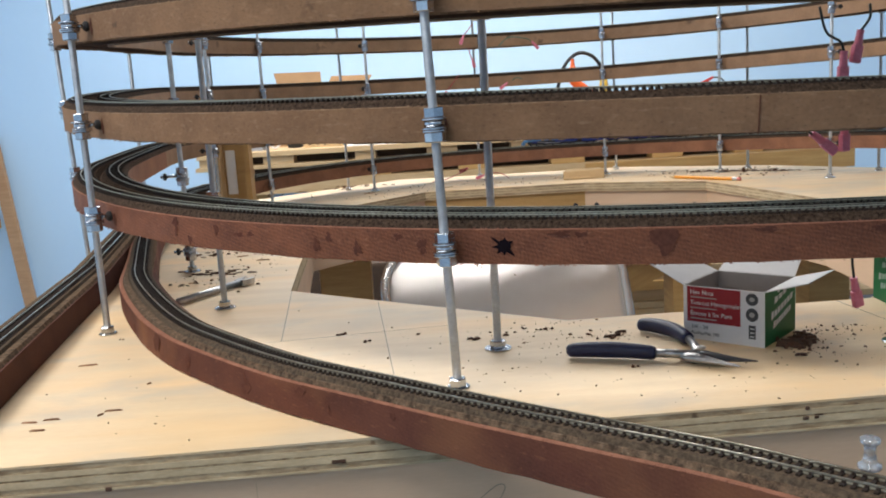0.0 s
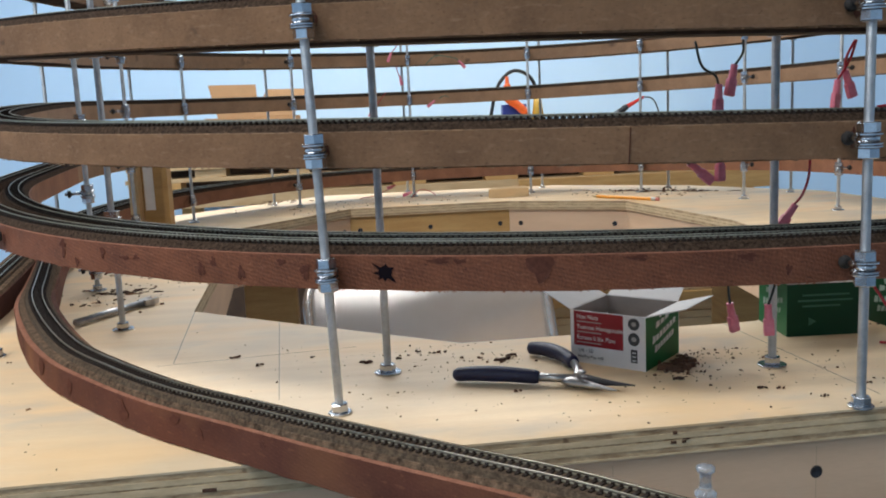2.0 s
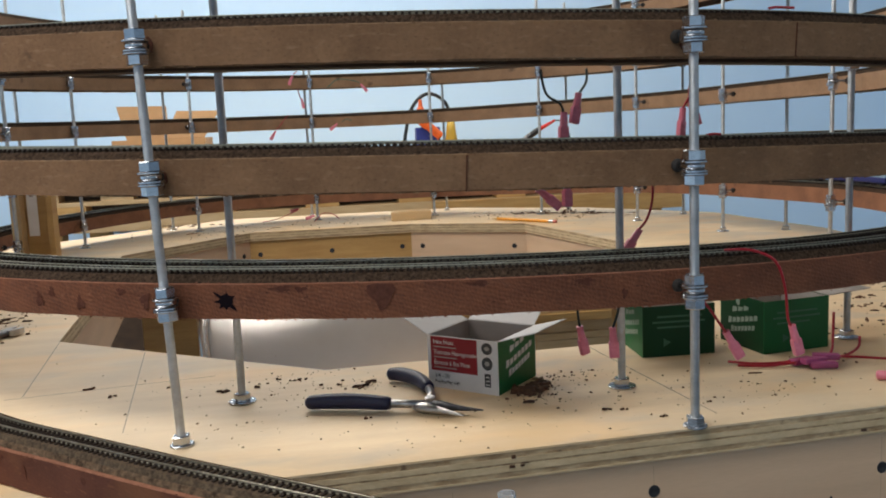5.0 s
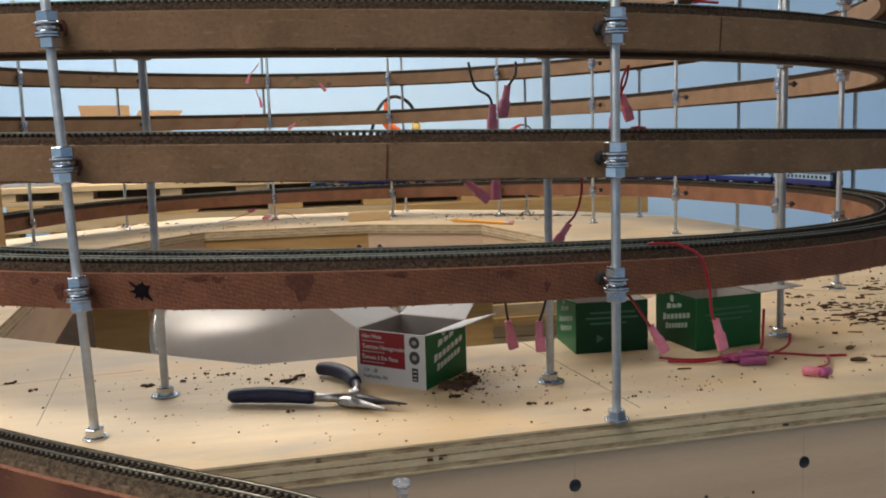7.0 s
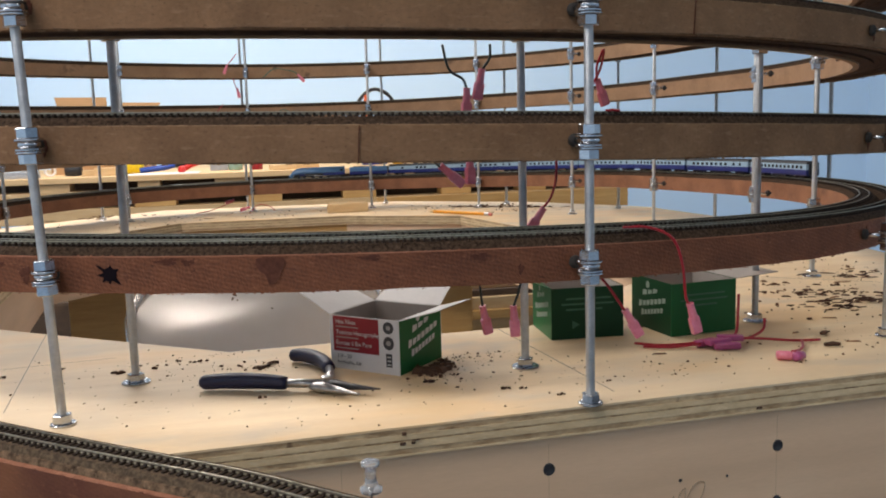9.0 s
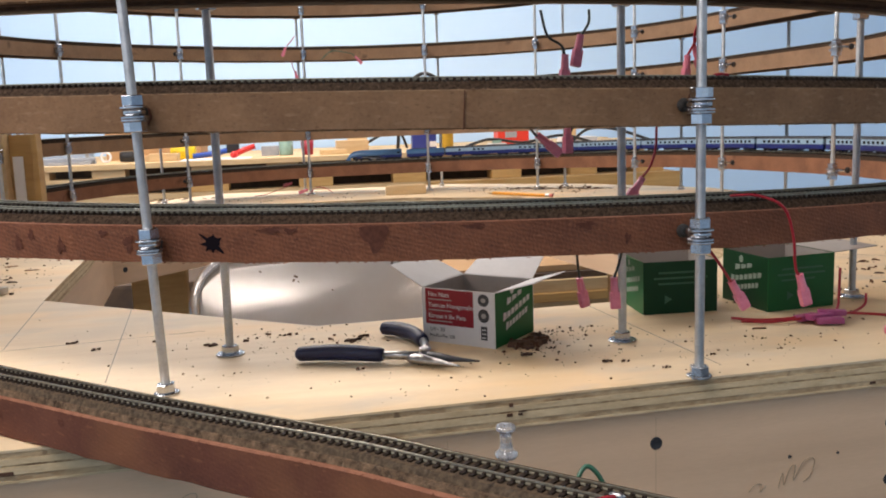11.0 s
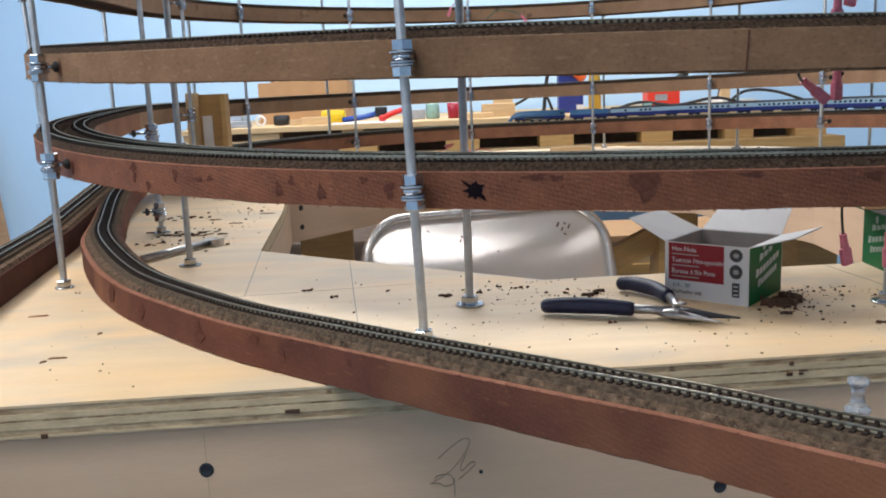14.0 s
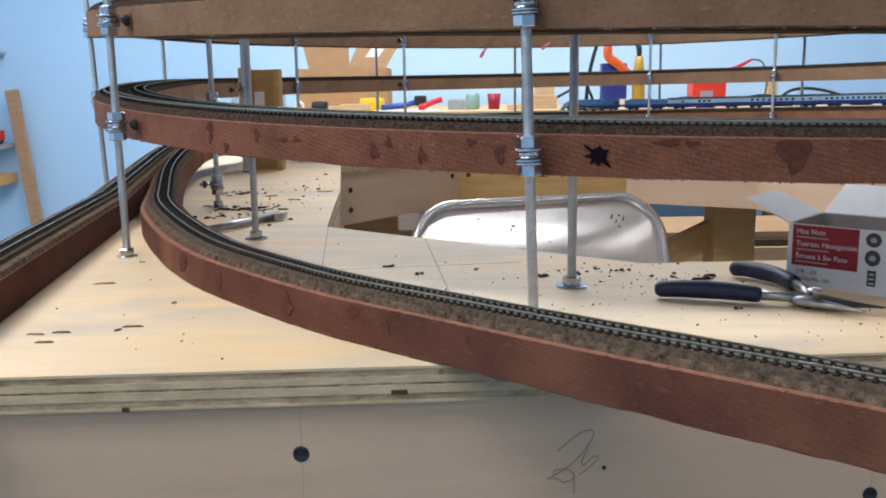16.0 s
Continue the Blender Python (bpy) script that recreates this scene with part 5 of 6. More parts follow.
def branch_stain(y, dz, sx, sz):
    """A purplish dark blot on the outer face of the curved branch."""
    k = int(np.argmin(np.abs(curve[:, 1] - y)))
    d = curve[k + 1] - curve[k - 1]
    ang = math.atan2(d[1], d[0])
    off = 0.0170 + float(FAN[k]) + 0.00012
    a = np.linspace(0, 2 * math.pi, 24, endpoint=False)
    ph = blot.uniform(0, 6.28)
    r = 1 + 0.25 * np.sin(2 * a + ph) + 0.14 * np.sin(5 * a + 2 * ph) + 0.08 * np.sin(9 * a)
    m = Matrix.Translation((curve[k][0] + off * math.sin(ang), curve[k][1] - off * math.cos(ang), curve[k][2])) @ Matrix.Rotation(ang, 4, "Z") @ Matrix.Rotation(radians(90), 4, "X")
    part("dark_blot", slab([(sx * q * math.cos(t), max(-0.0098, min(0.0098, dz + sz * q * math.sin(t)))) for t, q in zip(a, r)], 0.0, 0.0001), M["dark_stain"], BRANCH, "dark purplish stain", world=True, at=m)


for row in ((0.690, 0.002, 0.0100, 0.0064), (0.640, 0.000, 0.0042, 0.0056), (0.572, -0.002, 0.0052, 0.0050), (0.577, 0.004, 0.0020, 0.0040), (0.532, 0.006, 0.0050, 0.0026), (0.520, 0.001, 0.0016, 0.0040), (0.486, 0.005, 0.0026, 0.0016), (0.760, -0.003, 0.0020, 0.0030)):
    branch_stain(*row)
for tau, host in ((u_at_x(0.192) - 1, -2), (0.075 - 1, -2), (0.088 - 1, -2), (0.02 - 2, -3)):
    c, e = plan(tau, HALF + 0.0002), plan(tau + 0.001, HALF) - plan(tau - 0.001, HALF)
    m = Matrix.Translation((*c, band_mid(tau))) @ Matrix.Rotation(math.atan2(e[1], e[0]), 4, "Z")
    part("strip_joint", box(0.0006, 0.0006, BAND - 0.001, (0, 0, -BAND / 2 + 0.0002), rot=Matrix.Rotation(0.06, 4, "Y")), M["dark_stain"], LOOPS[host], "dark butt joint between strips", world=True, at=m)
# ---- crumbs and chips ----
for tau, r in ((-3.322, 0.0120), (-3.306, 0.0105)):
    c, e = plan(tau, -HALF), plan(tau + 0.001, -HALF) - plan(tau - 0.001, -HALF)
    pad = lathe([(0.0001, 0.0085), (r * 0.5, 0.0078), (r * 0.86, 0.0050), (r, 0.0018), (r * 0.96, 0.0), (0.0001, 0.0)], 24)
    bmesh.ops.transform(pad, matrix=Matrix.Rotation(math.atan2(e[1], e[0]), 4, "Z") @ Matrix.Rotation(radians(-90), 4, "X"), verts=pad.verts)
    whole("clamp_pad", pad, M["clear"], "clear round plastic clamp pad on the roadbed's inner face", "clamp pad", (*c, band_mid(tau) + 0.001), "clear pads on the loop", smooth=True)


def inside(pt, poly):
    x, y, hit = pt[0], pt[1], False
    for (x1, y1), (x2, y2) in zip(poly, poly[1:] + poly[:1]):
        if (y1 > y) != (y2 > y) and x < (x2 - x1) * (y - y1) / (y2 - y1) + x1:
            hit = not hit
    return hit


crng = random.Random(11)


def shard(verts, faces, x, y, z, ln, w, h, a):
    o = len(verts)
    c, s = math.cos(a), math.sin(a)
    ring = [(-ln / 2, -w * crng.uniform(0.2, 0.5)), (ln * crng.uniform(0.1, 0.5), -w * crng.uniform(0.3, 0.6)), (ln / 2, w * crng.uniform(0.0, 0.4)), (-ln * crng.uniform(0.1, 0.4), w * crng.uniform(0.3, 0.6))]
    for k in (0, 1):
        for ex, ey in ring:
            f = 1 - 0.25 * k
            verts.append((x + (ex * c - ey * s) * f, y + (ex * s + ey * c) * f, z + k * h * crng.uniform(0.7, 1.1)))
    faces += [(o + 4, o + 5, o + 6, o + 7), (o, o + 1, o + 5, o + 4), (o + 1, o + 2, o + 6, o + 5), (o + 2, o + 3, o + 7, o + 6), (o + 3, o, o + 4, o + 7)]


CRUMBS_BACK = [(0.78, 0.95, 0.05, 0.07, 60, 0.0035), (-0.26, 1.02, 0.03, 0.06, 50, 0.003), (-0.25, 1.2, 0.03, 0.1, 60, 0.0035), (-0.22, 1.02, 0.02, 0.08, 20, 0.0025), (0.6, 1.93, 0.06, 0.03, 110, 0.004), (0.66, 1.8, 0.05, 0.05, 60, 0.003),
               (0.15, 1.96, 0.2, 0.04, 110, 0.0026), (-0.12, 1.86, 0.08, 0.06, 50, 0.003)]
CRUMBS_RIGHT = [(0.34, 0.585, 0.05, 0.03, 34, 0.0016), (0.44, 0.59, 0.07, 0.03, 46, 0.0015), (0.6, 0.6, 0.06, 0.03, 40, 0.0017), (0.62, 0.74, 0.05, 0.04, 70, 0.0028), (0.7, 0.8, 0.06, 0.06, 60, 0.003), (0.55, 0.75, 0.03, 0.03, 30, 0.002),
                (0.46, 0.72, 0.03, 0.02, 26, 0.0018), (0.4, 0.57, 0.03, 0.02, 20, 0.0014)]
CRUMBS_FRONT = [(0.246, 0.614, 0.005, 0.007, 70, 0.0058), (0.258, 0.626, 0.005, 0.006, 50, 0.0054), (0.288, 0.642, 0.020, 0.012, 46, 0.0019), (0.255, 0.6, 0.018, 0.012, 30, 0.0018), (0.13, 0.668, 0.022, 0.010, 60, 0.0022), (0.1, 0.66, 0.04, 0.02, 24, 0.0014),
                (0.03, 0.61, 0.05, 0.04, 30, 0.0012), (0.07, 0.70, 0.03, 0.012, 30, 0.0016), (0.20, 0.57, 0.09, 0.03, 40, 0.0012), (-0.05, 0.70, 0.06, 0.04, 20, 0.0012), (-0.2, 0.6, 0.06, 0.05, 10, 0.0010)]
PATCHES = CRUMBS_BACK + CRUMBS_RIGHT + CRUMBS_FRONT
verts, faces = [], []
for cx, cy, sx, sy, n, size in PATCHES:
    for _ in range(int(n * (1.5 if size < 0.0021 else 1.0))):
        x, y = crng.gauss(cx, sx), crng.gauss(cy, sy)
        if inside((x, y), HOLE) or not inside((x, y), OUTER) or y < front(x) + 0.004:
            continue
        ln = size * crng.choice((0.25, 0.35, 0.5, 0.6, 0.8, 1.0, 1.6))
        shard(verts, faces, x, y, TOP, ln, ln * crng.uniform(0.35, 0.8), ln * 0.4, crng.uniform(0, 3.14))
me = bpy.data.meshes.new("crumbs")
me.from_pydata(verts, [], faces)
me.materials.append(M["debris"])
whole("crumbs", me, None, "scattered dark brown fibre crumbs on the bench", "crumbs", kind="stuff")
CHIPS_BACK = [(-0.255, 1.03, 0.035, 0.1), (-0.23, 1.12, 0.03, -0.1), (-0.265, 1.16, 0.028, 0.3), (-0.205, 1.2, 0.035, 0.0), (-0.285, 0.99, 0.018, 0.2), (0.58, 1.94, 0.05, 0.1),
              (0.64, 1.9, 0.06, -0.1), (0.5, 1.98, 0.03, 0.2), (-0.15, 1.9, 0.05, 0.4), (0.02, 1.93, 0.04, 0.0)]
CHIPS_RIGHT = [(0.62, 0.68, 0.022, -0.5), (0.68, 0.76, 0.03, 0.4), (0.74, 0.83, 0.035, -0.1), (0.585, 0.6, 0.02, -0.3), (0.66, 0.7, 0.018, 0.1), (0.56, 0.64, 0.012, 0.2),
               (0.8, 0.9, 0.03, 0.2), (0.575, 0.775, 0.022, 0.3)]
CHIPS_FRONT = [(-0.282, 0.672, 0.026, 0.10), (-0.258, 0.548, 0.0185, 0.05), (-0.271, 0.545, 0.0175, -0.1), (-0.259, 0.529, 0.017, 0.0), (-0.222, 0.559, 0.020, 0.12), (-0.228, 0.552, 0.009, 0.9), (-0.216, 0.614, 0.007, 0.9), (0.425, 0.610, 0.020, -0.15)]
SCRAPS_LEFT = [(-0.189, 0.542, 0.0022), (-0.185, 0.528, 0.0026), (-0.156, 0.497, 0.0024), (-0.285, 0.602, 0.0030), (-0.282, 0.748, 0.0037), (-0.254, 0.682, 0.0022), (-0.089, 0.719, 0.0080), (-0.064, 0.692, 0.0070), (-0.046, 0.731, 0.0032), (-0.025, 0.705, 0.0050), (-0.015, 0.662, 0.0032), (0.020, 0.679, 0.0110), (0.062, 0.702, 0.0064), (0.073, 0.696, 0.0052), (-0.139, 0.817, 0.0026), (-0.187, 1.032, 0.0037), (-0.046, 0.641, 0.0034), (-0.087, 0.759, 0.0026), (0.047, 0.685, 0.0060), (0.055, 0.722, 0.0038), (0.081, 0.696, 0.0070)]
SCRAPS_MID = [(0.126, 0.663, 0.0105), (0.136, 0.674, 0.0088), (0.110, 0.559, 0.0030), (0.126, 0.584, 0.0058), (0.117, 0.526, 0.0025), (0.024, 0.589, 0.0024), (0.047, 0.599, 0.0024), (0.014, 0.622, 0.0022), (0.067, 0.537, 0.0022), (0.199, 0.544, 0.0030), (0.181, 0.522, 0.0025), (0.240, 0.588, 0.0085), (0.224, 0.568, 0.0024), (0.262, 0.600, 0.0055), (0.275, 0.647, 0.0042), (0.291, 0.644, 0.0036), (0.300, 0.645, 0.0036), (0.168, 0.584, 0.0052), (0.288, 0.618, 0.0034)]
SCRAPS_RIGHT = [(0.319, 0.533, 0.0060), (0.307, 0.583, 0.0033), (0.289, 0.557, 0.0075), (0.299, 0.553, 0.0054), (0.278, 0.519, 0.0030), (0.362, 0.553, 0.0048), (0.414, 0.583, 0.0032), (0.585, 0.633, 0.0062), (0.582, 0.604, 0.0050), (0.588, 0.587, 0.0040), (0.412, 0.583, 0.0035), (0.415, 0.565, 0.0026), (0.540, 0.569, 0.0028)]
CHIPS = CHIPS_BACK + CHIPS_RIGHT + CHIPS_FRONT
for x, y, ln, a in CHIPS:
    ln *= 0.62
    v, f = [], []
    shard(v, f, 0, 0, 0, ln, max(0.0016, ln * 0.11), 0.0012, 0)
    me = bpy.data.meshes.new("wood_chip")
    me.from_pydata(v, [], f)
    me.materials.append(M["splinter"])
    whole("wood_chip", me, None, "brown hardboard splinter lying on the bench", "wood chip", (x, y, TOP), "splinters", rz=a)


for x, y, ln in SCRAPS_LEFT + SCRAPS_MID + SCRAPS_RIGHT:
    v, f = [], []
    for k in range(max(2, int(ln / 0.0013))):
        g = ln * crng.uniform(0.22, 0.5)
        shard(v, f, crng.uniform(-0.45, 0.45) * ln, crng.uniform(-0.22, 0.22) * ln, crng.uniform(0, 0.0004), g, g * crng.uniform(0.4, 0.8), min(0.0016, g * 0.6), crng.uniform(-0.7, 0.7))
    me = bpy.data.meshes.new("bark_scrap")
    me.from_pydata(v, [], f)
    me.materials.append(M["shred" if crng.random() < 0.6 else "debris"])
    whole("bark_scrap", me, None, "small dark brown crumbled scrap lying on the bench", "scrap", (x, y, TOP), "scraps", rz=crng.uniform(-0.3, 0.3))


def shred_pile(cx, cy, rx, ry, turn, n, ln):
    v, f = [], []
    for _ in range(int(n * 0.7)):
        px, py = crng.gauss(0, rx), crng.gauss(0, ry)
        x, y = px * math.cos(turn) - py * math.sin(turn), px * math.sin(turn) + py * math.cos(turn)
        k = ln * crng.uniform(0.2, 0.8)
        shard(v, f, x, y, crng.uniform(0, 0.002), k, max(0.0007, k * crng.uniform(0.05, 0.16)), crng.uniform(0.0008, 0.002), turn + crng.gauss(0, 0.5))
    me = bpy.data.meshes.new("fibre_shreds")
    me.from_pydata(v, [], f)
    me.materials.append(M["shred"])
    whole("fibre_shreds", me, None, "tangle of dark brown fibre shreds on the bench", "shreds", (cx, cy, TOP), "piles of shreds", kind="stuff")


for row in ((0.660, 0.830, 0.010, 0.022, -0.5, 26, 0.012), (0.676, 0.780, 0.020, 0.016, -0.3, 60, 0.014), (0.690, 0.735, 0.024, 0.008, -0.15, 46, 0.024), (0.650, 0.716, 0.018, 0.007, -0.3, 24, 0.018), (0.752, 0.752, 0.018, 0.006, 0.0, 20, 0.024), (0.780, 0.86, 0.03, 0.02, 0.2, 30, 0.025),
            (0.675, 1.868, 0.045, 0.010, -0.5, 60, 0.030), (0.60, 1.93, 0.030, 0.010, -0.2, 24, 0.022), (-0.275, 1.038, 0.022, 0.010, 0.0, 46, 0.020), (-0.315, 1.180, 0.014, 0.010, 0.0, 24, 0.016), (-0.22, 2.06, 0.05, 0.02, 0.3, 40, 0.025), (-0.28, 0.985, 0.012, 0.006, 0.1, 12, 0.010)):
    shred_pile(*row)
for x, y, ln, a in ((0.561, 0.592, 0.012, -0.25), (0.577, 0.626, 0.006, 0.1), (0.262, 0.628, 0.008, 0.4)):
    whole("bark_roll", tube([(-ln / 2, 0, 0.0018), (0, 0.0006, 0.0022), (ln / 2, 0, 0.0018)], 0.0018, 7, taper=[0.8, 1.05, 0.75]), M["debris"], "short dark brown rolled fibre scrap on the bench", "wood chip", (x, y, TOP), "rolled scraps", rz=a)
for host, lo, hi in ((LOOPS[-1], -0.20, 0.24), (LOOPS[-2], -1.20, -0.76), (LOOPS[-3], -2.20, -1.76)):
    v, f = [], []
    for _ in range(700):
        tau, k = crng.uniform(lo, hi), crng.choice((0.0004, 0.0005, 0.0007, 0.0009, 0.0013))
        c = plan(tau, HALF - crng.uniform(-0.0003, 0.0012))
        z = band_mid(tau) + (BAND / 2 - 0.0004 if crng.random() < 0.4 else -BAND / 2 - k * 0.35)
        e = plan(tau + 0.001, HALF) - plan(tau - 0.001, HALF)
        shard(v, f, c[0], c[1], z, k * 1.6, k * 0.6, k * 0.7, math.atan2(e[1], e[0]) + crng.gauss(0, 0.4))
    me = bpy.data.meshes.new("frayed_edge")
    me.from_pydata(v, [], f)
    me.materials.append(M["red_edge" if host is LOOPS[-1] else "tan_edge"])
    part("frayed_edge", me, None, host, "frayed hardboard fibres along the edges", world=True, kind="stuff")
v, f = [], []
d = np.gradient(curve[:, :2], axis=0)
d /= np.linalg.norm(d, axis=1)[:, None]
for _ in range(700):
    i, k = crng.randrange(20, len(curve) - 2), crng.choice((0.0004, 0.0006, 0.0008))
    q = curve[i, :2] + (curve[i + 1, :2] - curve[i, :2]) * crng.random() + np.array([d[i, 1], -d[i, 0]]) * (crng.choice((0.0168, 0.0166, 0.0160, 0.0152)) + FAN[i])
    shard(v, f, q[0], q[1], curve[i, 2] + BRANCH_H / 2 - 0.0006, k * 1.6, k * 0.7, k * 0.7, crng.uniform(0, 3.14))
me = bpy.data.meshes.new("frayed_edge")
me.from_pydata(v, [], f)
me.materials.append(M["red_edge"])
part("frayed_edge", me, None, BRANCH, "frayed hardboard fibres along the edges", world=True, kind="stuff")


# ---- chair in the opening ----
def chair():
    ob = thing("folding_chair", (0.135, 1.697, FLOOR), "worn beige metal folding chair standing in the bench opening", "chair", rz=radians(15.5))
    W, HT, r, top = 0.250, 0.25, 0.085, 0.779
    out = []
    for a in np.linspace(0, math.pi / 2, 9):
        out.append((W - r + r * math.sin(a), top - r + r * math.cos(a)))
    outline = [(-x, zz) for x, zz in out[::-1]] + out
    outline = outline[::-1]
    low = top - HT
    def bend(x, zz):
        return 0.022 * (x / W) ** 2 - 0.34 * (zz - low)
    bm = bmesh.new()
    cols, rows = 28, 12
    grid = []
    for i in range(cols + 1):
        x = -W + 2 * W * i / cols
        hi = top if abs(x) <= W - r else top - r + math.sqrt(max(0, r * r - (abs(x) - W + r) ** 2))
        grid.append([bm.verts.new((x, -bend(x, low + (hi - low) * j / rows) - 0.006 * math.sin(math.pi * j / rows) * (1 - (x / W) ** 4), low + (hi - low) * j / rows)) for j in range(rows + 1)])
    for i in range(cols):
        for j in range(rows):
            bm.faces.new((grid[i][j], grid[i + 1][j], grid[i + 1][j + 1], grid[i][j + 1]))
    bmesh.ops.solidify(bm, geom=bm.faces[:], thickness=0.0015)
    part("backrest", bm, M["chair"], ob, "scratched beige steel backrest", smooth=True)
    for mx, mz, wide, tall in ((0.150, 0.738, 0.004, 0.010), (0.158, 0.730, 0.003, 0.008), (0.166, 0.742, 0.005, 0.004), (0.172, 0.733, 0.003, 0.011), (0.164, 0.722, 0.006, 0.003), (-0.050, 0.732, 0.008, 0.004), (-0.056, 0.724, 0.003, 0.007), (-0.046, 0.722, 0.003, 0.003), (-0.118, 0.749, 0.006, 0.002), (0.02, 0.70, 0.004, 0.002)):
        k = (mz - low) / HT
        part("scratch", box(wide, 0.0006, tall, rot=Matrix.Rotation(-0.33, 4, "X") @ Matrix.Rotation(0.5, 4, "Y")), M["dark_wood"], ob, "dark scratch in the paint", at=Matrix.Translation((mx, -bend(mx, mz) - 0.006 * math.sin(math.pi * k) * (1 - (mx / W) ** 4) - 0.0016, mz)))
    path = [(-W, -bend(W, low), low)] + [(x, -bend(x, zz), zz) for x, zz in outline[::-1]] + [(W, -bend(W, low), low)]
    path = [(-W - 0.004, -bend(W, 0.1) , 0.012)] + path + [(W + 0.004, -bend(W, 0.1), 0.012)]
    part("back_frame", tube([Vector(p) for p in path], 0.0095, 12), M["chair_rim"], ob, "worn tubular frame", smooth=True)
    part("seat", box(0.40, 0.38, 0.02, (0, -0.20, 0.42), 0.008), M["chair"], ob)
    for sx in (-1, 1):
        part("leg", tube([(sx * 0.22, -0.42, 0.012), (sx * 0.22, -0.05, 0.50)], 0.0095, 10), M["chair_rim"], ob, smooth=True)


chair()


def trestle():
    ob = thing("timber_frame", (0.2, 1.98, FLOOR), "yellow timber posts and brace under the bench", "timber frame")
    part("post", box(0.085, 0.085, PLY_BOTTOM - FLOOR - 0.002, (0.545, 1.96, FLOOR), 0.003), M["pine"], ob, world=True)
    part("post", box(0.115, 0.04, PLY_BOTTOM - FLOOR - 0.002, (-0.222, 1.98, FLOOR), 0.003), M["pine"], ob, world=True)
    br = box(0.30, 0.03, 0.055, (0, 0, -0.027), 0.002)
    part("brace", br, M["pine"], ob, world=True, at=Matrix.Translation((0.42, 1.965, 0.835)) @ Matrix.Rotation(radians(-26), 4, "Y"))
    part("stretcher", box(0.80, 0.04, 0.07, (0.18, 2.03, 0.62), 0.002), M["pine"], ob, world=True)


trestle()
stack = thing("lumber_stack", (0.80, 2.75, FLOOR), "stack of rough boards and offcuts on the floor", "lumber stack")
lr = random.Random(9)
zz = 0.0
while zz < 0.56:
    hh = lr.choice((0.02, 0.028, 0.038))
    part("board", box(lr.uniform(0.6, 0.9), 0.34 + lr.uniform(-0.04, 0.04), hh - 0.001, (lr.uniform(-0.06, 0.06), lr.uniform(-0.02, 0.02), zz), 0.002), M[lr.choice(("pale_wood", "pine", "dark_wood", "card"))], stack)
    zz += hh
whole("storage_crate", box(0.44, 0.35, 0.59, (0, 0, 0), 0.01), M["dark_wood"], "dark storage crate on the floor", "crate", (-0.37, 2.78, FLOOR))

# ---- table along the far wall ----
TT = 1.100
def far_table():
    ob = thing("pallet_table", (0.2, 3.7, FLOOR), "rough pale timber worktable built like a pallet, with dark gaps", "worktable")
    y, k = 3.47, 0
    while y < 4.45:
        part("top_plank", box(2.55 + 0.05 * (k % 3), 0.13, 0.020, (0.34 + 0.02 * (k % 2), y + 0.065, TT - 0.020), 0.002), M["pale_wood"], ob, world=True)
        y += 0.137
        k += 1
    for x, w in ((-0.88, 0.10), (-0.62, 0.12), (-0.28, 0.08), (0.02, 0.12), (0.34, 0.10), (0.70, 0.13), (1.05, 0.12), (1.42, 0.12)):
        part("spacer_block", box(w, 0.09, 0.030, (x, 3.53, TT - 0.0505), 0.002), M["pale_wood"], ob, world=True)
    part("mid_plank", box(2.55, 0.10, 0.016, (0.33, 3.53, TT - 0.0670), 0.002), M["pale_wood"], ob, world=True)
    for x, w in ((-0.80, 0.13), (-0.26, 0.15), (0.145, 0.13), (0.51, 0.13), (0.90, 0.12), (1.22, 0.11), (1.50, 0.12)):
        part("spacer_block", box(w, 0.10, 0.050, (x, 3.53, TT - 0.1175), 0.002), M["pine"], ob, world=True)
    part("lower_plank", box(2.55, 0.10, 0.050, (0.33, 3.53, TT - 0.1680), 0.002), M["pale_wood"], ob, world=True)
    part("apron_board", box(1.05, 0.02, 0.075, (1.10, 3.468, 0.905), 0.002), M["pine"], ob, world=True)
    # Added dark board: its colour stands for the shade in the gaps.
    part("back_board", box(2.5, 0.02, 0.150, (0.33, 3.75, TT - 0.1720)), M["dark_wood"], ob, "added dark board, coloured as the shade in the gaps", world=True)
    for x in (-0.88, 0.33, 1.5):
        for yy in (3.55, 4.35):
            part("leg", box(0.09, 0.09, TT - 0.169 - FLOOR, (x, yy, FLOOR), 0.003), M["pine"], ob, world=True)


far_table()


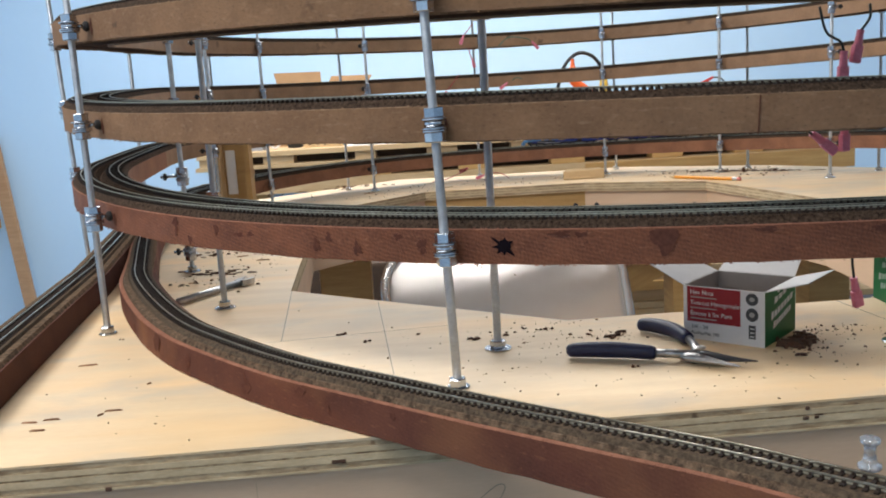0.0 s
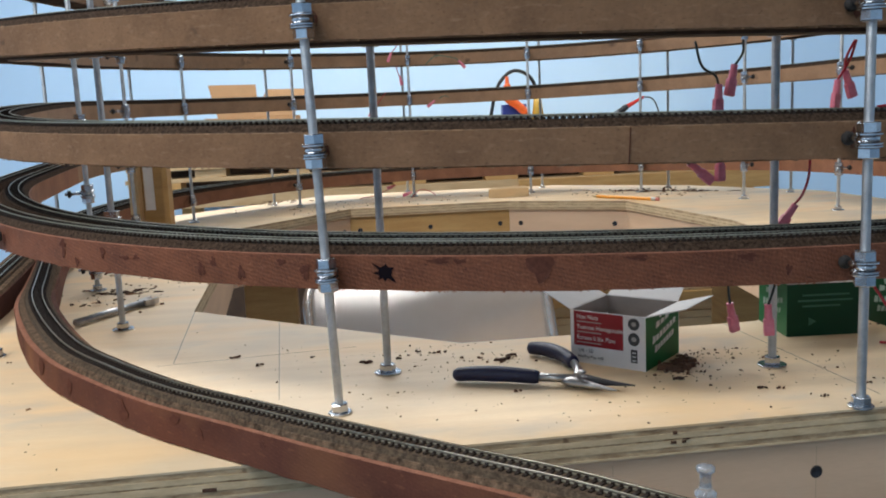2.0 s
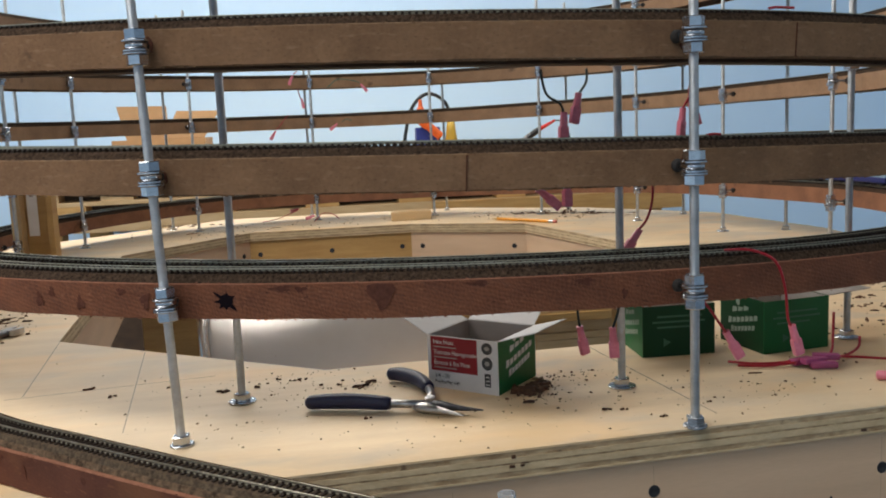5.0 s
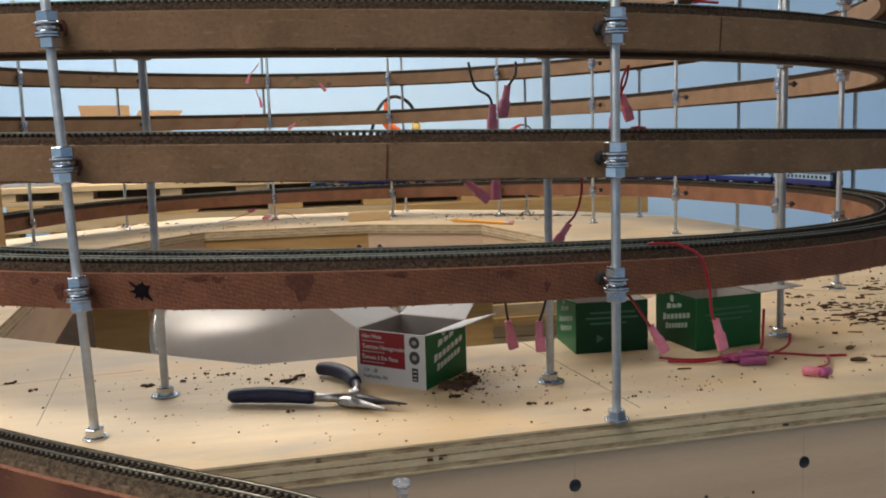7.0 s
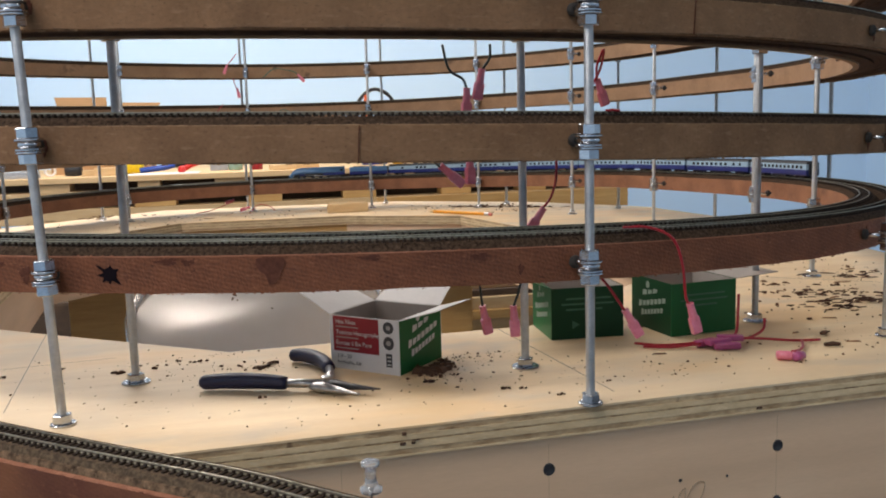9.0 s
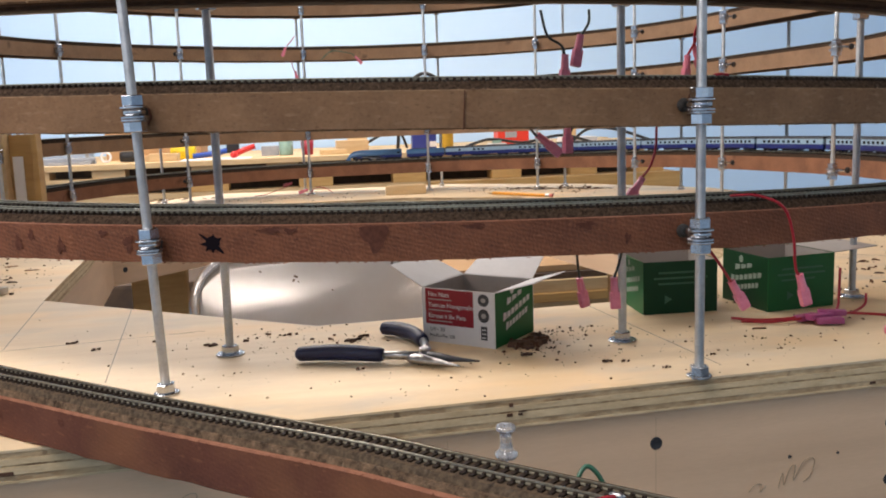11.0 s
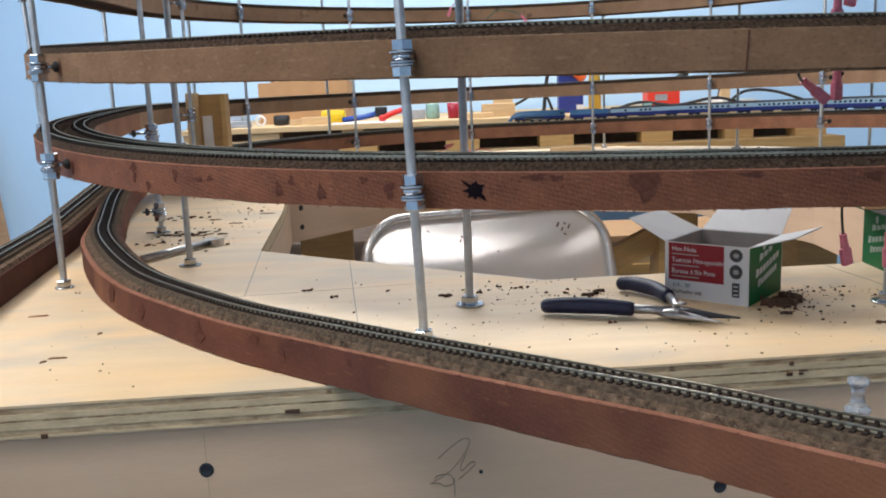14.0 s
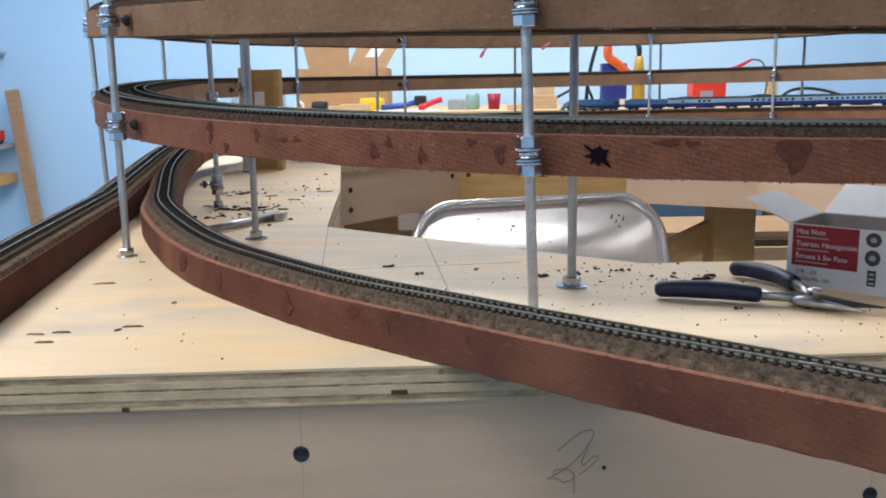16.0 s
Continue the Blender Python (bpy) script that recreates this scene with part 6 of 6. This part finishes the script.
def far_box():
    ob = thing("carton", (-0.505, 3.98, TT), "open brown cardboard carton with raised flaps on the far table", "cardboard box")
    w, d, h, t = 0.37, 0.30, 0.172, 0.005
    for nm, ww, dd, x, y in (("front_panel", w, t, 0, -d / 2), ("back_panel", w, t, 0, d / 2), ("left_panel", t, d, -w / 2, 0), ("right_panel", t, d, w / 2, 0)):
        part(nm, box(ww, dd, h, (x, y, 0)), M["card"], ob)
    part("bottom_panel", box(w, d, t), M["card"], ob)
    part("flap", slab([(-0.183, 0), (0.000, 0), (-0.005, 0.146), (-0.218, 0.150)], 0, t), M["card"], ob, "raised card flap", at=Matrix.Translation((0, d / 2, h)) @ Matrix.Rotation(radians(85), 4, "X"))
    lean = Matrix.Translation((0, -d / 2 + 0.05, h)) @ Matrix.Rotation(radians(78), 4, "X")
    flap = part("flap", slab([(0.020, 0), (0.180, 0), (0.245, 0.112), (0.070, 0.116)], 0, t), M["card"], ob, "leaning card flap", at=lean)
    part("paper_label", slab([(0.095, 0.045), (0.150, 0.045), (0.175, 0.080), (0.120, 0.082)], t, t + 0.001), M["white_card"], flap, "white paper label")


far_box()


def far_clutter():
    gun = thing("glue_gun_pack", (0.61, 3.76, TT), "blue and orange tool package standing on the far table", "package")
    part("pack", box(0.102, 0.05, 0.175, (-0.002, 0, 0), 0.004), M["blue_print"], gun)
    part("tool_body", tube(smooth_line([(-0.033, -0.044, 0.238), (-0.030, -0.044, 0.200), (0.006, -0.044, 0.172), (0.048, -0.044, 0.132)], 16), 0.018, 12), M["orange"], gun, "orange plastic tool", smooth=True)
    part("nozzle", lathe([(0.017, 0), (0.015, 0.024), (0.009, 0.032), (0.007, 0.060)], 16), M["orange"], gun, at=Matrix.Translation((-0.033, -0.044, 0.230)))
    part("white_tag", box(0.03, 0.002, 0.022, (0.035, -0.0265, 0.010)), M["white_card"], gun)
    cord = whole("power_cord", tube(smooth_line([(0.50, 3.78, TT + 0.006), (0.515, 3.78, 1.24), (0.55, 3.78, 1.36), (0.615, 3.78, 1.415), (0.685, 3.78, 1.385), (0.715, 3.78, 1.30), (0.73, 3.79, TT + 0.006)], 40), 0.0075, 8), M["black"], "black power cord standing in a loop", "cord", smooth=True)
    bottle = thing("glue_bottle", (0.705, 3.73, TT), "yellow plastic bottle with a dark cap", "bottle")
    part("bottle_body", lathe([(0.022, 0), (0.026, 0.006), (0.026, 0.12), (0.020, 0.16), (0.016, 0.20)], 18), M["mustard"], bottle, smooth=True)
    part("cap", lathe([(0.010, 0.20), (0.010, 0.235), (0.004, 0.25)], 12), M["black"], bottle)
    st = thing("solder_station", (1.01, 3.78, TT), "orange-red soldering station with an iron in its holder", "soldering station")
    part("case", box(0.135, 0.10, 0.106, (-0.018, 0, 0), 0.010), M["red_orange"], st)
    part("dial_plate", box(0.05, 0.002, 0.025, (-0.030, -0.051, 0.035)), M["grey"], st)
    coil = [(-0.004 + 0.05 * k, -0.02 + 0.011 * math.cos(44 * k), 0.090 + 0.034 * k + 0.011 * math.sin(44 * k)) for k in np.linspace(0, 1, 80)]
    part("spring_holder", tube([Vector(p) for p in coil], 0.0018, 6), M["steel"], st, "coiled steel spring holder", smooth=True)
    part("iron_shaft", tube([(-0.010, -0.02, 0.086), (0.040, -0.02, 0.118)], 0.005, 10), M["steel"], st, smooth=True)
    part("iron_grip", tube([(0.030, -0.02, 0.110), (0.036, -0.02, 0.114), (0.080, -0.02, 0.142), (0.086, -0.02, 0.146)], 0.013, 12, taper=[0.7, 1, 1, 0.8]), M["black"], st, "black foam grip", smooth=True)
    part("iron_handle", tube([(0.084, -0.02, 0.145), (0.157, -0.02, 0.182)], 0.0095, 12, taper=[1, 0.55]), M["red_plastic"], st, smooth=True)
    part("cable", tube(smooth_line([(0.157, -0.02, 0.182), (0.190, -0.02, 0.176), (0.212, -0.02, 0.145), (0.222, -0.02, 0.09), (0.20, -0.04, 0.008)], 24), 0.003, 8), M["black"], st, smooth=True)
    for k, pts in enumerate(([(0.75, 3.6, 0), (0.85, 3.55, 0.03), (1.0, 3.58, 0.012), (1.15, 3.55, 0.035), (1.3, 3.6, 0)], [(1.2, 3.6, 0), (1.28, 3.6, 0.055), (1.40, 3.6, 0.05), (1.55, 3.6, 0)], [(0.32, 3.85, 0), (0.42, 3.85, 0.05), (0.50, 3.86, 0.09), (0.53, 3.86, 0.05), (0.55, 3.87, 0)])):
        whole("power_cord", tube(smooth_line([(x, y, TT + 0.006 + zz) for x, y, zz in pts], 30), 0.006, 8), M["black"], "black cord lying on the far table", "cord", group="cords on the table", smooth=True)
    whole("yellow_tape_case", box(0.10, 0.06, 0.052, (0, 0, 0), 0.018), M["yellow"], "bright yellow plastic case", "case", (-0.37, 3.70, TT))
    jar = lathe([(0.026, 0), (0.028, 0.01), (0.028, 0.055), (0.022, 0.066)], 18)
    whole("glass_jar", jar, M["teal"], "pale teal glass jar", "jar", (0.035, 3.70, TT), smooth=True)
    whole("red_cup", lathe([(0.022, 0), (0.027, 0.062), (0.024, 0.062), (0.020, 0.004)], 20), M["crimson"], "crimson plastic cup on the far table", "cup", (0.12, 3.68, TT), smooth=True)
    tool = thing("hand_tool", (-0.24, 3.66, TT), "blue and black hand tool with red handles", "hand tool")
    part("tool_arm", tube([(-0.09, 0, 0.012), (0.0, 0.02, 0.02), (0.06, 0.03, 0.035)], 0.011, 10), M["blue_tool"], tool, smooth=True)
    part("tool_head", box(0.05, 0.03, 0.04, (0.065, 0.03, 0.018), 0.008), M["black"], tool)
    part("tool_handle", tube([(0.07, 0.0, 0.012), (0.11, 0.02, 0.03), (0.15, 0.03, 0.042)], 0.011, 10), M["red_plastic"], tool, smooth=True)
    whole("bobbin", lathe([(0.006, 0), (0.014, 0.006), (0.015, 0.018), (0.008, 0.028)], 14), M["red_plastic"], "small round red plastic bobbin", "bobbin", (-0.165, 3.58, TT), smooth=True)
    mouse = box(0.065, 0.05, 0.042, (0, 0, 0), 0.016)
    whole("black_roll", mouse, M["black"], "small black rounded device", "device", (-0.575, 3.66, TT))
    whole("tape_roll", tube([(0.018 * math.cos(a), 0, 0.022 + 0.018 * math.sin(a)) for a in np.linspace(0, 2 * math.pi, 17)], 0.005, 8), M["white_card"], "small white ring of tape", "tape roll", (-0.66, 3.66, TT), smooth=True)
    for x, y, w, d, h, a in ((-0.49, 3.62, 0.09, 0.05, 0.022, 0.1), (-0.43, 3.60, 0.11, 0.05, 0.03, -0.1), (0.30, 3.66, 0.13, 0.06, 0.052, 0.05), (0.33, 3.78, 0.08, 0.05, 0.085, 0.0), (0.22, 3.58, 0.10, 0.05, 0.02, 0.2), (1.28, 3.85, 0.04, 0.04, 0.09, 0.0)):
        whole("wood_block", box(w, d, h, (0, 0, 0), 0.002), M["pale_wood"], "offcut of pale wood on the far table", "wood block", (x, y, TT), "offcuts", rz=a)
    bundle = thing("metal_rack", (-0.80, 3.60, TT), "low stack of grey metal strips", "metal strips")
    for k, (dx, dy, dz) in enumerate(((0.0, -0.022, 0.0), (0.006, 0.0, 0.0), (-0.008, 0.022, 0.0), (0.010, -0.010, 0.0125), (-0.004, 0.012, 0.0125))):
        part("strip", box(0.21 + 0.008 * (k % 3), 0.020, 0.012, (dx, dy, dz), 0.002), M["grey"], bundle)
    whole("white_sheet", box(0.26, 0.15, 0.003, (0, 0, 0)), M["white_card"], "sheet of white paper hanging over the edge", "paper", (-0.23, 3.56, TT))
    whole("grey_parts_box", box(0.07, 0.05, 0.040, (0, 0, 0), 0.004), M["grey"], "small grey parts box", "box", (-0.03, 3.72, TT))
    toy = thing("toy_car", (0.88, 3.56, TT), "small green and white toy car", "toy car")
    part("car_body", box(0.075, 0.03, 0.014, (0, 0, 0.006), 0.004), M["white_card"], toy)
    part("car_cabin", box(0.035, 0.026, 0.012, (0, 0, 0.020), 0.004), M["teal"], toy)
    for sx in (-0.023, 0.023):
        for sy in (-0.014, 0.014):
            part("wheel", lathe([(0.008, -0.003), (0.008, 0.003)], 12, m=Matrix.Rotation(radians(90), 4, "X")), M["black"], toy, at=Matrix.Translation((sx, sy, 0.008)))
    whole("paper_packet", box(0.14, 0.10, 0.03, (0, 0, 0), 0.004), M["white_card"], "white paper packet on the far table", "packet", (1.25, 3.66, TT), rz=0.2)
    whole("storage_tub", box(0.20, 0.16, 0.09, (0, 0, 0), 0.012), M["clear"], "clear plastic tub on the far table", "tub", (-0.86, 3.85, TT))


far_clutter()
plank = box(0.058, 0.03, 1.02, (0, 0, 0), 0.003)
bmesh.ops.transform(plank, matrix=Matrix.Rotation(radians(-8.5), 4, "Y") @ Matrix.Rotation(radians(-6), 4, "X"), verts=plank.verts)
whole("leaning_plank", plank, M["old_pine"], "narrow wooden plank leaning against the blue wall", "plank", (-2.095, 4.44, FLOOR))
shelf = thing("wall_shelf", (-2.40, 4.5, 0.74), "small wooden shelf on the blue wall", "shelf")
part("board", box(0.24, 0.18, 0.05), M["pine"], shelf)
part("upright", box(0.03, 0.03, 0.54, (-0.1, 0.05, -0.54)), M["pine"], shelf)
redthing = thing("toy_truck", (-2.345, 4.45, 0.94), "red toy truck on a wall ledge", "toy truck")
part("truck_body", box(0.16, 0.06, 0.05, (0, 0, 0.02), 0.01), M["red_plastic"], redthing)
for sx in (-0.05, 0.05):
    part("wheel", lathe([(0.018, -0.035), (0.018, 0.035)], 14, m=Matrix.Rotation(radians(90), 4, "X")), M["black"], redthing, at=Matrix.Translation((sx, 0, 0.018)))
whole("wall_ledge", box(0.30, 0.20, 0.02), M["grey"], "thin grey bar on the blue wall, the upper one for a shelf shadow", "shelf", (-2.40, 4.49, 0.92))
# Upper bar: a shelf's shadow on the wall, built as a grey strip.
whole("wall_ledge", box(0.25, 0.20, 0.012), M["grey"], "thin grey bar on the blue wall, the upper one for a shelf shadow", "shelf", (-2.40, 4.49, 1.38))

# ---- the train ----
RAIL_TOP = BAND / 2 + CORK_H + TIE_H + 0.0018
ARC = LOOP
def on_track(tau):
    p = plan(tau, TRACKS[0])
    return Vector((p[0], p[1], band_mid(tau) + RAIL_TOP))


def seat_pose(t_front, t_back):
    """The pose of a vehicle whose ends ride at two places of the track; x points ahead."""
    a, b = on_track(t_front), on_track(t_back)
    d = (a - b).normalized()
    side = Vector((0, 0, 1)).cross(d).normalized()
    up = d.cross(side)
    m = Matrix((d, side, up)).transposed().to_4x4()
    m.translation = (a + b) / 2
    return m


def bogie(ob, x):
    truck = part("bogie", box(0.024, 0.0105, 0.0030, (x, 0, 0.0022), 0.0008), M["under"], ob, "black bogie")
    for dx in (-0.0075, 0.0075):
        part("wheelset", lathe([(0.0026, -0.0052), (0.0030, -0.0046), (0.0012, -0.0040), (0.0012, 0.0040), (0.0030, 0.0046), (0.0026, 0.0052)], 14, m=Matrix.Rotation(radians(90), 4, "X")), M["dark_steel"], truck, at=Matrix.Translation((x + dx, 0, 0.0030)))


def shell(ln, prof, bm=None):
    own = bm if bm is not None else bmesh.new()
    rings = [[own.verts.new((x, y, zz)) for y, zz in prof] for x in (-ln / 2, ln / 2)]
    n = len(prof)
    for i in range(n):
        own.faces.new((rings[0][i], rings[0][(i + 1) % n], rings[1][(i + 1) % n], rings[1][i]))
    own.faces.new(rings[0][::-1])
    own.faces.new(rings[1])
    return own


def coach(label, windows):
    ob = thing("passenger_car", (0, 0, 0), label, "model railway car", "cars of the train")
    ln, w = 0.158, 0.0190
    part("lower_body", shell(ln, [(-w / 2 + 0.0012, 0.0045), (w / 2 - 0.0012, 0.0045), (w / 2, 0.0060), (w / 2, 0.0125), (-w / 2, 0.0125), (-w / 2, 0.0060)]), M["loco_dark"], ob, "navy lower body side")
    part("upper_body", shell(ln, [(-w / 2, 0.0125), (w / 2, 0.0125), (w / 2, 0.0205), (-w / 2, 0.0205)]), M["car_light"], ob, "pale blue upper body side")
    part("roof", shell(ln, [(w / 2 * math.cos(a), 0.0205 + 0.0042 * math.sin(a)) for a in np.linspace(0, math.pi, 11)]), M["car_roof"], ob, "rounded grey roof", smooth=False)
    for x0, wn in windows:
        for s in (-1, 1):
            part("window", box(wn, 0.0004, 0.0040, (x0, s * w / 2, 0.0143)), M["window_dark"], ob)
    for x in (-0.055, 0.055):
        bogie(ob, x)
    part("tank", box(0.038, 0.012, 0.0030, (0, 0, 0.0020)), M["under"], ob, "black underfloor tank")
    part("vestibule", box(0.0035, 0.012, 0.0165, (-ln / 2 - 0.0016, 0, 0.0050)), M["under"], ob, "black corridor end")
    part("vestibule", box(0.0035, 0.012, 0.0165, (ln / 2 + 0.0016, 0, 0.0050)), M["under"], ob, "black corridor end")
    return ob


def engine():
    ob = thing("steam_locomotive", (0, 0, 0), "streamlined steel-blue model steam locomotive with a sloping nose", "model locomotive")
    bm = bmesh.new()
    secs = [(-0.058, 0.0185, 0.0250, 0.011), (0.020, 0.0185, 0.0252, 0.011), (0.040, 0.0178, 0.0248, 0.0110), (0.054, 0.0165, 0.0225, 0.0090), (0.063, 0.0140, 0.0165, 0.0060), (0.069, 0.0110, 0.0085, 0.0035)]
    rings = []
    for x, w, top, low in secs:
        base = low
        ring = [(w / 2 * math.cos(a), base + (top - base) * (abs(math.sin(a)) ** 0.75)) for a in np.linspace(0, math.pi, 13)]
        rings.append([bm.verts.new((x, y, zz)) for y, zz in ring])
    for a, b in zip(rings, rings[1:]):
        for i in range(12):
            bm.faces.new((a[i], b[i], b[i + 1], a[i + 1]))
        bm.faces.new((a[0], a[12], b[12], b[0]))
    bm.faces.new(rings[0])
    bm.faces.new(rings[-1][::-1])
    part("boiler_casing", bm, M["loco_blue"], ob, "glossy steel-blue streamlined casing", smooth=True)
    part("skirt", box(0.050, 0.0185, 0.0055, (-0.033, 0, 0.0065), 0.0006), M["loco_dark"], ob, "navy side skirt")
    part("running_gear", box(0.112, 0.0085, 0.0080, (0.0, 0, 0.0030)), M["under"], ob, "black frames")
    for x in (-0.020, -0.002, 0.016):
        part("driving_wheel", lathe([(0.0062, -0.0058), (0.0066, -0.0048), (0.0066, 0.0048), (0.0062, 0.0058)], 20, m=Matrix.Rotation(radians(90), 4, "X")), M["dark_steel"], ob, at=Matrix.Translation((x, 0, 0.0066)))
    for x in (0.036, 0.048, -0.040, -0.050):
        part("wheel", lathe([(0.0032, -0.0056), (0.0034, -0.0046), (0.0034, 0.0046), (0.0032, 0.0056)], 14, m=Matrix.Rotation(radians(90), 4, "X")), M["dark_steel"], ob, at=Matrix.Translation((x, 0, 0.0034)))
    for s in (-1, 1):
        part("side_rod", tube([(-0.020, s * 0.0066, 0.0052), (0.016, s * 0.0066, 0.0052)], 0.0006, 6), M["steel"], ob, "bright side rod")
        part("main_rod", tube([(-0.002, s * 0.0075, 0.0056), (0.036, s * 0.0080, 0.0085)], 0.0006, 6), M["steel"], ob, "bright main rod")
        part("cylinder", lathe([(0.0026, 0), (0.0026, 0.012)], 12, m=Matrix.Translation((0.034, s * 0.0072, 0.0088)) @ Matrix.Rotation(radians(90), 4, "Y")), M["loco_dark"], ob)
        part("cab_window", box(0.006, 0.0004, 0.0035, (-0.050, s * 0.0092, 0.0150)), M["window_dark"], ob)
    part("pilot", box(0.010, 0.013, 0.0050, (0.066, 0, 0.0025), 0.0012), M["loco_blue"], ob)
    return ob


def tender():
    ob = thing("tender", (0, 0, 0), "navy and steel-blue model locomotive tender", "model tender")
    ln, w = 0.088, 0.0188
    part("lower_body", shell(ln, [(-w / 2 + 0.001, 0.0045), (w / 2 - 0.001, 0.0045), (w / 2, 0.0060), (w / 2, 0.0120), (-w / 2, 0.0120), (-w / 2, 0.0060)]), M["loco_dark"], ob, "navy lower tank side")
    part("upper_body", shell(ln, [(-w / 2, 0.0120), (w / 2, 0.0120), (w / 2, 0.0190), (w / 2 - 0.003, 0.0222), (-w / 2 + 0.003, 0.0222), (-w / 2, 0.0190)]), M["loco_blue"], ob, "steel-blue tank side")
    part("deck", box(0.050, 0.010, 0.0012, (0.01, 0, 0.0222)), M["car_roof"], ob)
    for x in (-0.026, 0.026):
        bogie(ob, x)
    return ob


us = np.linspace(0.42, 0.66, 800)
nose = float(us[np.argmin([abs(plan(u, TRACKS[0])[0] - 0.205) for u in us])])
at = nose
e = engine()
e.matrix_basis = seat_pose(at - 0.020 / ARC, at - 0.110 / ARC)
at -= 0.136 / ARC
tn = tender()
tn.matrix_basis = seat_pose(at - 0.020 / ARC, at - 0.072 / ARC)
at -= 0.095 / ARC
kinds = [[(x, 0.006) for x in (-0.010, 0.0, 0.010, 0.045)], [(-0.066 + 0.011 * k, 0.0055) for k in range(13)], [(-0.060, 0.005), (-0.045, 0.005)] + [(-0.025 + 0.012 * k, 0.006) for k in range(8)]]
for k in range(7):
    lab = ("pale blue and navy baggage car of the model train", "pale blue and navy coach of the model train", "pale blue and navy sleeping car of the model train")[0 if k == 0 else 1 + k % 2]
    c = coach(lab, kinds[0 if k == 0 else 1 + k % 2])
    c.matrix_basis = seat_pose(at - 0.025 / ARC, at - 0.138 / ARC)
    at -= 0.164 / ARC
